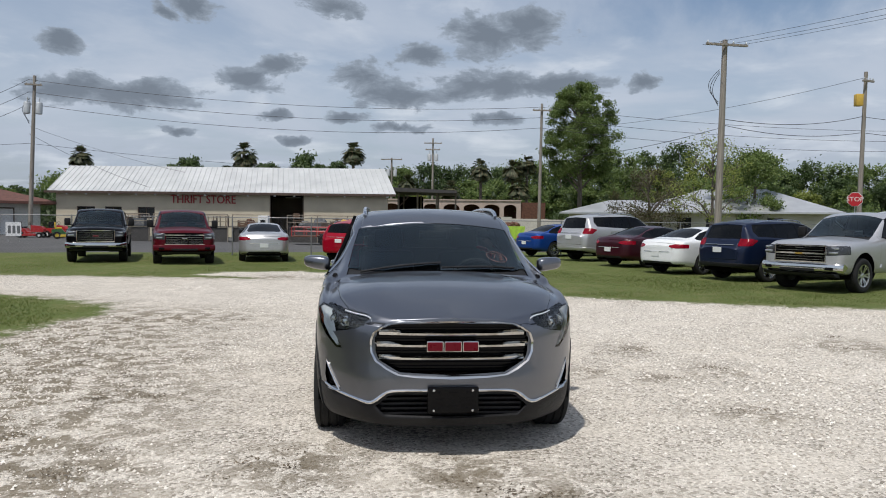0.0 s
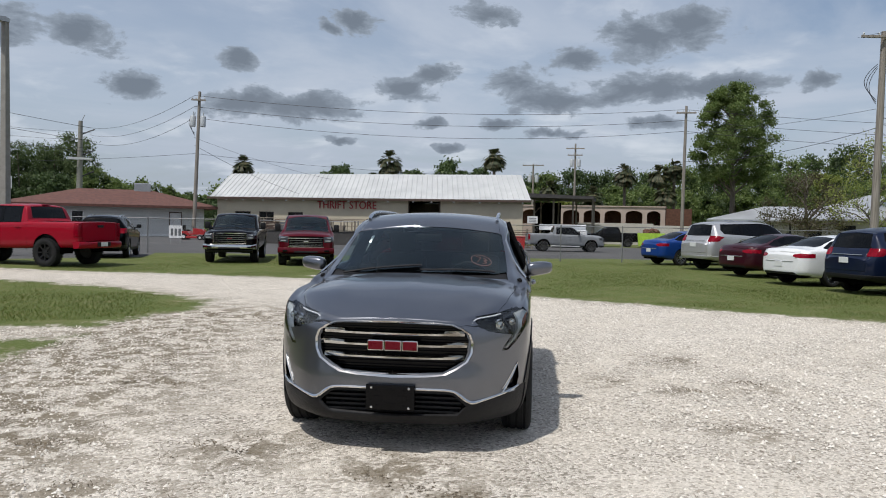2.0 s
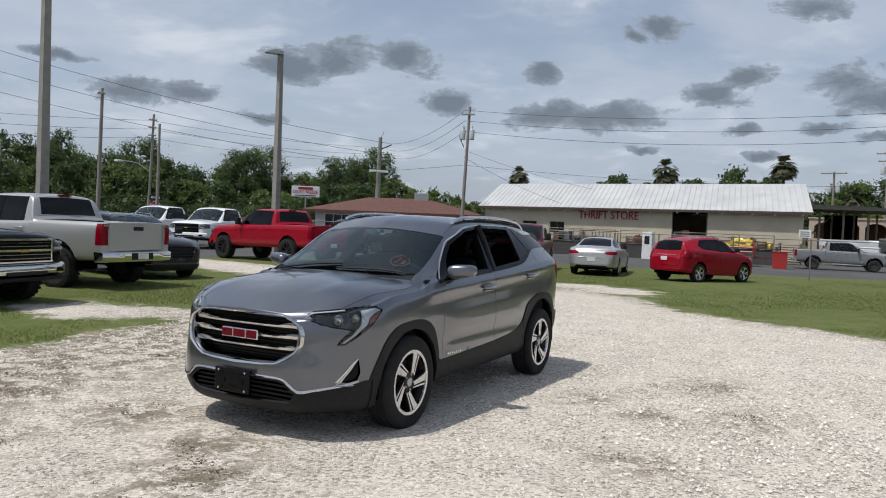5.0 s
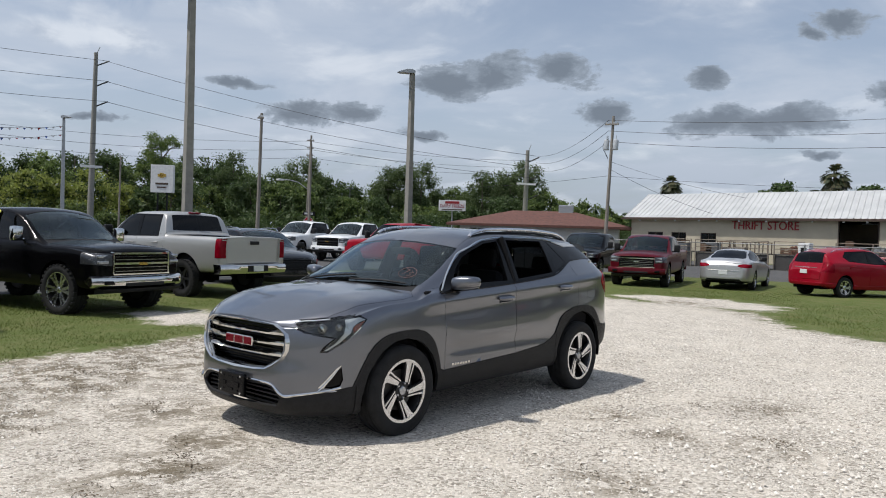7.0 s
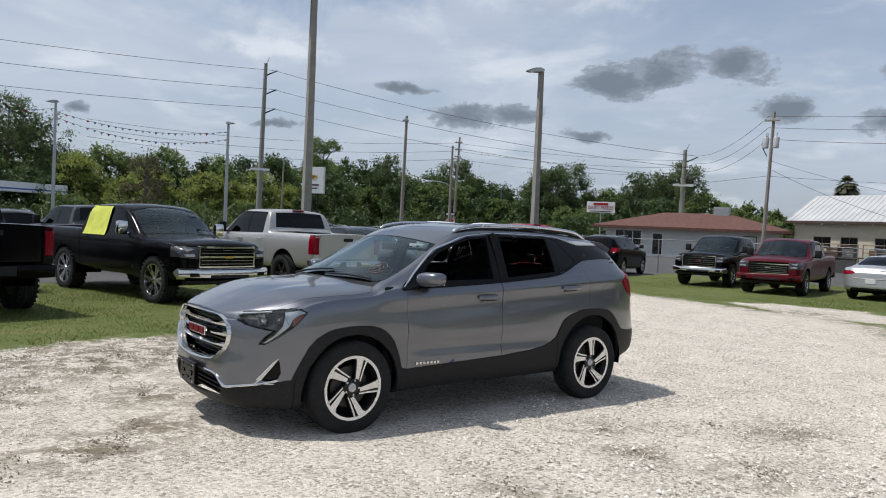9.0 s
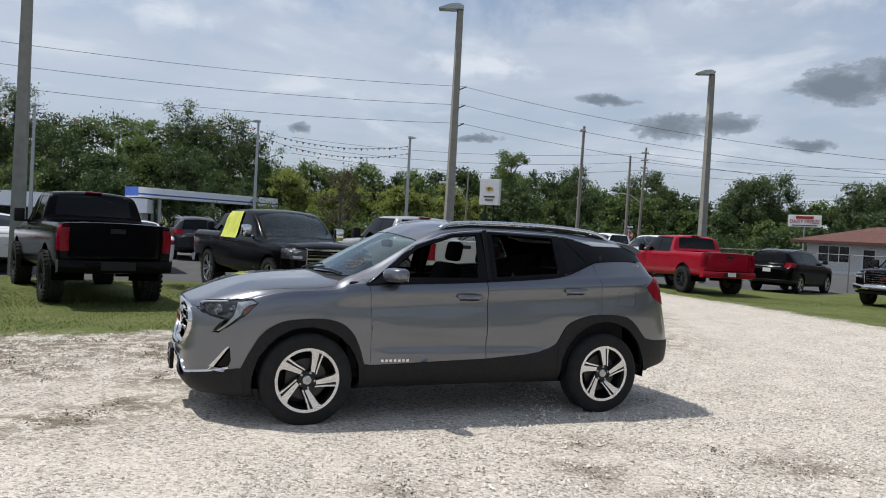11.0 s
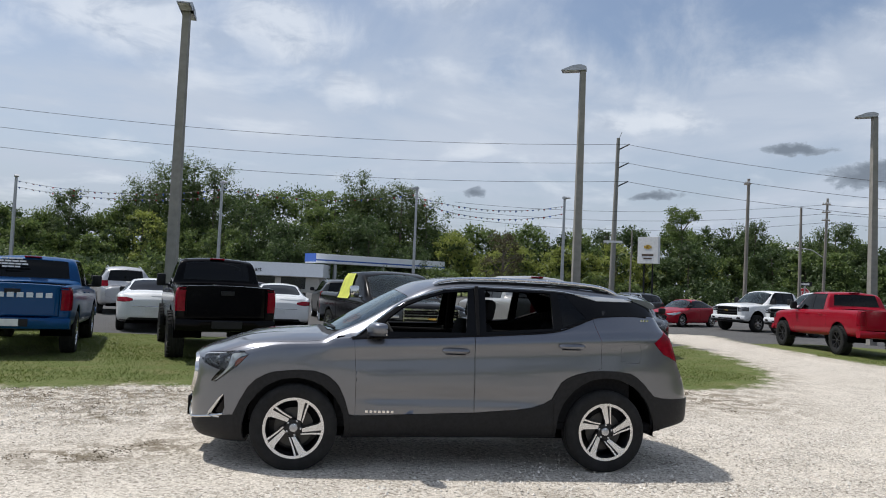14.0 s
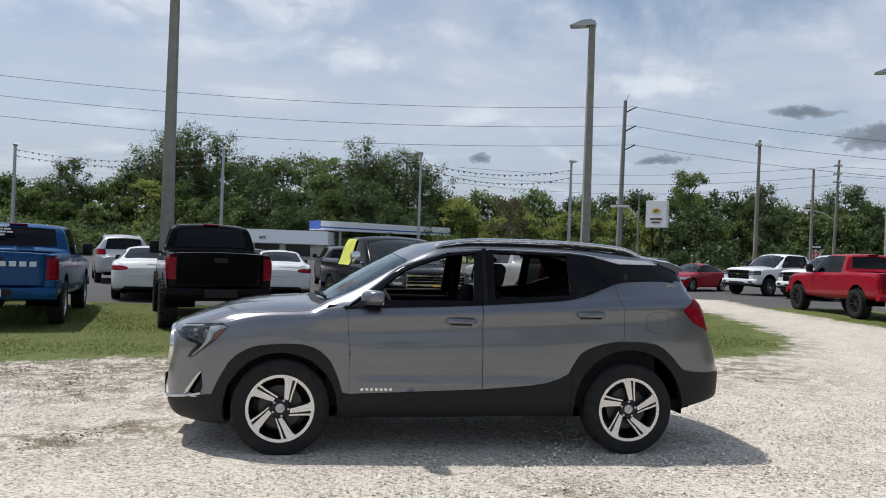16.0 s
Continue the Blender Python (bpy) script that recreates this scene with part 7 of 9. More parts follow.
def thrift_store():
    ob = thing("thrift_store", "long cream stucco store with white metal roof and red lettering", "store", pose(0, 0, 0))
    x0, x1, y0, y1, h = -32.6, -5.5, 61.0, 70.0, 3.55
    door = (-15.0, -12.4, 0.0, 3.42)
    skew = Matrix(((1, -0.20, 0, 0.20 * y0), (0, 1, 0, 0), (0, 0, 1, 0), (0, 0, 0, 1)))

    def skewed(me):
        me.transform(skew)
        return me
    wins = [(-30.9, -29.4, 1.42, 2.36), (-28.6, -27.2, 1.42, 2.36), (-25.9, -24.5, 1.42, 2.36)]
    part("wall", wall_with_holes(x0, x1, 0, h, [door] + wins, y0, y0 + 0.22), CREAM, ob)
    for xa, xb in ((x0, x0 + 0.22), (x1 - 0.22, x1)):
        g = Geo().box(xa, xb, y0 + 0.22, y1, 0, h)
        g.prism([(y0, h), (y1, h), ((y0 + y1) / 2, 5.7)], xa, xb, "x")
        part("wall", skewed(g.mesh("wall")), CREAM, ob)
    part("wall", skewed(Geo().box(x0, x1, y1 - 0.2, y1, 0, h).mesh("wall")), CREAM, ob)
    part("roof", skewed(ribbed_roof(x0 - 0.6, x1 + 0.6, y0 - 0.55, 3.60, 65.5, 5.95, 0.4)), METAL_ROOF, ob, "white standing-seam metal roof")
    part("roof", skewed(ribbed_roof(x0 - 0.6, x1 + 0.6, y1 + 0.55, 3.60, 65.5, 5.95, 0.4)), METAL_ROOF, ob)
    part("eave_board", Geo().box(x0 - 0.7, x1 + 0.7, y0 - 0.58, y0 - 0.53, 3.42, 3.60).mesh("eave_board"), EAVE_BROWN, ob, "dark brown eave board")
    part("soffit", Geo().box(x0 - 0.6, x1 + 0.6, y0 - 0.53, y0, 3.46, 3.50).mesh("soffit"), EAVE_BROWN, ob)
    for k in range(15):
        x = x0 + 0.8 + k * 1.88 + (0.3 if k % 3 == 0 else 0)
        g = Geo().lathe([(0.0, 0.0), (0.09, -0.02), (0.07, 0.10), (0.03, 0.14)], 10, "z", Matrix.Translation((x, y0 - 0.42, 3.32)))
        part("eave_lamp", g.mesh("eave_lamp", True), WHITE_PAINT, ob)
    for a, b, c, d in wins:
        w = part("window", Geo().box(a, b, y0 + 0.10, y0 + 0.12, c, d).mesh("window"), DARK_WIN, ob, "dark window pane")
        g = Geo()
        for q in ((a, b, c, c + 0.06), (a, b, d - 0.06, d), (a, a + 0.06, c, d), (b - 0.06, b, c, d), ((a + b) / 2 - 0.02, (a + b) / 2 + 0.02, c, d)):
            g.box(q[0], q[1], y0 + 0.04, y0 + 0.12, q[2], q[3])
        part("window_frame", g.mesh("window_frame"), EAVE_BROWN, w)
    me = text_mesh("THRIFT STORE", 0.98, 0.04)
    xs = [v.co.x for v in me.vertices]
    zs = [v.co.z for v in me.vertices]
    me.transform(Matrix.Diagonal((5.3 / (max(xs) - min(xs)), 1, 0.66 / (max(zs) - min(zs)), 1)))
    part("lettering", me, SIGN_RED, ob, "red capital letters reading THRIFT STORE", pose(-20.5, y0 - 0.06, 2.99))
    # inside, seen through the open doorway
    part("store_floor", skewed(Geo().box(x0 + 0.23, x1 - 0.23, y0 + 0.23, y1 - 0.21, 0.0, 0.05).mesh("store_floor")), OLD_WOOD, ob)
    part("store_ceiling", skewed(Geo().box(x0 + 0.23, x1 - 0.23, y0 + 0.23, y1 - 0.21, 3.44, 3.5).mesh("store_ceiling")), DARK_VOID, ob)
    part("tube_lamp", Geo().box(-14.6, -13.2, 64.4, 64.6, 3.30, 3.38, 0.02).mesh("tube_lamp"), WHITE_PAINT, ob)
    g = Geo()
    for x in (-15.6, -13.9, -12.4):
        g.box(x, x + 1.2, 66.5, 67.2, 0.05, 1.6)
    part("store_shelf", g.mesh("store_shelf"), OLD_WOOD, ob)
    for xa in (door[0] - 0.08, door[1]):
        part("door_frame", Geo().box(xa, xa + 0.08, y0 - 0.03, y0 + 0.22, 0, 3.42).mesh("door_frame"), EAVE_BROWN, ob)


def hip_roof(l, w, z0, z1, over, ridge, th=0.15):
    """A hip roof over l x w, centred, with its ridge along x."""
    a, b = l / 2 + over, w / 2 + over
    v = [(-a, -b, z0), (a, -b, z0), (a, b, z0), (-a, b, z0), (-ridge / 2, 0, z1), (ridge / 2, 0, z1)]
    v += [(x, y, z0 - th) for x, y, _ in v[:4]]
    return Geo().add(v, [(0, 1, 5, 4), (1, 2, 5), (2, 3, 4, 5), (3, 0, 4), (0, 6, 7, 1), (1, 7, 8, 2), (2, 8, 9, 3), (3, 9, 6, 0), (6, 9, 8, 7)])


def dairy_building():
    ob = thing("snack_bar", "low white block snack bar with red-brown shingle hip roof", "building", pose(-42.5, 60.5, 0, 0, 0, 33))
    l, w = 15.0, 8.0
    holes = [(-6.6, -4.2, 1.0, 2.3), (-3.2, -2.3, 0.0, 2.1), (4.6, 5.6, 0.0, 2.1)]
    part("wall", wall_with_holes(-l / 2, l / 2, 0, 2.62, holes, -w / 2, -w / 2 + 0.2), WHITE_BLOCK, ob)
    for x in (-l / 2, l / 2 - 0.2):
        part("wall", Geo().box(x, x + 0.2, -w / 2 + 0.2, w / 2, 0, 2.62).mesh("wall"), WHITE_BLOCK, ob)
    part("wall", Geo().box(-l / 2 + 0.2, l / 2 - 0.2, w / 2 - 0.2, w / 2, 0, 2.62).mesh("wall"), WHITE_BLOCK, ob)
    g = hip_roof(l, w, 2.70, 4.15, 1.1, 6.0, 0.22)
    part("roof", g.mesh("roof"), SHINGLE, ob, "red-brown shingle hip roof")
    for a, b, c, d in holes:
        q = part("window" if c > 0 else "door", Geo().box(a, b, -w / 2 + 0.10, -w / 2 + 0.14, c, d).mesh("pane"), DARK_WIN if (c > 0 or a < 0) else WHITE_PAINT, ob)
        g = Geo()
        for u in ((a - 0.05, b + 0.05, d - 0.02, d + 0.07), (a - 0.05, a + 0.03, c, d), (b - 0.03, b + 0.05, c, d)):
            g.box(u[0], u[1], -w / 2 - 0.03, -w / 2 + 0.1, u[2], u[3])
        if c > 0:
            for k in (1, 2):
                x = a + (b - a) * k / 3
                g.box(x - 0.03, x + 0.03, -w / 2 + 0.02, -w / 2 + 0.1, c, d)
        part("frame", g.mesh("frame"), WHITE_PAINT if a < 0 else EAVE_BROWN, q)
    part("base_band", Geo().box(-l / 2 - 0.02, l / 2 + 0.02, -w / 2 - 0.03, -w / 2, 0.0, 0.22).mesh("base_band"), WHITE_PAINT, ob)
    ac = Geo().box(1.6, 3.0, -0.5, 0.5, 3.95, 4.75, 0.04)
    part("roof_unit", ac.mesh("roof_unit"), STEEL, ob, "grey air conditioner on the roof")


def arcade_building():
    ob = thing("arcade_building", "long weathered pinkish stucco building with a row of arches", "building", pose(0, 0, 0))
    y0, z1 = 80.0, 3.67
    g = Geo()
    xs = [-7.9 + 2.13 * k for k in range(7)] + [6.67]
    pier = 0.45
    for k, x in enumerate(xs):
        g.box(x - pier / 2, x + pier / 2, y0, y0 + 0.4, 0, z1)
        if k < len(xs) - 1:
            a, b = x + pier / 2, xs[k + 1] - pier / 2
            g.box(a, b, y0, y0 + 0.4, 0, 1.8)
            n, r = 10, 0.42
            top = z1
            arch = [(a, 2.88)] + [((a + b) / 2 - (b - a) / 2 * math.cos(math.pi * q / n), 2.88 + r * math.sin(math.pi * q / n)) for q in range(1, n)] + [(b, 2.88)]
            for (ax, az), (bx, bz) in zip(arch, arch[1:]):
                g.add([(ax, y0, az), (bx, y0, bz), (bx, y0, top), (ax, y0, top), (ax, y0 + 0.4, az), (bx, y0 + 0.4, bz), (bx, y0 + 0.4, top), (ax, y0 + 0.4, top)], [(0, 1, 2, 3), (7, 6, 5, 4), (0, 4, 5, 1), (3, 2, 6, 7)])
    part("arcade_wall", g.mesh("arcade_wall"), PINK_STUCCO, ob)
    part("back_wall", Geo().box(-7.9, 6.6, y0 + 2.6, y0 + 2.8, 0, 3.5).mesh("back_wall"), RUST, ob)
    part("roof", Geo().box(-8.2, 6.95, y0 - 0.1, y0 + 5, z1, z1 + 0.12).mesh("roof"), PINK_STUCCO, ob)
    part("end_wall", Geo().box(6.6, 6.9, y0 + 0.41, y0 + 5, 0, z1).mesh("end_wall"), PINK_STUCCO, ob)
    part("side_room", Geo().box(6.9, 9.5, y0 + 0.2, y0 + 5, 0, 3.55).mesh("side_room"), RUST, ob, "rust-coloured side room")
    wall = thing("yard_wall", "pale block yard wall beside the road", "wall", pose(0, 0, 0))
    for x, h in ((-1.5, 1.95), (1.9, 1.95), (5.3, 1.8), (8.7, 1.75), (12.1, 1.7)):
        part("wall_panel", Geo().box(x, x + 3.38, 71.0, 71.25, 0, h).mesh("wall_panel"), OLD_WHITE, wall)


def open_shed():
    ob = thing("open_shed", "dark open pole shed with a black sloping roof", "shed", pose(0, 0, 0))
    part("roof", Geo().add([(-5.4, 62.2, 4.25), (0.1, 62.2, 4.02), (0.1, 70, 4.12), (-5.4, 70, 4.35), (-5.4, 62.2, 3.90), (0.1, 62.2, 3.80), (0.1, 70, 3.80), (-5.4, 70, 3.90)], [(0, 1, 2, 3), (7, 6, 5, 4), (0, 4, 5, 1), (1, 5, 6, 2), (2, 6, 7, 3), (3, 7, 4, 0)]).mesh("roof"), DECK_DARK, ob)
    for x in (-4.8, -3.2, -1.6, 0.0):
        for y in (63.4, 69.6):
            part("post", Geo().box(x - 0.07, x + 0.07, y - 0.07, y + 0.07, 0, 3.8).mesh("post"), OLD_WOOD, ob)
    part("back_wall", Geo().box(-5.4, -3.0, 69.9, 70.0, 0, 3.7).mesh("back_wall"), DARK_VOID, ob)
    part("stair_rail", Geo().tube([(-5.3, 63.6, 2.1), (-3.9, 63.6, 3.6)], 0.05, 6).mesh("stair_rail"), EAVE_BROWN, ob)


def hip_house(cx, cy, l, w, yaw, z0, z1, ridge, label):
    ob = thing("house", label, "house", pose(cx, cy, 0, 0, 0, yaw))
    wins = [(-l / 2 + 1.2 + k * 2.6, -l / 2 + 2.5 + k * 2.6, 1.0, 2.1) for k in range(int((l - 2) / 2.6))]
    part("wall", wall_with_holes(-l / 2, l / 2, 0, z0, wins, -w / 2, -w / 2 + 0.2), OLD_WHITE, ob)
    for x in (-l / 2, l / 2 - 0.2):
        part("wall", Geo().box(x, x + 0.2, -w / 2 + 0.2, w / 2, 0, z0).mesh("wall"), OLD_WHITE, ob)
    part("wall", Geo().box(-l / 2 + 0.2, l / 2 - 0.2, w / 2 - 0.2, w / 2, 0, z0).mesh("wall"), OLD_WHITE, ob)
    for a, b, c, d in wins:
        part("window", Geo().box(a, b, -w / 2 + 0.08, -w / 2 + 0.12, c, d).mesh("window"), DARK_WIN, ob)
    part("roof", hip_roof(l, w, z0 + 0.1, z1, 0.8, ridge).mesh("roof"), TIN_GREY, ob, "pale grey metal hip roof")


def gas_station():
    ob = thing("fuel_canopy", "white flat fuel station canopy with a blue edge", "canopy", pose(-104.0, 3.85, 0, 0, 0, 123.6))
    part("canopy", Geo().box(-11.4, 10.75, 0, 3.4, 4.05, 5.35, 0.03).mesh("canopy"), BRIGHT_WHITE, ob)
    part("blue_band", Geo().box(-11.45, -11.4, -0.02, 3.4, 4.2, 5.36, 0.02).mesh("blue_band"), BLUE_TRIM, ob)
    part("blue_stripe", Geo().box(-11.4, 10.78, -0.03, 0.0, 4.38, 4.56).mesh("blue_stripe"), BLUE_TRIM, ob)
    for x in (-8, 0, 8):
        for y in (0.8, 2.6):
            part("column", Geo().box(x - 0.2, x + 0.2, y - 0.2, y + 0.2, 0, 4.1).mesh("column"), STEEL, ob)
    ob = thing("mini_mart", "low white convenience store with a flat fascia", "store", pose(-92.0, -14.0, 0, 0, 0, 90))
    part("wall", Geo().box(-9.4, 9.4, 0.8, 9, 0, 2.2).mesh("wall"), OLD_WHITE, ob)
    part("fascia", Geo().prism([(0.0, 2.0), (0.35, 3.75), (9.3, 3.75), (9.3, 2.0)], -10.0, 10.0, "x").mesh("fascia"), BRIGHT_WHITE, ob)
    for x in (-7.5, -3.5, 0.5, 4.5):
        part("window", Geo().box(x, x + 3.2, 0.74, 0.79, 0.4, 1.9).mesh("window"), DARK_WIN, ob)
    me = text_mesh("art", 0.75, 0.03)
    part("lettering", me, BLACK_TRIM, ob, "dark lettering on the fascia", pose(1.6, 0.08, 2.75, -11))


BRIGHT_WHITE = plain("bright_white_cladding", (0.82, 0.83, 0.84), 0.35, 0, 0.05)
thrift_store()
dairy_building()
arcade_building()
open_shed()
hip_house(27.0, 74.0, 17.0, 10.0, -22, 2.55, 4.9, 6.0, "low pale house with a wide grey metal hip roof")
hip_house(17.6, 79.0, 10.0, 8.0, -20, 2.45, 3.9, 3.0, "small pale house with a grey metal hip roof")
hip_house(46.0, 66.0, 16.0, 10.0, -24, 2.5, 3.9, 6.0, "pale house with a low grey metal roof")
gas_station()

# ---- goods before the store, mowers, bins, trailer ----
GOODS_BROWN = plain("stained_wood", (0.13, 0.075, 0.045), 0.6, 0, 0.3, 6)
GOODS_GREY = plain("grey_tarp", (0.11, 0.115, 0.12), 0.7, 0, 0.25, 4)
MOWER_RED = plain("mower_red", (0.36, 0.014, 0.016), 0.35, 0, 0.12, 5, 0, 0.5)
MOWER_GREEN = plain("mower_green", (0.03, 0.12, 0.03), 0.35, 0, 0.12, 5, 0, 0.5)
MOWER_YELLOW = plain("mower_yellow", (0.60, 0.42, 0.03), 0.4, 0, 0.12, 5, 0, 0.4)
LIME = plain("lime_green_paint", (0.36, 0.55, 0.05), 0.5, 0, 0.15, 4)


def display_deck(x0, x1, y, h=0.98, depth=2.2):
    ob = thing("display_deck", "dark wooden deck with a pipe rail before the store", "deck", pose(0, 0, 0))
    part("skirt", Geo().box(x0, x1, y, y + 0.05, 0.0, h - 0.06).mesh("skirt"), DECK_DARK, ob)
    n = int((x1 - x0) / 0.6)
    plank = Geo().box(0.0, (x1 - x0) / n - 0.012, -0.06, depth, h - 0.05, h).mesh("plank")
    for k in range(n):
        part("plank", plank, DECK_DARK, ob, "", Matrix.Translation((x0 + (x1 - x0) * k / n, y, 0)))
    post = Geo().tube([(0, 0, 0), (0, 0, 1.78)], 0.035, 6).mesh("post")
    m = int((x1 - x0) / 1.8)
    for k in range(m + 1):
        part("post", post, OLD_WOOD, ob, "", Matrix.Translation((x0 + (x1 - x0) * k / m, y - 0.10, 0)))
    for z in (1.30, 1.76):
        part("rail", Geo().tube([(x0, y - 0.10, z), (x1, y - 0.10, z)], 0.028, 6).mesh("rail"), OLD_WOOD, ob)
    return ob


def shop_table(x, y, z, w, mat):
    ob = thing("table", "second-hand wooden table standing on the deck", "table", pose(x, y, z), "second-hand goods")
    part("tabletop", Geo().box(-w / 2, w / 2, -0.35, 0.35, 0.66, 0.71, 0.01).mesh("tabletop"), mat, ob)
    leg = Geo().box(-0.025, 0.025, -0.025, 0.025, 0, 0.66).mesh("leg")
    for sx in (-1, 1):
        for sy in (-1, 1):
            part("leg", leg, mat, ob, "", Matrix.Translation((sx * (w / 2 - 0.05), sy * 0.3, 0)))


def shop_chair(x, y, z, yaw, mat):
    ob = thing("chair", "second-hand wooden chair standing on the deck", "chair", pose(x, y, z, 0, 0, yaw), "second-hand goods")
    part("seat", Geo().box(-0.22, 0.22, -0.22, 0.22, 0.43, 0.47, 0.01).mesh("seat"), mat, ob)
    part("backrest", Geo().box(-0.21, 0.21, 0.19, 0.22, 0.62, 0.92, 0.01).mesh("backrest"), mat, ob)
    for sx in (-1, 1):
        for sy in (-1, 1):
            part("leg", Geo().box(sx * 0.2 - 0.018, sx * 0.2 + 0.018, sy * 0.2 - 0.018, sy * 0.2 + 0.018, 0, 0.92 if sy > 0 else 0.43).mesh("leg"), mat, ob)


def crate(x, y, z, w, h, mat, label):
    ob = thing("crate", label, "crate", pose(x, y, z), "second-hand goods")
    for k in range(3):
        a = h * k / 3
        part("slat", Geo().box(-w / 2, w / 2, -0.25, -0.235, a + 0.01, a + h / 3 - 0.02).mesh("slat"), mat, ob)
        part("slat", Geo().box(-w / 2, w / 2, 0.235, 0.25, a + 0.01, a + h / 3 - 0.02).mesh("slat"), mat, ob)
    for sx in (-1, 1):
        part("end_board", Geo().box(sx * w / 2 - 0.012, sx * w / 2 + 0.012, -0.235, 0.235, 0, h).mesh("end_board"), mat, ob)
    part("base", Geo().box(-w / 2, w / 2, -0.235, 0.235, 0, 0.015).mesh("base"), mat, ob)


def tarp_heap(x, y, z, w, h, mat, label, seed):
    rng = random.Random(seed)
    bm = bmesh.new()
    bmesh.ops.create_icosphere(bm, subdivisions=3, radius=1)
    for v in bm.verts:
        k = 1 + rng.uniform(-0.16, 0.16)
        v.co = Vector((v.co.x * w / 2 * k, v.co.y * 0.45 * k, max(0, v.co.z) ** 0.7 * h * k))
    ob = new("tarp", bpy.data.meshes.new("tarp"))
    bm.to_mesh(ob.data)
    bm.free()
    ob.data.materials.append(mat)
    ob.matrix_basis = pose(x, y, z)
    tagged(ob, label, "tarp")


def yard_goods():
    rng = random.Random(6)
    for x0, x1, y in ((-24.0, -19.6, 48.0), (-19.4, -14.6, 48.2), (-14.4, -12.6, 48.6), (-10.9, -5.0, 48.8)):
        display_deck(x0, x1, y)
        x = x0 + 0.5
        while x < x1 - 0.6:
            kind, mat = rng.randrange(4), rng.choice((GOODS_BROWN, OLD_WOOD, GOODS_BROWN, GOODS_GREY, EAVE_BROWN))
            if kind == 0:
                shop_table(x + 0.2, y + 0.9, 0.98, 0.9, mat)
            elif kind == 1:
                shop_chair(x, y + 0.7, 0.98, rng.uniform(-40, 40), mat)
            elif kind == 2:
                crate(x, y + 0.6, 0.98, rng.uniform(0.5, 0.8), rng.uniform(0.3, 0.6), mat, "slatted crate of second-hand goods on the deck")
            else:
                tarp_heap(x, y + 0.8, 0.98, rng.uniform(0.6, 1.0), rng.uniform(0.3, 0.65), rng.choice((GOODS_GREY, RUST, DECK_DARK)), "rumpled dark cover over second-hand goods", rng.randrange(99))
            x += rng.uniform(0.34, 0.62)
    for k in range(5):
        stack = thing("lumber_stack", "rough stack of weathered brown boards before the store", "lumber", pose(-10.6 + 1.45 * k, 52.6 + 0.25 * (k % 2), 0, 0, 0, rng.uniform(-6, 6)), "lumber stacks")
        board = Geo().box(-0.78, 0.78, -0.09, 0.09, 0, 0.045).mesh("board")
        for row in range(7 + k % 3 * 2):
            for col in range(3):
                part("board", board, rng.choice((GOODS_BROWN, OLD_WOOD, RUST)), stack, "", Matrix.Translation((rng.uniform(-0.12, 0.12), -0.25 + 0.24 * col, 0.15 * row)) @ pose(0, 0, 0, 0, 0, rng.uniform(-3, 3)))
            for x in (-0.6, 0.6):
                part("spacer", Geo().box(x - 0.05, x + 0.05, -0.36, 0.36, 0.15 * row + 0.047, 0.15 * row + 0.148).mesh("spacer"), OLD_WOOD, stack)
    tarp_heap(-7.0, 49.4, 0.98, 1.9, 0.55, MOWER_YELLOW, "yellow tarp over stacked goods on the deck", 4)
    tarp_heap(-5.7, 50.1, 0.98, 0.8, 0.42, MOWER_YELLOW, "yellow tarp over stacked goods on the deck", 5)
    ob = thing("notice_board", "small white notice board with plain grey bars", "sign", pose(-3.6, 50.2, 0))
    part("board", Geo().box(-0.34, 0.34, -0.03, 0.03, 1.72, 2.2, 0.01).mesh("board"), WHITE_PAINT, ob)
    for k in range(3):
        part("bar", Geo().box(-0.25, 0.25, -0.036, -0.03, 1.80 + 0.12 * k, 1.85 + 0.12 * k).mesh("bar"), GOODS_GREY, ob)
    part("post", Geo().box(-0.04, 0.04, -0.03, 0.05, 0, 1.72).mesh("post"), OLD_WOOD, ob)
    ob = thing("vending_column", "narrow white cabinet with a dark panel by the road", "cabinet", pose(-12.0, 47.1, 0))
    part("cabinet", Geo().box(-0.32, 0.32, -0.28, 0.28, 0, 1.72, 0.03).mesh("cabinet"), WHITE_PAINT, ob)
    part("panel", Geo().box(-0.16, 0.16, -0.29, -0.28, 0.95, 1.45).mesh("panel"), DARK_WIN, ob)
    ob = thing("red_bin", "square bright red bin beside the trailer", "bin", pose(-3.8, 44.3, 0, 0, 0, 8))
    part("tub", Geo().prism([(-0.33, 0.0), (0.33, 0.0), (0.37, 0.88), (-0.37, 0.88)], -0.3, 0.3, "y").mesh("tub"), MOWER_RED, ob)
    part("rim", Geo().box(-0.40, 0.40, -0.33, 0.33, 0.88, 0.93, 0.02).mesh("rim"), MOWER_RED, ob)
    ob = thing("lime_bin", "lime green waste container with a rusty load", "bin", pose(4.6, 61.5, 0))
    part("tub", Geo().prism([(-0.95, 0.15), (0.85, 0.15), (1.05, 1.15), (-1.05, 1.15)], -0.7, 0.7, "y").mesh("tub"), LIME, ob)
    for k in range(4):
        part("rib", Geo().box(-0.8 + k * 0.5, -0.72 + k * 0.5, -0.76, -0.7, 0.2, 1.12).mesh("rib"), LIME, ob)
    for sx in (-1, 1):
        part("skid", Geo().box(sx * 0.7 - 0.08, sx * 0.7 + 0.08, -0.6, 0.6, 0, 0.15).mesh("skid"), DECK_DARK, ob)
    tarp_heap(4.6, 61.5, 1.15, 1.3, 0.35, RUST, "rusty scrap heaped in the green container", 9)
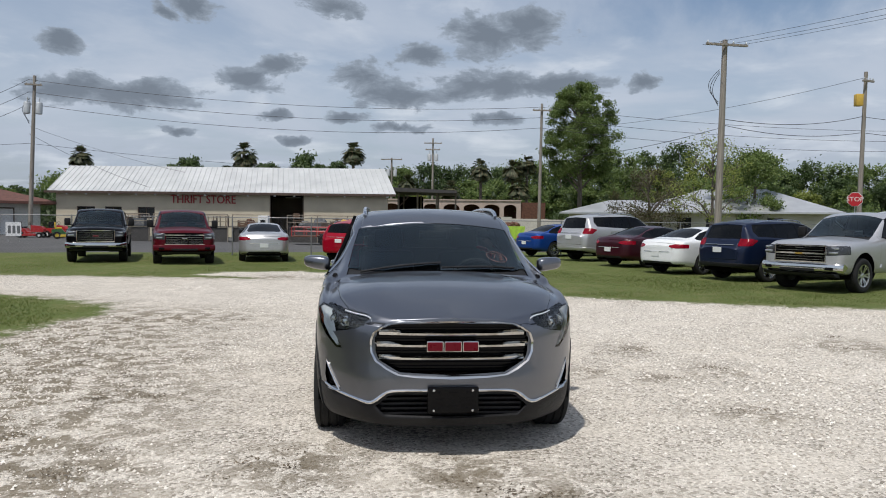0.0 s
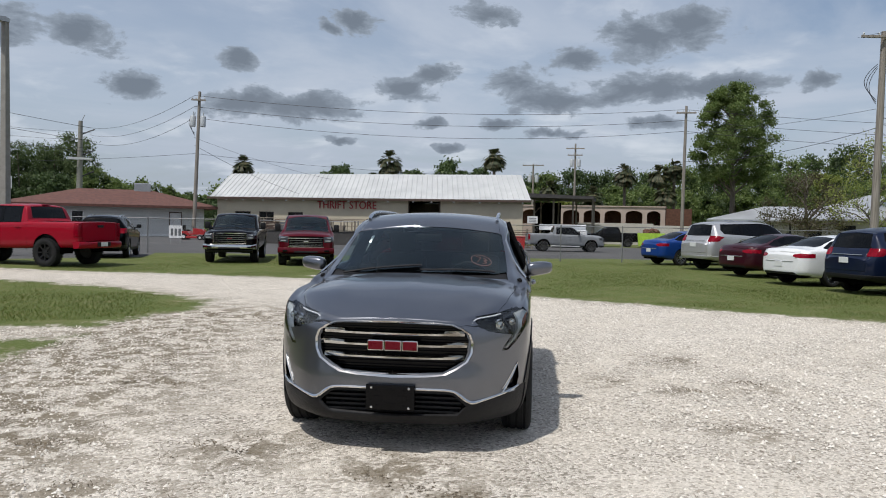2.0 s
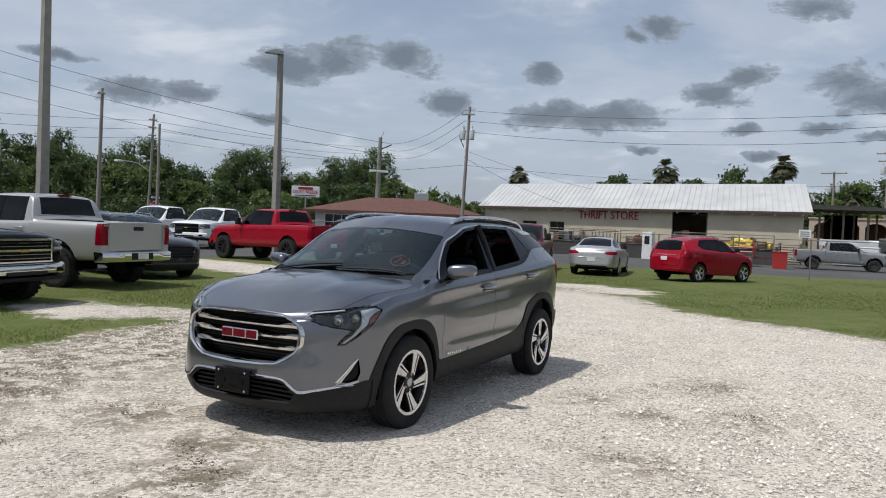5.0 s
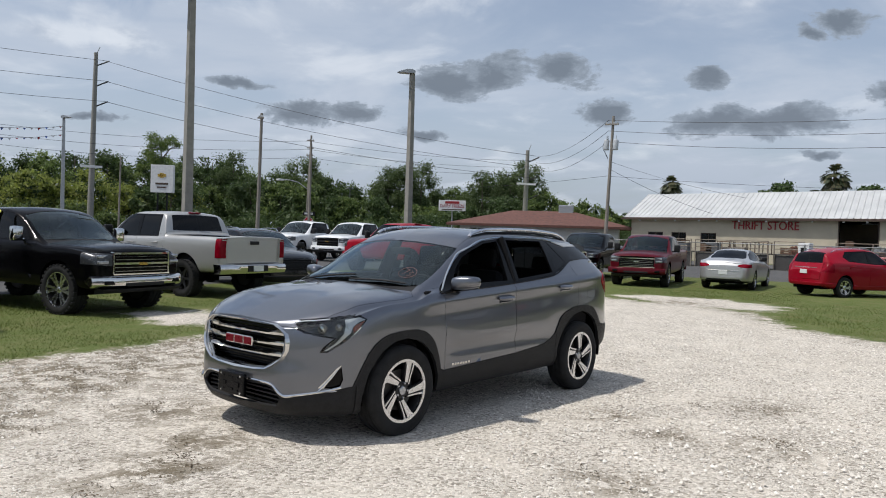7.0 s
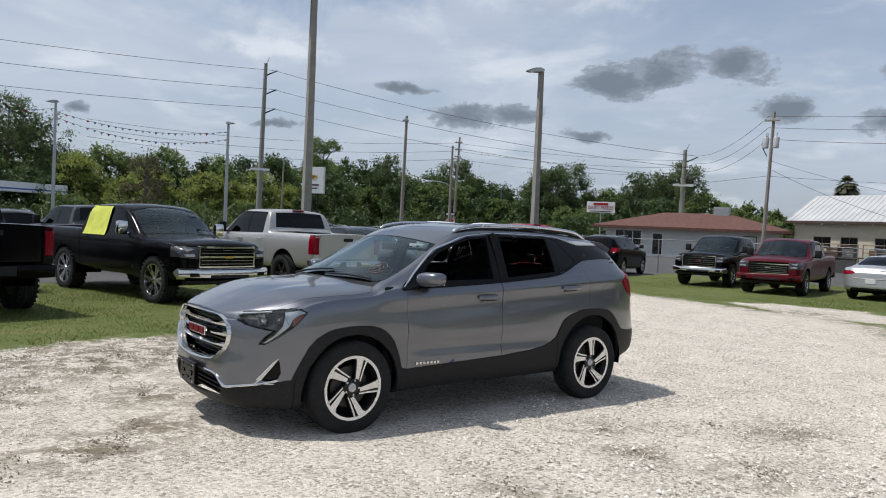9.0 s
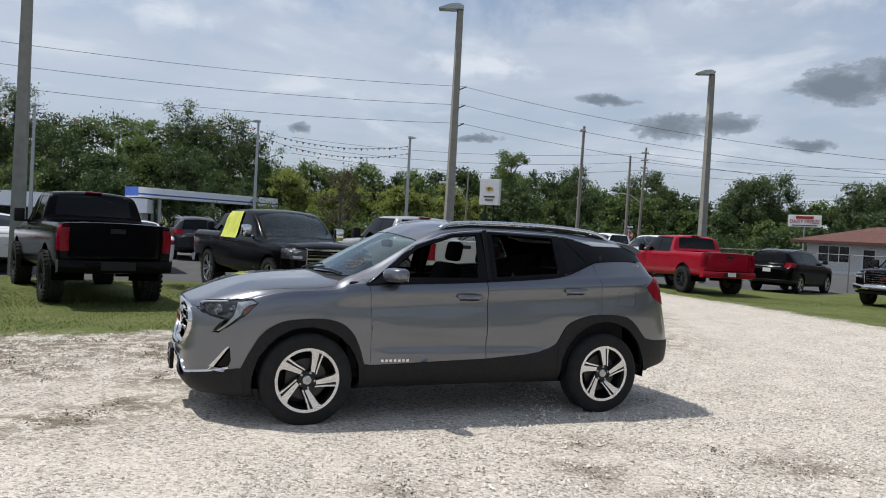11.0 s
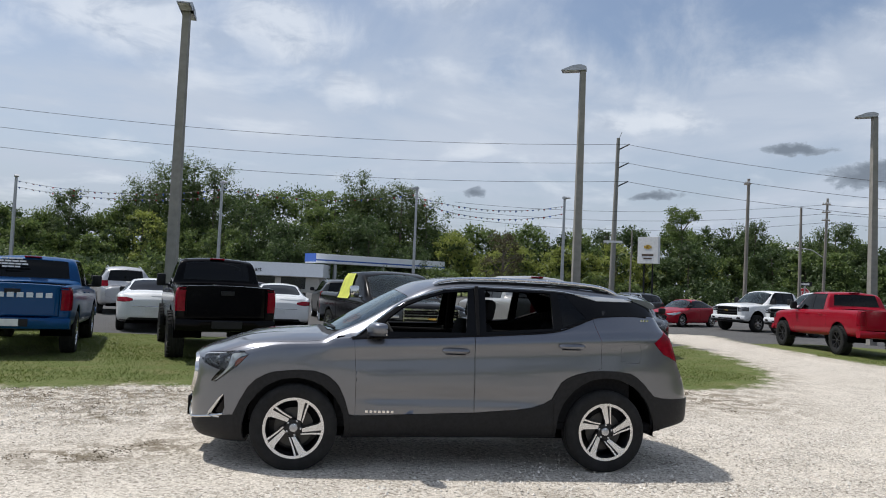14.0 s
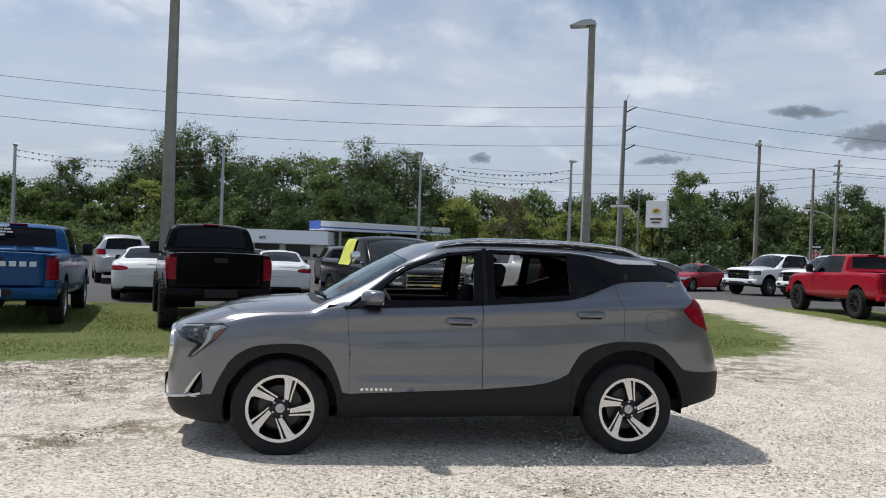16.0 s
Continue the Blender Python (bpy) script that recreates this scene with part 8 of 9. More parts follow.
    ob = thing("freezer_chest", "long white chest freezer outdoors", "freezer", pose(-1.5, 56.5, 0))
    part("body", Geo().box(-1.3, 1.3, -0.45, 0.45, 0.06, 1.18, 0.04).mesh("body"), WHITE_PAINT, ob)
    part("lid", Geo().box(-1.32, 1.32, -0.47, 0.47, 1.19, 1.28, 0.03).mesh("lid"), WHITE_PAINT, ob)
    part("plinth", Geo().box(-1.2, 1.2, -0.4, 0.4, 0, 0.06).mesh("plinth"), DECK_DARK, ob)
    hull = Geo()
    pts = []
    for k in range(11):
        q = k / 10
        w = 0.62 * math.sin(math.pi * min(1, 0.12 + q * 0.95)) ** 0.6 if q < 1 else 0.05
        pts.append((-1.7 + 3.4 * q, w))
    v = []
    for x, w in pts:
        v += [(x, -w, 0), (x, -w * 0.8, 0.3), (x, 0, 0.42), (x, w * 0.8, 0.3), (x, w, 0)]
    hull.add(v, [(i * 5 + k, i * 5 + k + 1, i * 5 + k + 6, i * 5 + k + 5) for i in range(10) for k in range(4)] + [(0, 1, 2, 3, 4), (54, 53, 52, 51, 50)])
    ob = new("boat_hull", hull.mesh("boat_hull", True))
    ob.data.materials.append(TIN_GREY)
    ob.matrix_basis = pose(-2.0, 56.5, 1.28)
    tagged(ob, "upturned grey aluminium boat on the freezer", "boat")


def utility_trailer():
    ob = thing("utility_trailer", "flat red utility trailer with mesh sides", "trailer", pose(-7.6, 45.6, 0, 0, 0, 6))
    part("bed", Geo().box(-2.2, 2.2, -0.85, 0.85, 0.46, 0.54).mesh("bed"), RUST, ob)
    for z in (0.80, 1.05):
        for y in (-0.85, 0.85):
            part("side_rail", Geo().tube([(-2.2, y, z), (2.2, y, z)], 0.025, 6).mesh("side_rail"), MOWER_RED, ob)
    for k in range(7):
        for y in (-0.85, 0.85):
            part("stake", Geo().box(-2.2 + k * 0.73 - 0.02, -2.2 + k * 0.73 + 0.02, y - 0.02, y + 0.02, 0.5, 1.06).mesh("stake"), MOWER_RED, ob)
    part("drawbar", Geo().strip([(2.2, 0.5, 0.5), (3.3, 0.0, 0.48)], 0.07, 0.08).mesh("drawbar"), RUST, ob)
    part("drawbar", Geo().strip([(2.2, -0.5, 0.5), (3.3, 0.0, 0.48)], 0.07, 0.08).mesh("drawbar"), RUST, ob)
    part("ramp_gate", Geo().box(2.15, 2.2, -0.8, 0.8, 0.54, 1.35).mesh("ramp_gate"), MOWER_RED, ob)
    tyre = Geo().lathe([(0.14, -0.08), (0.30, -0.09), (0.33, -0.05), (0.33, 0.05), (0.30, 0.09), (0.14, 0.08), (0.0, 0.06)], 18, "y").mesh("wheel", True)
    for y in (-0.98, 0.98):
        part("wheel", tyre, RUBBER, ob, "", Matrix.Translation((-0.3, y, 0.33)))
        part("mudguard", Geo().box(-0.75, 0.15, y - 0.13, y + 0.13, 0.70, 0.73).mesh("mudguard"), MOWER_RED, ob)


def riding_mower(x, y, yaw, paint, deck, label):
    ob = thing("riding_mower", label, "lawn mower", pose(x, y, 0, 0, 0, yaw), "riding mowers")
    part("hood", Geo().prism([(0.15, 0.42), (0.95, 0.40), (1.0, 0.62), (0.85, 0.80), (0.15, 0.88)], -0.26, 0.26, "y").mesh("hood"), paint, ob)
    part("fender", Geo().prism([(-0.85, 0.48), (-0.80, 0.66), (-0.2, 0.66), (-0.05, 0.45), (0.2, 0.40), (0.2, 0.34), (-0.7, 0.36)], -0.45, 0.45, "y").mesh("fender"), paint, ob)
    part("seat", Geo().box(-0.62, -0.22, -0.23, 0.23, 0.67, 0.78, 0.03).mesh("seat", True), deck if deck is MOWER_YELLOW else BLACK_TRIM, ob)
    part("seat_back", Geo().box(-0.68, -0.58, -0.22, 0.22, 0.74, 1.12, 0.04).mesh("seat_back", True), deck if deck is MOWER_YELLOW else BLACK_TRIM, ob)
    part("cutting_deck", Geo().box(-0.35, 0.55, -0.52, 0.52, 0.12, 0.30, 0.04).mesh("cutting_deck"), deck, ob)
    part("steering_column", Geo().tube([(0.18, 0, 0.8), (0.0, 0, 1.0)], 0.025, 6).mesh("steering_column"), BLACK_TRIM, ob)
    ring = [(0.0 + 0.16 * math.cos(a) * 0.5, 0.17 * math.sin(a), 1.0 + 0.16 * math.cos(a) * 0.8) for a in (k * math.pi / 8 for k in range(17))]
    part("steering_wheel", Geo().tube(ring, 0.014, 5).mesh("steering_wheel"), BLACK_TRIM, ob)
    for px, r in ((-0.5, 0.25), (0.75, 0.19)):
        for sy in (-1, 1):
            w = part("tyre", Geo().lathe([(r * 0.5, -0.09), (r * 0.95, -0.10), (r, -0.06), (r, 0.06), (r * 0.95, 0.10), (r * 0.5, 0.09)], 18, "y", Matrix.Translation((px, sy * 0.42, r))).mesh("tyre", True), RUBBER, ob)
            part("hub", Geo().lathe([(0.0, -0.07), (r * 0.5, -0.07), (r * 0.5, 0.07), (0.0, 0.07)], 14, "y", Matrix.Translation((px, sy * 0.42, r))).mesh("hub"), deck if deck is MOWER_YELLOW else WHITE_PAINT, w)


yard_goods()
utility_trailer()
riding_mower(-29.6, 51.9, 10, MOWER_RED, MOWER_RED, "red riding mower parked on the roadside")
riding_mower(-28.2, 53.0, -20, MOWER_RED, BLACK_TRIM, "red riding mower parked on the roadside")
riding_mower(-26.3, 50.4, 25, MOWER_GREEN, MOWER_YELLOW, "green riding mower with yellow seat and wheels")
board = thing("yard_sign", "small white yard sign with dark bars", "sign", pose(-25.6, 43.2, 0, 0, 0, 10))
part("panel", Geo().box(-0.42, 0.42, -0.015, 0.015, 0.35, 1.15).mesh("panel"), WHITE_PAINT, board)
for k in range(3):
    part("bar", Geo().box(-0.3 + 0.25 * k, -0.14 + 0.25 * k, -0.02, -0.015, 0.5, 0.95).mesh("bar"), GOODS_GREY, board)
for sx in (-0.3, 0.3):
    part("stake", Geo().tube([(sx, 0, 0), (sx, 0, 0.36)], 0.015, 5).mesh("stake"), STEEL, board)

sign = thing("roadside_sign", "distant blue and white sign on two posts", "sign", pose(-64.0, 111.0, 0, 0, 0, 28) @ Matrix.Diagonal((1.3, 1.3, 1.3, 1)))
part("panel", Geo().box(-0.85, 0.85, -0.06, 0.06, 2.60, 3.32, 0.02).mesh("panel"), BLUE_TRIM, sign)
part("white_field", Geo().box(-0.78, 0.10, -0.07, -0.06, 2.88, 3.26).mesh("white_field"), WHITE_PAINT, sign)
for k in range(3):
    part("bar", Geo().box(-0.6 + 0.02 * k, 0.7 - 0.1 * k, -0.08, -0.07, 2.64 + 0.07 * k, 2.68 + 0.07 * k).mesh("bar"), WHITE_PAINT, sign)
for sx in (-0.6, 0.6):
    part("post", Geo().tube([(sx, 0.0, 0), (sx, 0.0, 2.65)], 0.05, 8).mesh("post", True), STEEL, sign)

# ---- poles, wires, signs, fence ----
POLE_WOOD = wood_pole("weathered_pole_wood", (0.16, 0.14, 0.115), (0.33, 0.30, 0.26))
CONCRETE = plain("concrete_pole", (0.26, 0.25, 0.222), 0.85, 0, 0.15, 5, 0.3)
WIRE = plain("cable_black", (0.03, 0.03, 0.032), 0.6)
TANK = plain("transformer_grey", (0.45, 0.47, 0.48), 0.45, 0.2, 0.1)
STOP_RED = plain("stop_red", (0.42, 0.012, 0.02), 0.4)
LENS_GREY = plain("lamp_lens", (0.5, 0.5, 0.48), 0.3)
YELLOW_BOX = plain("faded_yellow", (0.55, 0.36, 0.06), 0.5)


def utility_pole(x, y, h, arms=(), tanks=0, lean=0.0, label="weathered wooden utility pole with cross-arm", r=0.16, loops=False):
    ob = thing("utility_pole", label, "utility pole", pose(x, y, 0, 0, lean, 0))
    part("shaft", Geo().tube([(0, 0, -0.2), (0, 0, h * 0.5), (0, 0, h)], [r, r * 0.85, r * 0.66], 10).mesh("shaft", True), POLE_WOOD, ob)
    for z, w, yaw in arms:
        m = pose(0, 0, z, 0, 0, yaw)
        part("cross_arm", Geo().box(-w / 2, w / 2, -r - 0.1, -r + 0.02, -0.06, 0.06, 0.01, m).mesh("cross_arm"), POLE_WOOD, ob)
        for k in range(4):
            q = -w / 2 + 0.1 + (w - 0.2) * k / 3
            part("insulator", Geo().lathe([(0.0, 0.20), (0.03, 0.19), (0.05, 0.14), (0.035, 0.12), (0.05, 0.09), (0.03, 0.06), (0.02, 0.04)], 8, "z", m @ Matrix.Translation((q, -r - 0.04, 0))).mesh("insulator", True), TANK, ob)
    for k in range(tanks):
        a = radians(200 + 150 * k)
        c = Matrix.Translation(((r + 0.28) * math.cos(a), (r + 0.28) * math.sin(a), h * 0.80))
        g = Geo().lathe([(0.0, 0.42), (0.20, 0.40), (0.235, 0.34), (0.235, -0.42), (0.2, -0.46), (0.0, -0.46)], 16, "z", c)
        t = part("transformer", g.mesh("transformer", True), TANK, ob, "grey transformer can")
        part("bushing", Geo().tube([(0, 0, 0.4), (0.03, 0, 0.75)], 0.035, 6, True, c).mesh("bushing"), TANK, t)
    if loops:
        for k in range(3):
            pts = [(-0.25 - 0.55 * math.sin(math.pi * q / 10) * (1 - 0.2 * k), -0.1, h * 0.86 - q * 0.17 - 0.1 * k) for q in range(11)]
            part("slack_cable", Geo().tube(pts, 0.016, 5).mesh("slack_cable", True), WIRE, ob)
    return ob


def lamp_post(x, y, h, heads, w=0.15, mat=None, label="tall square concrete lot lamp post with flat head"):
    ob = thing("lamp_post", label, "lamp post", pose(x, y, 0))
    g = Geo()
    v = [(sx * q, sy * q, z) for z, q in ((0, w), (h, w * 0.62)) for sx, sy in ((-1, -1), (1, -1), (1, 1), (-1, 1))]
    g.add(v, [(0, 1, 5, 4), (1, 2, 6, 5), (2, 3, 7, 6), (3, 0, 4, 7), (4, 5, 6, 7)])
    part("shaft", g.mesh("shaft"), mat or CONCRETE, ob)
    for yaw in heads:
        m = pose(0, 0, h, 0, 0, yaw)
        hd = part("lamp_head", Geo().prism([(-0.10, 0.0), (-0.12, 0.12), (0.05, 0.19), (0.32, 0.17), (0.70, 0.03), (0.70, 0.0)], -0.17, 0.17, "y", m).mesh("lamp_head"), STEEL, ob)
        part("lamp_lens", Geo().box(0.14, 0.62, -0.13, 0.13, -0.02, 0.0, 0, m).mesh("lamp_lens"), LENS_GREY, hd)
        part("lamp_arm", Geo().box(0.0, 0.2, -0.04, 0.04, 0.03, 0.10, 0, m).mesh("lamp_arm"), STEEL, hd)


def cable(a, b, sag, r=0.016, n=14, label="black overhead power line"):
    a, b = Vector(a), Vector(b)
    pts = [a.lerp(b, k / n) - Vector((0, 0, sag * 4 * (k / n) * (1 - k / n))) for k in range(n + 1)]
    ob = new("power_line", Geo().tube(pts, r * 0.75, 5).mesh("power_line", True))
    ob.data.materials.append(WIRE)
    return tagged(ob, label, "power line", "overhead lines")


lamp_post(-21.63, 25.0, 9.05, (-115,))
lamp_post(-17.34, 12.2, 8.95, (-110,), w=0.14)
lamp_post(-13.24, 0.35, 8.72, (8, 188), w=0.145)
for x, y, h, hd in ((-54.2, 19.5, 9.2, (20,)), (-54.4, 7.3, 9.4, (-60,)), (-55.0, -8.6, 9.2, (40,)), (-56.0, -25.5, 9.0, (30,))):
    lamp_post(x, y, h, hd, 0.13, STEEL, "slim grey lot lamp post")
lamp_post(-95.7, 75.8, 8.5, (-90, 90), 0.12, STEEL, "slim grey lamp post with twin heads")

PL, PM, PA, PR, PC, PE, PF = (-31.7, 55.6), (7.3, 66.1), (13.9, 40.1), (25.5, 48.1), (-2.9, 93.0), (-48.0, 32.0), (-66.3, 48.4)
utility_pole(*PL, 11.9, [(11.2, 1.2, 10)], 2, 2.2, "leaning wooden utility pole with two transformers", 0.17, True)
utility_pole(*PM, 11.8, [(11.2, 1.6, 0)], 0, 0.5)
utility_pole(*PA, 11.2, [(10.9, 2.3, 8)], 0, 0.8, "tall wooden utility pole with cross-arm and looped cables", 0.20, True)
utility_pole(*PR, 11.2, [(10.6, 0.9, 20)], 0, 1.0)
utility_pole(*PC, 11.6, [(11.0, 2.2, 0), (10.2, 1.8, 0)], 2)
utility_pole(-8.0, 93.5, 9.2, [(9.0, 2.6, 0)], 2)
utility_pole(*PE, 10.6, [(10.2, 0.5, 40)], 0, 1.5)
utility_pole(*PF, 12.0, [(11.4, 0.8, 40), (10.6, 0.8, 40), (9.8, 0.8, 40)], 0, 3.0)
utility_pole(-43.0, 33.5, 8.0, (), 0, 0.5, "short weathered wooden service pole", 0.12)
utility_pole(-80.0, 33.0, 9.0, (), 0, 1.5, "short weathered wooden service pole", 0.12)
box = thing("pole_box", "faded yellow pole lamp box", "lamp", pose(PR[0] - 0.4, PR[1] - 0.35, 9.0))
part("box", Geo().box(-0.22, 0.22, -0.2, 0.2, 0, 0.75, 0.05).mesh("box", True), YELLOW_BOX, box)
part("bracket", Geo().tube([(0, 0, 0.6), (0.45, 0.4, 0.7)], 0.03, 6).mesh("bracket"), STEEL, box)


def steel_pylon(x, y, h, yaw, label):
    ob = thing("transmission_pole", label, "utility pole", pose(x, y, 0, 0, 0.8, yaw))
    part("shaft", Geo().tube([(0, 0, -0.2), (0, 0, h)], [0.42, 0.24], 12).mesh("shaft", True), CONCRETE, ob)
    for z in (h - 0.9, h - 3.5, h - 6.1):
        a = part("steel_arm", Geo().tube([(0.2, 0, z - 0.7), (1.6, 0, z)], 0.09, 6).mesh("steel_arm"), WIRE, ob)
    part("top_arm", Geo().tube([(0, 0, h - 0.3), (0.45, 0, h + 0.8)], 0.05, 6).mesh("top_arm"), STEEL, ob)
    part("sign_bar", Geo().box(-1.3, 1.3, -0.5, -0.42, 8.6, 8.9).mesh("sign_bar"), WHITE_PAINT, ob)


steel_pylon(-96.2, 35.3, 23.3, 62, "tall concrete transmission pole with three steel arms")
steel_pylon(-62.7, 81.3, 13.4, 40, "concrete transmission pole behind the snack bar")
for z0, z1, zl in ((22.4, 12.6, 23.0), (19.8, 11.0, 20.6), (17.2, 9.6, 18.2)):
    cable((-95.6, 36.6, z0), (-61.5, 82.0, z1), 1.2, 0.035)
    cable((-95.6, 36.6, z0), (-84.0, -70.0, zl), 2.4, 0.035)
for dz, s in ((0, 0.9), (-0.9, 1.0), (-1.8, 1.1)):
    cable((PL[0], PL[1], 11.6 + dz), (PM[0], PM[1], 11.5 + dz), s, 0.022, label="overhead line along the road")
    cable((PM[0], PM[1], 11.5 + dz), (58.0, 78.0, 11.5 + dz), s, 0.022, label="overhead line along the road")
    cable((PL[0], PL[1], 11.6 + dz), (-61.5, 82.0, 12.6 + dz), s, 0.022, label="overhead line along the road")
    cable((PF[0], PF[1], 11.4 + dz), (-61.5, 82.0, 12.0 + dz), s * 0.6, 0.022)
    cable((PF[0], PF[1], 11.4 + dz), (-80, 12.0, 11.4 + dz), s, 0.022)
for dx, dz in ((-1.0, 0), (0.2, 0), (1.0, 0)):
    cable((PA[0] + dx, PA[1], 10.95 + dz), (27.2 + dx, 19.0, 10.9), 0.3, 0.012)
cable((PA[0], PA[1], 7.1), (PR[0], PR[1], 8.4), 0.4, 0.022)
cable((PA[0], PA[1], 6.8), (PR[0], PR[1], 7.4), 0.4, 0.022)
cable((PR[0], PR[1], 8.4), (60.0, 62.0, 8.6), 0.4, 0.022)
cable((PR[0], PR[1], 7.4), (60.0, 62.0, 7.6), 0.4, 0.022)
cable((PR[0], PR[1], 10.8), (PM[0], PM[1], 9.5), 0.6, 0.016)
cable((PM[0], PM[1], 7.2), (PA[0], PA[1], 6.6), 0.5, 0.02)
cable((PL[0], PL[1], 7.6), (-24.0, 62.0, 3.6), 0.35, 0.018)
cable((PL[0], PL[1], 6.9), (-70.0, 62.0, 7.0), 0.4, 0.018)
cable((PL[0], PL[1], 6.9), (-2.9, 93.0, 7.6), 0.6, 0.018)
cable((PL[0], PL[1], 8.2), (-22.0, 61.0, 5.2), 0.25, 0.014)


def sign_board(name, label, x, y, yaw, w, z0, z1, th, posts, paint, post_mat, bars=(), words=()):
    ob = thing(name, label, "sign", pose(x, y, 0, 0, 0, yaw))
    bd = part("board", Geo().box(-w / 2, w / 2, -th / 2, th / 2, z0, z1, 0.02).mesh("board"), paint, ob)
    for px in posts:
        part("post", Geo().tube([(px, 0, -0.1), (px, 0, z0 + 0.02)], 0.07, 8).mesh("post", True), post_mat, ob)
    for bx, bz, bw, bh, mat in bars:
        part("bar", Geo().box(bx - bw / 2, bx + bw / 2, -th / 2 - 0.02, -th / 2 - 0.002, bz - bh / 2, bz + bh / 2).mesh("bar"), mat, bd)
    for s, bz, size, width, mat in words:
        me = text_mesh(s, size, 0.01)
        xs = [v.co.x for v in me.vertices]
        me.transform(Matrix.Diagonal((width / (max(xs) - min(xs)), 1, 1, 1)))
        part("lettering", me, mat, bd, "", pose(0, -th / 2 - 0.012, bz))
    return ob


sign_board("dealer_sign", "white cabinet sign with gold emblem on two black posts", -51.2, 25.7, 48, 1.7, 4.05, 6.15, 0.4, (-0.35, 0.35), WHITE_PAINT, BLACK_TRIM,
           bars=((0, 5.35, 0.62, 0.22, GOLD), (0, 5.35, 0.28, 0.36, GOLD), (0, 4.72, 0.95, 0.14, EAVE_BROWN), (0, 4.45, 0.7, 0.10, EAVE_BROWN)))
sign_board("snack_bar_sign", "white roadside sign with red lettering on a steel post", -56.2, 61.2, 42, 3.05, 4.2, 5.4, 0.25, (0,), WHITE_PAINT, STEEL,
           bars=((0, 5.15, 1.6, 0.28, SIGN_RED), (0, 4.36, 2.3, 0.10, EAVE_BROWN)), words=(("DAIRY FREEZE", 4.74, 0.52, 2.7, SIGN_RED),))
ob = sign_board("one_way_sign", "black one-way sign above a stop sign", -46.5, 35.8, 52, 0.95, 2.72, 3.04, 0.02, (0,), BLACK_TRIM, STEEL, bars=((-0.03, 2.88, 0.66, 0.14, WHITE_PAINT),), words=(("ONE WAY", 2.88, 0.12, 0.5, BLACK_TRIM),))


def octagon(r, y0, y1, cz, mat, parent, name):
    p = [(r * math.cos(radians(22.5 + 45 * k)), cz + r * math.sin(radians(22.5 + 45 * k))) for k in range(8)]
    return part(name, Geo().prism(p, y0, y1, "y").mesh(name), mat, parent)


def stop_sign(x, y, yaw, z, post=True):
    ob = thing("stop_sign", "red octagonal stop sign with white lettering", "sign", pose(x, y, 0, 0, 0, yaw))
    octagon(0.40, 0.0, 0.012, z, WHITE_PAINT, ob, "rim")
    octagon(0.375, -0.014, -0.002, z, STOP_RED, ob, "plate")
    me = text_mesh("STOP", 0.34, 0.006)
    part("lettering", me, WHITE_PAINT, ob, "", pose(0, -0.022, z))
    if post:
        part("post", Geo().tube([(0, 0.05, -0.1), (0, 0.05, z + 0.4)], 0.035, 6).mesh("post"), STEEL, ob)


stop_sign(21.4, 40.7, -27, 2.95)
stop_sign(-46.5, 35.75, 52, 2.22, False)
street = thing("street_lamp", "grey street lamp on a curved arm", "street lamp", pose(PF[0], PF[1], 0))
part("arm", Geo().tube([(0, 0, 6.1), (-0.5, -0.8, 6.8), (-1.0, -1.5, 7.0), (-1.5, -2.2, 7.02)], 0.05, 6).mesh("arm", True), STEEL, street)
part("lamp_head", Geo().box(-1.95, -1.35, -2.75, -2.1, 6.9, 7.1, 0.06).mesh("lamp_head", True), WHITE_PAINT, street)


FENCE_STEEL = plain("dull_fence_steel", (0.22, 0.22, 0.22), 0.6, 0.5, 0.2, 8)


def chain_fence():
    line = [Vector(p) for p in ((-34, 29.2, 0), (-19, 30.4, 0), (-6, 31.4, 0), (2.0, 34.6, 0), (14, 37.6, 0), (34, 42.5, 0))]
    ob = thing("chain_link_fence", "galvanised chain-link fence with round steel posts", "fence", pose(0, 0, 0))
    mesh = Geo()
    for a, b in zip(line, line[1:]):
        n = max(1, round((b - a).length / 3.05))
        for k in range(n):
            p = a.lerp(b, k / n)
            part("post", Geo().tube([p, p + Vector((0, 0, 1.62))], 0.03, 6).mesh("post", True), FENCE_STEEL, ob)
        part("top_rail", Geo().tube([a + Vector((0, 0, 1.58)), b + Vector((0, 0, 1.58))], 0.021, 6).mesh("top_rail", True), FENCE_STEEL, ob)
        d = (b - a).normalized()
        m = int((b - a).length / 0.16)
        for k in range(m):
            for s in (1, -1):
                q = a + d * (k * 0.16)
                e = q + d * s * 1.5 + Vector((0, 0, 1.54))
                w = d * 0.0022
                mesh.add([q - w, q + w, e + w, e - w], [(0, 1, 2, 3)])
    w = part("wire_mesh", mesh.mesh("wire_mesh"), FENCE_STEEL, ob)
    tagged(w, kind="stuff")


chain_fence()


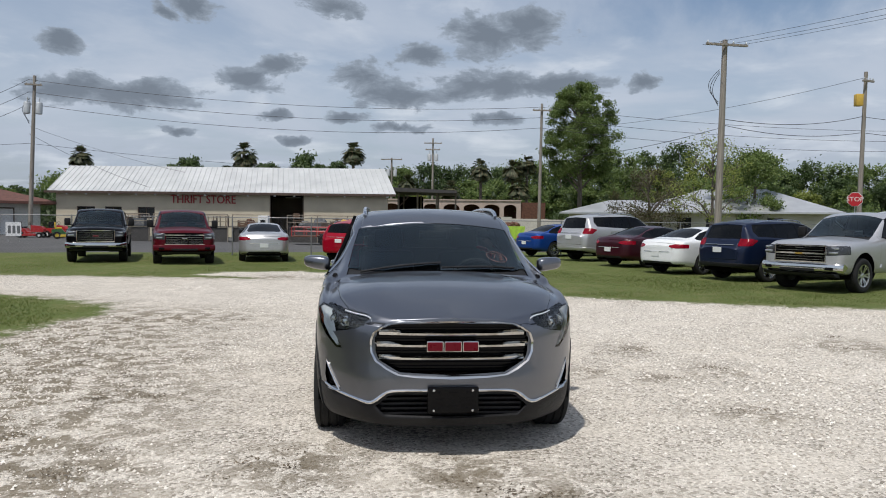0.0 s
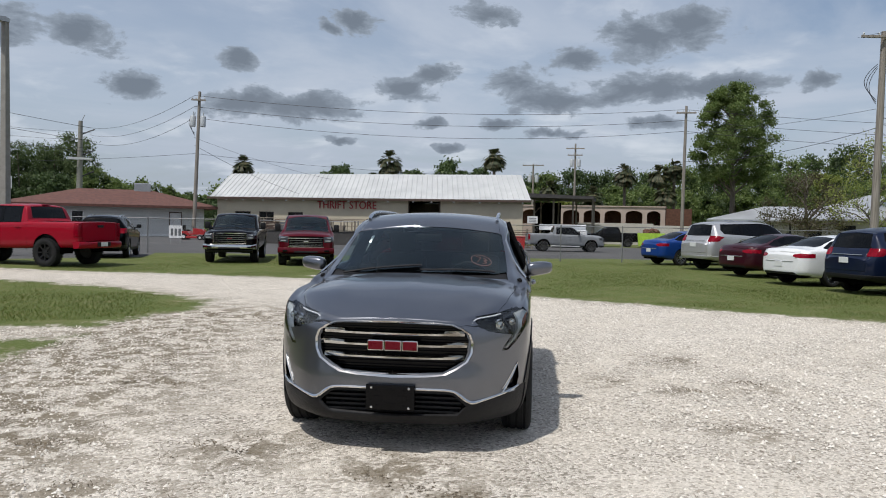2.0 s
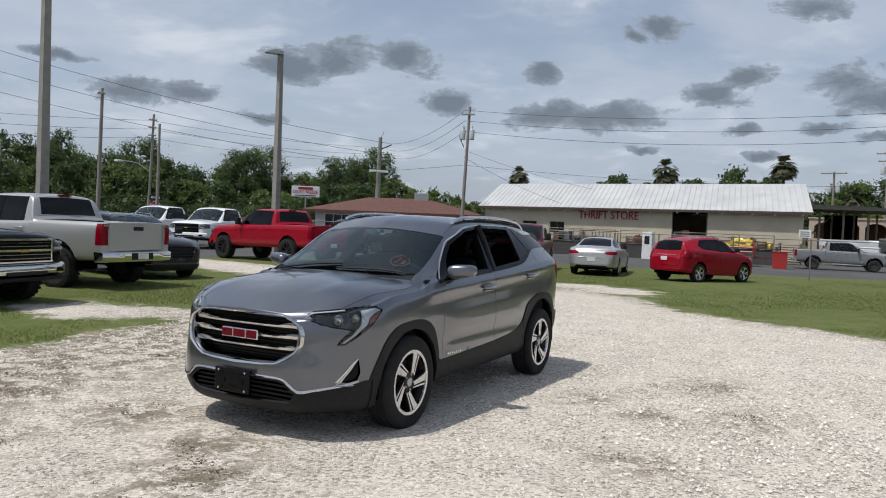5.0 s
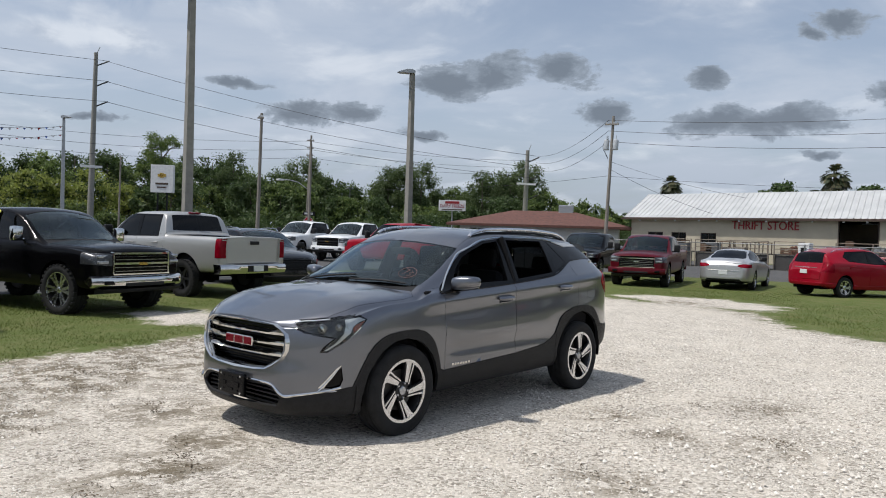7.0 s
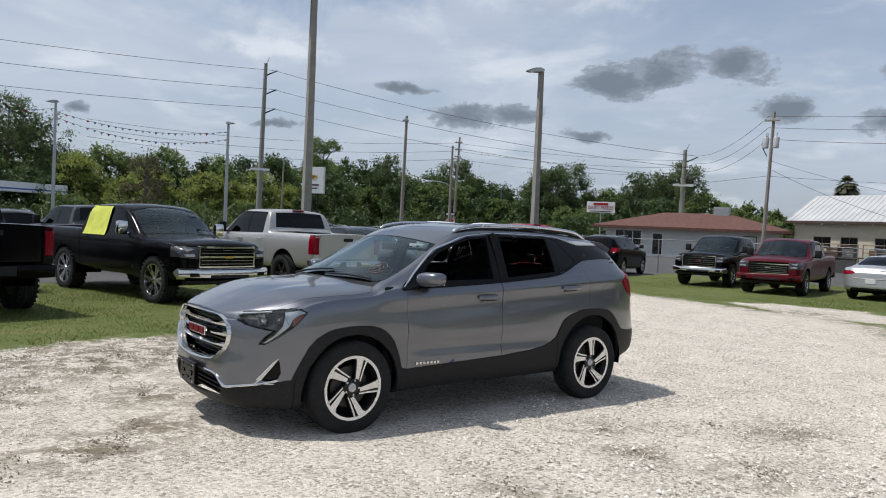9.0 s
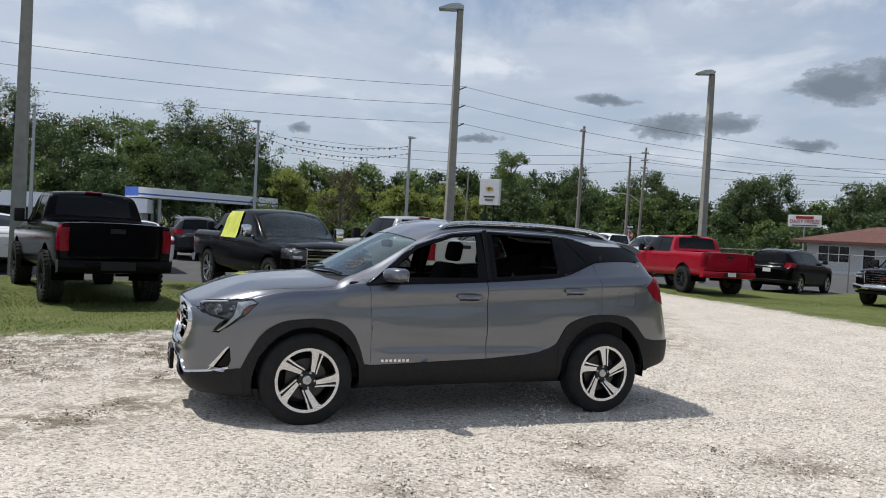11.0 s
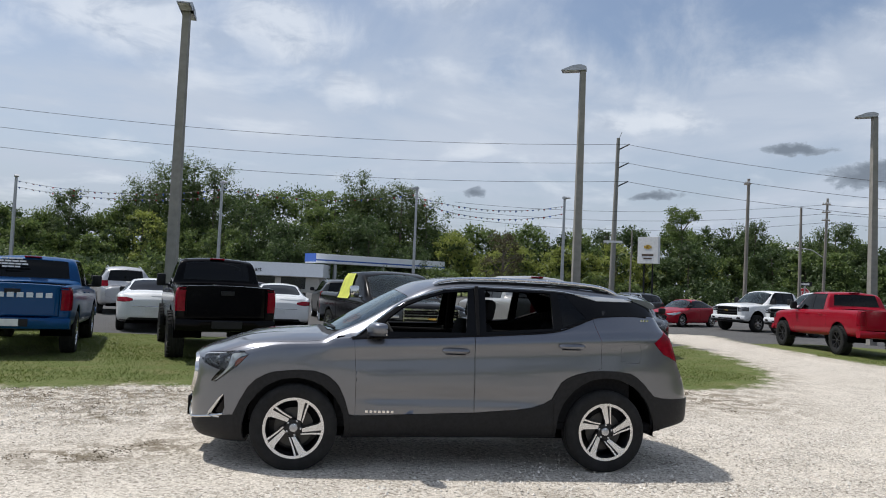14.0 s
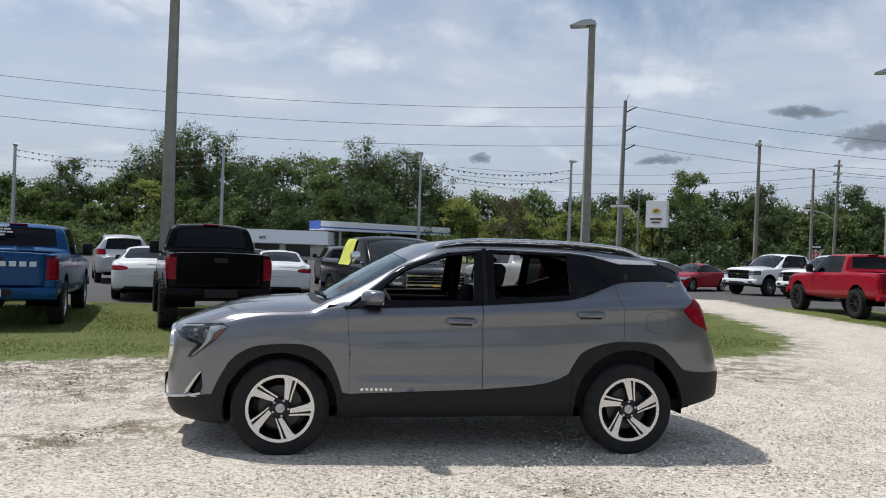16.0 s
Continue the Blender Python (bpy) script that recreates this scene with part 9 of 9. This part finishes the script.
def pennants(a, b, sag, n, label):
    a, b = Vector(a), Vector(b)
    ob = thing("pennant_string", label, "bunting", pose(0, 0, 0), "pennant strings")
    pts = [a.lerp(b, k / 24) - Vector((0, 0, sag * 4 * (k / 24) * (1 - k / 24))) for k in range(25)]
    part("string", Geo().tube(pts, 0.012, 4).mesh("string"), WIRE, ob)
    rng = random.Random(4)
    mats = (SIGN_RED, WHITE_PAINT, BLUE_TRIM)
    d = (b - a).normalized()
    for k in range(n):
        t = (k + 0.5) / n
        p = a.lerp(b, t) - Vector((0, 0, sag * 4 * t * (1 - t)))
        out = Vector((d.y, -d.x, 0)) * rng.uniform(-0.12, 0.22)
        g = Geo().add([p - d * 0.11, p + d * 0.11, p + out - Vector((0, 0, rng.uniform(0.10, 0.22)))], [(0, 1, 2)])
        part("pennant", g.mesh("pennant"), mats[k % 3], ob)


pennants((-54.2, 19.5, 8.6), (-54.4, 7.3, 8.8), 0.7, 26, "sagging string of small pennants between lamp posts")
pennants((-54.2, 19.5, 8.0), (-54.4, 7.3, 8.4), 0.9, 26, "sagging string of small pennants between lamp posts")
pennants((-54.4, 7.3, 9.0), (-55.0, -8.6, 8.8), 0.7, 30, "string of red and white pennants between lamp posts")
pennants((-55.0, -8.6, 8.7), (-56.0, -25.5, 8.7), 0.7, 30, "string of red and white pennants between lamp posts")
pennants((-55.0, -8.6, 8.1), (-56.0, -25.5, 8.2), 0.6, 30, "string of red and white pennants between lamp posts")

# ---- trees, woods, grass, stones ----
BARK = wood_pole("bark", (0.075, 0.060, 0.047), (0.17, 0.14, 0.115))
LEAF_DARK = leaf_material("dark_foliage", (0.0488, 0.0830, 0.0268), (0.0756, 0.1220, 0.0366), (0.1220, 0.1708, 0.0549), 0.36)
# Darker greens for crown interiors: their shade is put into the colour.
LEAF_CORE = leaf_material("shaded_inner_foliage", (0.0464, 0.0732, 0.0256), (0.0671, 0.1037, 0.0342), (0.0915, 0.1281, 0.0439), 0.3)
LEAF_DEEP = leaf_material("pine_foliage", (0.0756, 0.1122, 0.0415), (0.1159, 0.1647, 0.0586), (0.1647, 0.2074, 0.0793))
LEAF_MID = leaf_material("mid_foliage", (0.105, 0.158, 0.042), (0.160, 0.226, 0.060), (0.220, 0.270, 0.086))
LEAF_LIGHT = leaf_material("spring_foliage", (0.215, 0.265, 0.052), (0.300, 0.350, 0.080), (0.37, 0.39, 0.13), 0.55)
LEAF_DRY = leaf_material("dry_foliage", (0.075, 0.065, 0.030), (0.125, 0.105, 0.055), (0.10, 0.12, 0.045))
PALM_LEAF = leaf_material("palm_fronds", (0.030, 0.045, 0.016), (0.055, 0.070, 0.026), (0.13, 0.105, 0.05), 0.2)


def leaf_cloud(rng, centers, radii, n_each, size, squash=0.75):
    """Small leaf quads scattered through blobs: (verts, faces) arrays."""
    c = np.repeat(np.asarray(centers, float), n_each, 0)
    r = np.repeat(np.asarray(radii, float), n_each)
    n = len(c)
    d = rng.normal(size=(n, 3))
    d /= np.linalg.norm(d, axis=1)[:, None]
    p = c + rng.normal(size=(n, 3)) * (r * 0.55)[:, None] * np.array([1, 1, squash])
    nr = d * 0.7 + rng.normal(size=(n, 3)) * 0.6 + np.array([0, 0, 0.25])
    nr /= np.linalg.norm(nr, axis=1)[:, None]
    a = np.cross(nr, rng.normal(size=(n, 3)))
    a /= np.linalg.norm(a, axis=1)[:, None]
    b = np.cross(nr, a)
    s = size * rng.uniform(0.6, 1.35, n)[:, None]
    v = np.stack([p - a * s, p + a * s * 0.8 - b * s * 0.5, p + b * s * 0.9 + nr * s * 0.2], 1).reshape(-1, 3)
    return v, np.arange(n * 3).reshape(-1, 3)


def crown_blobs(rng, h, spread, style):
    """Blob centres and radii of a crown, the foot of the tree at the origin."""
    cs, rs = [], []
    if style == "broad":
        for _ in range(44):
            a, q = rng.uniform(0, 6.28), rng.uniform(0, 1) ** 0.5
            z = rng.uniform(0.24, 0.95)
            w = spread * max(0.12, 1 - ((z - 0.52) / 0.46) ** 2) ** 0.6
            cs.append((math.cos(a) * q * w, math.sin(a) * q * w, z * h))
            rs.append(spread * rng.uniform(0.15, 0.30))
    elif style == "pine":
        for k in range(46):
            z = rng.uniform(0.40, 0.98)
            a, w = rng.uniform(0, 6.28), spread * max(0.1, 1 - ((z - 0.70) / 0.33) ** 2) ** 0.5
            q = rng.uniform(0, 1) ** 0.6
            cs.append((math.cos(a) * q * w, math.sin(a) * q * w, z * h))
            rs.append(spread * rng.uniform(0.18, 0.32))
    elif style == "full":
        for k in range(170):
            z = rng.uniform(0.40, 0.985)
            a = rng.uniform(0, 6.28)
            w = spread * max(0.05, 1 - ((z - 0.62) / 0.38) ** 2) ** 0.6
            q = rng.uniform(0, 1) ** 0.5
            cs.append((math.cos(a) * q * w, math.sin(a) * q * w, z * h))
            rs.append(spread * rng.uniform(0.10, 0.19))
    else:
        for _ in range(9):
            a, q = rng.uniform(0, 6.28), rng.uniform(0, 1)
            cs.append((math.cos(a) * q * spread, math.sin(a) * q * spread, rng.uniform(0.2, 0.85) * h))
            rs.append(spread * rng.uniform(0.4, 0.6))
    return np.array(cs), np.array(rs)


def join_arrays(chunks):
    vs, fs, k = [], [], 0
    for v, f in chunks:
        vs.append(v)
        fs.append(f + k)
        k += len(v)
    return np.concatenate(vs), np.concatenate(fs)


def object_of(name, v, f, mat, label="", category="", kind="", parent=None):
    me = bpy.data.meshes.new(name)
    me.from_pydata(v.tolist(), [], f.tolist())
    me.materials.append(mat)
    ob = new(name, me)
    ob.parent = parent
    return tagged(ob, label, category, kind=kind)


def ring_point(az, d):
    return 2.0 - math.sin(radians(az)) * d, 4.0 + math.cos(radians(az)) * d


# heights of the wood's edge at 125 m, by bearing to the left of the first view
EDGE = [(128, 10), (118, 10), (115.5, 10.4), (112, 9.2), (110.3, 11.2), (108, 15), (105.5, 16), (102.6, 14.6), (101, 16.6), (98, 17.8), (95, 17.6), (93.5, 15.8), (91, 15.6), (88.5, 14.6), (87, 12.0), (84.5, 12.6),
        (82, 11.2), (79, 12), (77, 10.8), (75, 12.3), (71, 11.8), (66, 12.4), (63, 11.8), (59, 11.3), (55, 10.5), (51, 9.3), (46, 9.3), (44, 8.4), (41.5, 10.4), (39.5, 9.6), (38, 8.2), (35, 7.4), (32, 5.6)]
EDGE_EAST = [(32, 5.6), (26, 5.0), (14, 5.5), (8, 8.8), (5, 10), (1, 11.3), (-3, 11), (-9, 11.5), (-12, 13), (-20, 12.4), (-23, 10.2), (-26, 11), (-29.5, 9.4), (-42, 10)]
LONE_PINES = [(113.5, 13.2), (108.2, 17), (106.6, 18.6), (105.1, 20.2), (103.6, 18.6), (92.4, 19.6), (91.0, 17.4), (89.2, 17.6), (87.2, 15.6), (50.7, 11.4), (49.4, 12.0), (48.1, 12.8), (43.4, 11.3), (39.8, 13.2), (41.2, 11.6), (62.5, 12.8), (57.2, 12.4)]


def woods():
    """A deep edge of wood: a tall back row, a lower front row, thicket at its foot, and single pines above it."""
    rng = np.random.default_rng(11)
    heap = {}
    trunks = []

    def plant(key, az, d, h, style, spread, per, leaf, core=True):
        x, y = ring_point(az, d)
        cs, rs = crown_blobs(rng, h, spread, style)
        v, f = leaf_cloud(rng, cs, rs, per, leaf)
        heap.setdefault(key, []).append((v + np.array([x, y, 0]), f))
        # Inner leaves whose darker green stands in for shade in the crown's gaps.
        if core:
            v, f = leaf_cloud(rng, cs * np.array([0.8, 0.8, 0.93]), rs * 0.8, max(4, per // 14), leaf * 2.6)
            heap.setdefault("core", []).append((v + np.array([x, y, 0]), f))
        if style != "bush":
            r = h * 0.011 + 0.06
            g = Geo().tube([(x, y, -0.1), (x + rng.uniform(-.3, .3), y, h * 0.5), (x + rng.uniform(-.5, .5), y, h * 0.9)], [r, r * 0.7, r * 0.3], 5, False)
            trunks.append((np.array(g.v), np.array(g.f)))

    for table, lo, hi, dark in ((EDGE, 33, 127, 0.5), (EDGE_EAST, -41, 33, 0.65)):
        top = curve_of(sorted(table))
        n = int((hi - lo) / 1.5)
        for k in range(n):
            az = lo + (hi - lo) * (k + rng.uniform(0.2, 0.8)) / n
            h = top(az) * rng.uniform(0.90, 1.02)
            plant("dark" if rng.uniform() < (dark if az < 68 else 0.3) else "mid", az, rng.uniform(121, 132), h * 1.08, "broad", h * rng.uniform(0.26, 0.36) + 0.8, 95, 0.20)
            az = lo + (hi - lo) * (k + rng.uniform(0, 1)) / n
            h = top(az) * rng.uniform(0.55, 0.82)
            key = "light" if 69 < az < 88 and rng.uniform() < 0.9 else ("light" if rng.uniform() < 0.06 else ("mid" if rng.uniform() < 0.55 else "dark"))
            plant(key, az, rng.uniform(108, 118), h, "broad", h * rng.uniform(0.28, 0.4) + 0.6, 85, 0.19)
            az = lo + (hi - lo) * (k + rng.uniform(0, 1)) / n
            plant("bushes" if 69 < az < 88 else "thicket", az, rng.uniform(103, 107), rng.uniform(2.4, 4.4), "bush", rng.uniform(1.8, 3.0), 140, 0.16)
    for az, h in LONE_PINES:
        plant("pines", az, rng.uniform(118, 121), h * 1.03, "pine", h * rng.uniform(0.15, 0.19) + 1.2, 130, 0.13)
    for k in range(12):
        plant("bushes", rng.uniform(104, 122), rng.uniform(78, 92), rng.uniform(2.2, 4.5), "bush", rng.uniform(1.8, 3.0), 150, 0.15)
    for k in range(22):
        plant("bushes", rng.uniform(-36, -2), rng.uniform(80, 90), rng.uniform(2.0, 4.0), "bush", rng.uniform(1.6, 2.8), 150, 0.15)
    # unseen trees behind all views, added as a dark horizon for paint to reflect
    for k in range(34):
        plant("mid", -45 - 185 * (k + rng.uniform()) / 34, rng.uniform(140, 170), rng.uniform(10, 14), "broad", rng.uniform(4, 6), 30, 0.4, False)
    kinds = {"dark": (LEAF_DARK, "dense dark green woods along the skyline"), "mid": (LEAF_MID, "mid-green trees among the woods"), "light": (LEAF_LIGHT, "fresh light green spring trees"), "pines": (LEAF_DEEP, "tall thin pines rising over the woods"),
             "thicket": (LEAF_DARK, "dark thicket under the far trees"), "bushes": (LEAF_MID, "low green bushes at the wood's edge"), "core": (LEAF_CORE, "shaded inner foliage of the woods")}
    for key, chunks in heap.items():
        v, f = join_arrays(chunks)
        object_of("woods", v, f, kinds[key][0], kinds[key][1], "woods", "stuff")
    v, f = join_arrays(trunks)
    object_of("woods_trunks", v, f, BARK, "brown trunks of the far woods", "woods", "stuff")


def tree(name, label, x, y, h, spread, style, mat, seed, leaf=0.2, per=150, limbs=9, trunk_r=0.22, bare=0.0):
    rng = np.random.default_rng(seed)
    ob = thing(name, label, "tree", pose(x, y, 0))
    cs, rs = crown_blobs(rng, h, spread, style)
    g = Geo()
    top = Vector((rng.uniform(-.4, .4), rng.uniform(-.4, .4), h * 0.9))
    g.tube([(0, 0, -0.1), (0.1, 0, h * 0.3), top * 0.66 + Vector((0.1, 0, 0)), top], [trunk_r, trunk_r * 0.8, trunk_r * 0.45, 0.03], 8)
    for c in cs[: limbs]:
        s = Vector((0.05, 0, max(h * 0.22, c[2] - np.hypot(c[0], c[1]) * 0.8)))
        e = Vector(c)
        mid = s.lerp(e, 0.5) + Vector((0, 0, 0.12 * (e - s).length))
        g.tube([s, mid, e], [trunk_r * 0.4, trunk_r * 0.25, 0.02], 5)
        for _ in range(5 if bare else 2):
            q = s.lerp(e, rng.uniform(0.5, 1))
            g.tube([q, q + Vector(rng.normal(size=3) * spread * 0.22) + Vector((0, 0, spread * 0.15))], [trunk_r * 0.12, 0.008], 4)
    part("trunk", g.mesh("trunk", True), BARK, ob)
    v, f = leaf_cloud(rng, cs, rs, per, leaf)
    object_of("crown", v, f, mat, "", "", "", ob)


def palm(x, y, h, seed, crown=1.7):
    rng = random.Random(seed)
    ob = thing("palm", "cabbage palm with a shaggy rounded crown", "tree", pose(x, y, 0), "palms")
    part("trunk", Geo().tube([(0, 0, -0.1), (0.1, 0, h * 0.5), (0.05, 0, h)], [0.2, 0.16, 0.18], 8).mesh("trunk", True), BARK, ob)
    g = Geo()
    for k in range(110):
        az, el = rng.uniform(0, 6.28), rng.uniform(-1.1, 1.45)
        d = Vector((math.cos(az) * math.cos(el), math.sin(az) * math.cos(el), math.sin(el)))
        ln = crown * rng.uniform(0.7, 1.05)
        side = d.cross(Vector((0, 0, 1))).normalized() if abs(d.z) < 0.99 else Vector((1, 0, 0))
        base = Vector((0.05, 0, h))
        tip = base + d * ln - Vector((0, 0, 0.55 * ln * (1 - abs(el) / 2)))
        mid = base + d * ln * 0.55
        for q in range(7):
            a = (q - 3) / 3 * 0.75
            w = side * math.sin(a) * ln * 0.42
            e = mid.lerp(tip, 0.4 + 0.6 * math.cos(a)) + w
            s2 = side * 0.10
            g.add([mid - s2, mid + s2, e + s2 * 0.4, e - s2 * 0.4], [(0, 1, 2, 3)])
        g.add([base - side * 0.02, base + side * 0.02, mid + side * 0.02, mid - side * 0.02], [(0, 1, 2, 3)])
    v, f = np.array(g.v), np.array(g.f)
    object_of("crown", v, f, PALM_LEAF, "", "", "", ob)


woods()
x, y = ring_point(-8.4, 92)
tree("pine_tree", "tall full-crowned pine above the other trees", x, y, 18.8, 4.7, "full", LEAF_MID, 5, 0.12, 380, 40, 0.34)
x, y = ring_point(-18.0, 58)
tree("tree", "thin tree in early leaf beside the road", x, y, 8.3, 3.1, "broad", LEAF_LIGHT, 9, 0.085, 75, 18, 0.15, 1.0)
x, y = ring_point(-13.5, 66)
tree("tree", "half-bare grey tree with dry twigs", x, y, 6.6, 3.3, "broad", LEAF_DRY, 12, 0.095, 110, 18, 0.2, 1.0)
x, y = ring_point(-21.0, 72)
tree("tree", "rounded dark oak behind the house", x, y, 8.2, 3.8, "broad", LEAF_MID, 14, 0.12, 500, 10, 0.25)
x, y = ring_point(67.5, 118)
tree("tree", "tall light green tree behind the dealer sign", x, y, 16.4, 3.6, "broad", LEAF_MID, 17, 0.14, 260, 16, 0.28)
x, y = ring_point(80.5, 88)
tree("tree", "half-bare grey spring tree", x, y, 8.8, 2.6, "broad", LEAF_DRY, 19, 0.14, 60, 18, 0.2, 1.0)
x, y = ring_point(28.0, 150)
tree("tree", "rounded dark tree behind the snack bar", x, y, 9.5, 8.0, "broad", LEAF_MID, 21, 0.33, 260, 8, 0.4)
PALMS = [(-42.0, 84, 8.2, 1.5), (-39.4, 86, 6.0, 1.3), (-24.3, 86, 8.8, 1.7), (-26.6, 87, 6.4, 1.5), (-11.8, 86, 9.2, 1.5), (2.9, 92, 7.9, 1.5), (6.8, 92, 7.8, 1.5), (8.6, 93, 8.6, 1.4), (-0.7, 91, 5.2, 1.4), (7.5, 90, 5.6, 1.5), (-6.2, 95, 6.2, 1.4)]
for k, (x, y, h, r) in enumerate(PALMS):
    palm(x, y, h, 30 + k, r)
for x, y, h, r, seed in ((-35.9, 100, 9.7, 3.0, 41), (-19.7, 100, 10.4, 3.1, 42), (-24.8, 100, 8.9, 2.6, 43), (-15.6, 100, 9.4, 2.2, 44)):
    tree("tree", "dark rounded tree behind the store roof", x, y, h, r, "broad", LEAF_DARK, seed, 0.22, 150, 8, 0.2)


def lawn():
    """Mown grass, blade by blade, where the lot is not gravel or asphalt."""
    rng = np.random.default_rng(21)
    n = 1300000
    px, py = rng.uniform(-16, 20, n), rng.uniform(-6, 34, n)
    near = np.minimum(np.hypot(px - 6.5, py - 5), np.hypot(px - 1, py - 0))
    keep = rng.uniform(0, 1, n) < np.clip(9.0 / near, 0.05, 0.8) ** 1.6
    px, py = px[keep], py[keep]
    g = gravel_at(px, py)
    pav = inside_distance(px, py, PAVED)
    patch = np.sin(px * 2.1 + 1.3 * np.sin(py * 1.7)) * np.sin(py * 1.9 + px * 0.6)
    ok = (g < -0.35 + 0.4 * patch) & (pav < -0.05)
    px, py, patch = px[ok], py[ok], patch[ok]
    m = len(px)
    h = rng.uniform(0.014, 0.036, m) * (1.0 + 0.35 * patch)
    a = rng.uniform(0, 6.28, m)
    w = rng.uniform(0.005, 0.010, m)
    lean = rng.normal(0, 0.03, (m, 2))
    dx, dy = np.cos(a) * w, np.sin(a) * w
    z = np.zeros(m) - 0.01
    v = np.stack([np.stack([px - dx, py - dy, z], -1), np.stack([px + dx, py + dy, z], -1), np.stack([px + lean[:, 0], py + lean[:, 1], h], -1)], 1).reshape(-1, 3)
    m_ = leaf_material("grass_blades", (0.106, 0.150, 0.030), (0.154, 0.198, 0.044), (0.222, 0.232, 0.076), 0.5)
    object_of("grass", v, np.arange(3 * m).reshape(-1, 3), m_, "short mown green grass with dry patches", "grass", "stuff")


def stones():
    """Loose crushed stone over the lot, thickest near the car."""
    rng = np.random.default_rng(23)
    n = 240000
    px, py = rng.uniform(-7, 14, n), rng.uniform(0.5, 17, n)
    near = np.hypot(px - 2.5, py - 5)
    keep = (rng.uniform(0, 1, n) < np.clip(4.5 / near, 0.12, 0.62)) & (gravel_at(px, py) > 0.1)
    px, py = px[keep], py[keep]
    m = len(px)
    r = 0.005 + 0.014 * rng.uniform(0, 1, m) ** 3.2
    base = np.array([(1, 0, 0), (0, 1, 0), (-1, 0, 0), (0, -1, 0), (0, 0, 1)], float)
    jit = base[None] * rng.uniform(0.55, 1.3, (m, 5, 1)) + rng.normal(0, 0.16, (m, 5, 3))
    jit[:, :4, 2] -= 0.25
    ang = rng.uniform(0, 6.28, m)
    c, s = np.cos(ang)[:, None], np.sin(ang)[:, None]
    x = jit[..., 0] * c - jit[..., 1] * s
    y = jit[..., 0] * s + jit[..., 1] * c
    v = np.stack([x * r[:, None] + px[:, None], y * r[:, None] + py[:, None], jit[..., 2] * r[:, None] * 0.8 + 0.004], -1).reshape(-1, 3)
    f = (np.array([(0, 1, 4), (1, 2, 4), (2, 3, 4), (3, 0, 4)])[None] + np.arange(m)[:, None, None] * 5).reshape(-1, 3)
    m_, nt, b = material("limestone_chips")
    geo = nt.nodes.new("ShaderNodeNewGeometry")
    nt.links.new(ramp_node(nt, geo.outputs["Random Per Island"], [(0.0, (0.33, 0.29, 0.24)), (0.2, (0.60, 0.55, 0.475)), (0.7, (0.73, 0.68, 0.605)), (1.0, (0.86, 0.82, 0.75))]), b.inputs["Base Color"])
    b.inputs["Roughness"].default_value = 0.92
    object_of("loose_stones", v, f, m_, "loose pale crushed stone scattered over the lot", "gravel", "stuff")
    # dead leaves and clods on the dirty patches
    pts = []
    for x, y, q in DIRT:
        for _ in range(int(9 * q)):
            cx, cy, k = rng.normal(x, q * 0.6), rng.normal(y, q * 0.6), rng.integers(10, 45)
            pts.append(np.stack([rng.normal(cx, 0.09, k), rng.normal(cy, 0.055, k)], -1))
    for _ in range(60):
        cx, cy, k = rng.uniform(-5.5, -1.0), rng.uniform(1, 12), rng.integers(8, 40)
        if 0 < inside_distance(np.array([cx]), np.array([cy]), LOT)[0] < 2.6:
            pts.append(np.stack([rng.normal(cx, 0.10, k), rng.normal(cy, 0.06, k)], -1))
    p = np.concatenate(pts)
    p = p[inside_distance(p[:, 0], p[:, 1], LOT) > 0]
    m = len(p)
    a, s = rng.uniform(0, 6.28, m), rng.uniform(0.004, 0.011, m)
    quad = np.array([(-1, -0.5), (1, -0.4), (0.9, 0.5), (-0.8, 0.6)])
    qx = (quad[None, :, 0] * np.cos(a)[:, None] - quad[None, :, 1] * np.sin(a)[:, None]) * s[:, None] + p[:, :1]
    qy = (quad[None, :, 0] * np.sin(a)[:, None] + quad[None, :, 1] * np.cos(a)[:, None]) * s[:, None] + p[:, 1:]
    v = np.stack([qx, qy, rng.uniform(0.006, 0.022, (m, 4))], -1).reshape(-1, 3)
    object_of("leaf_litter", v, np.arange(4 * m).reshape(-1, 4), plain("dead_leaf", (0.135, 0.105, 0.070), 0.9, 0, 0.45, 3), "brown dead leaves and clods on the stone", "leaf litter", "stuff")


lawn()
stones()
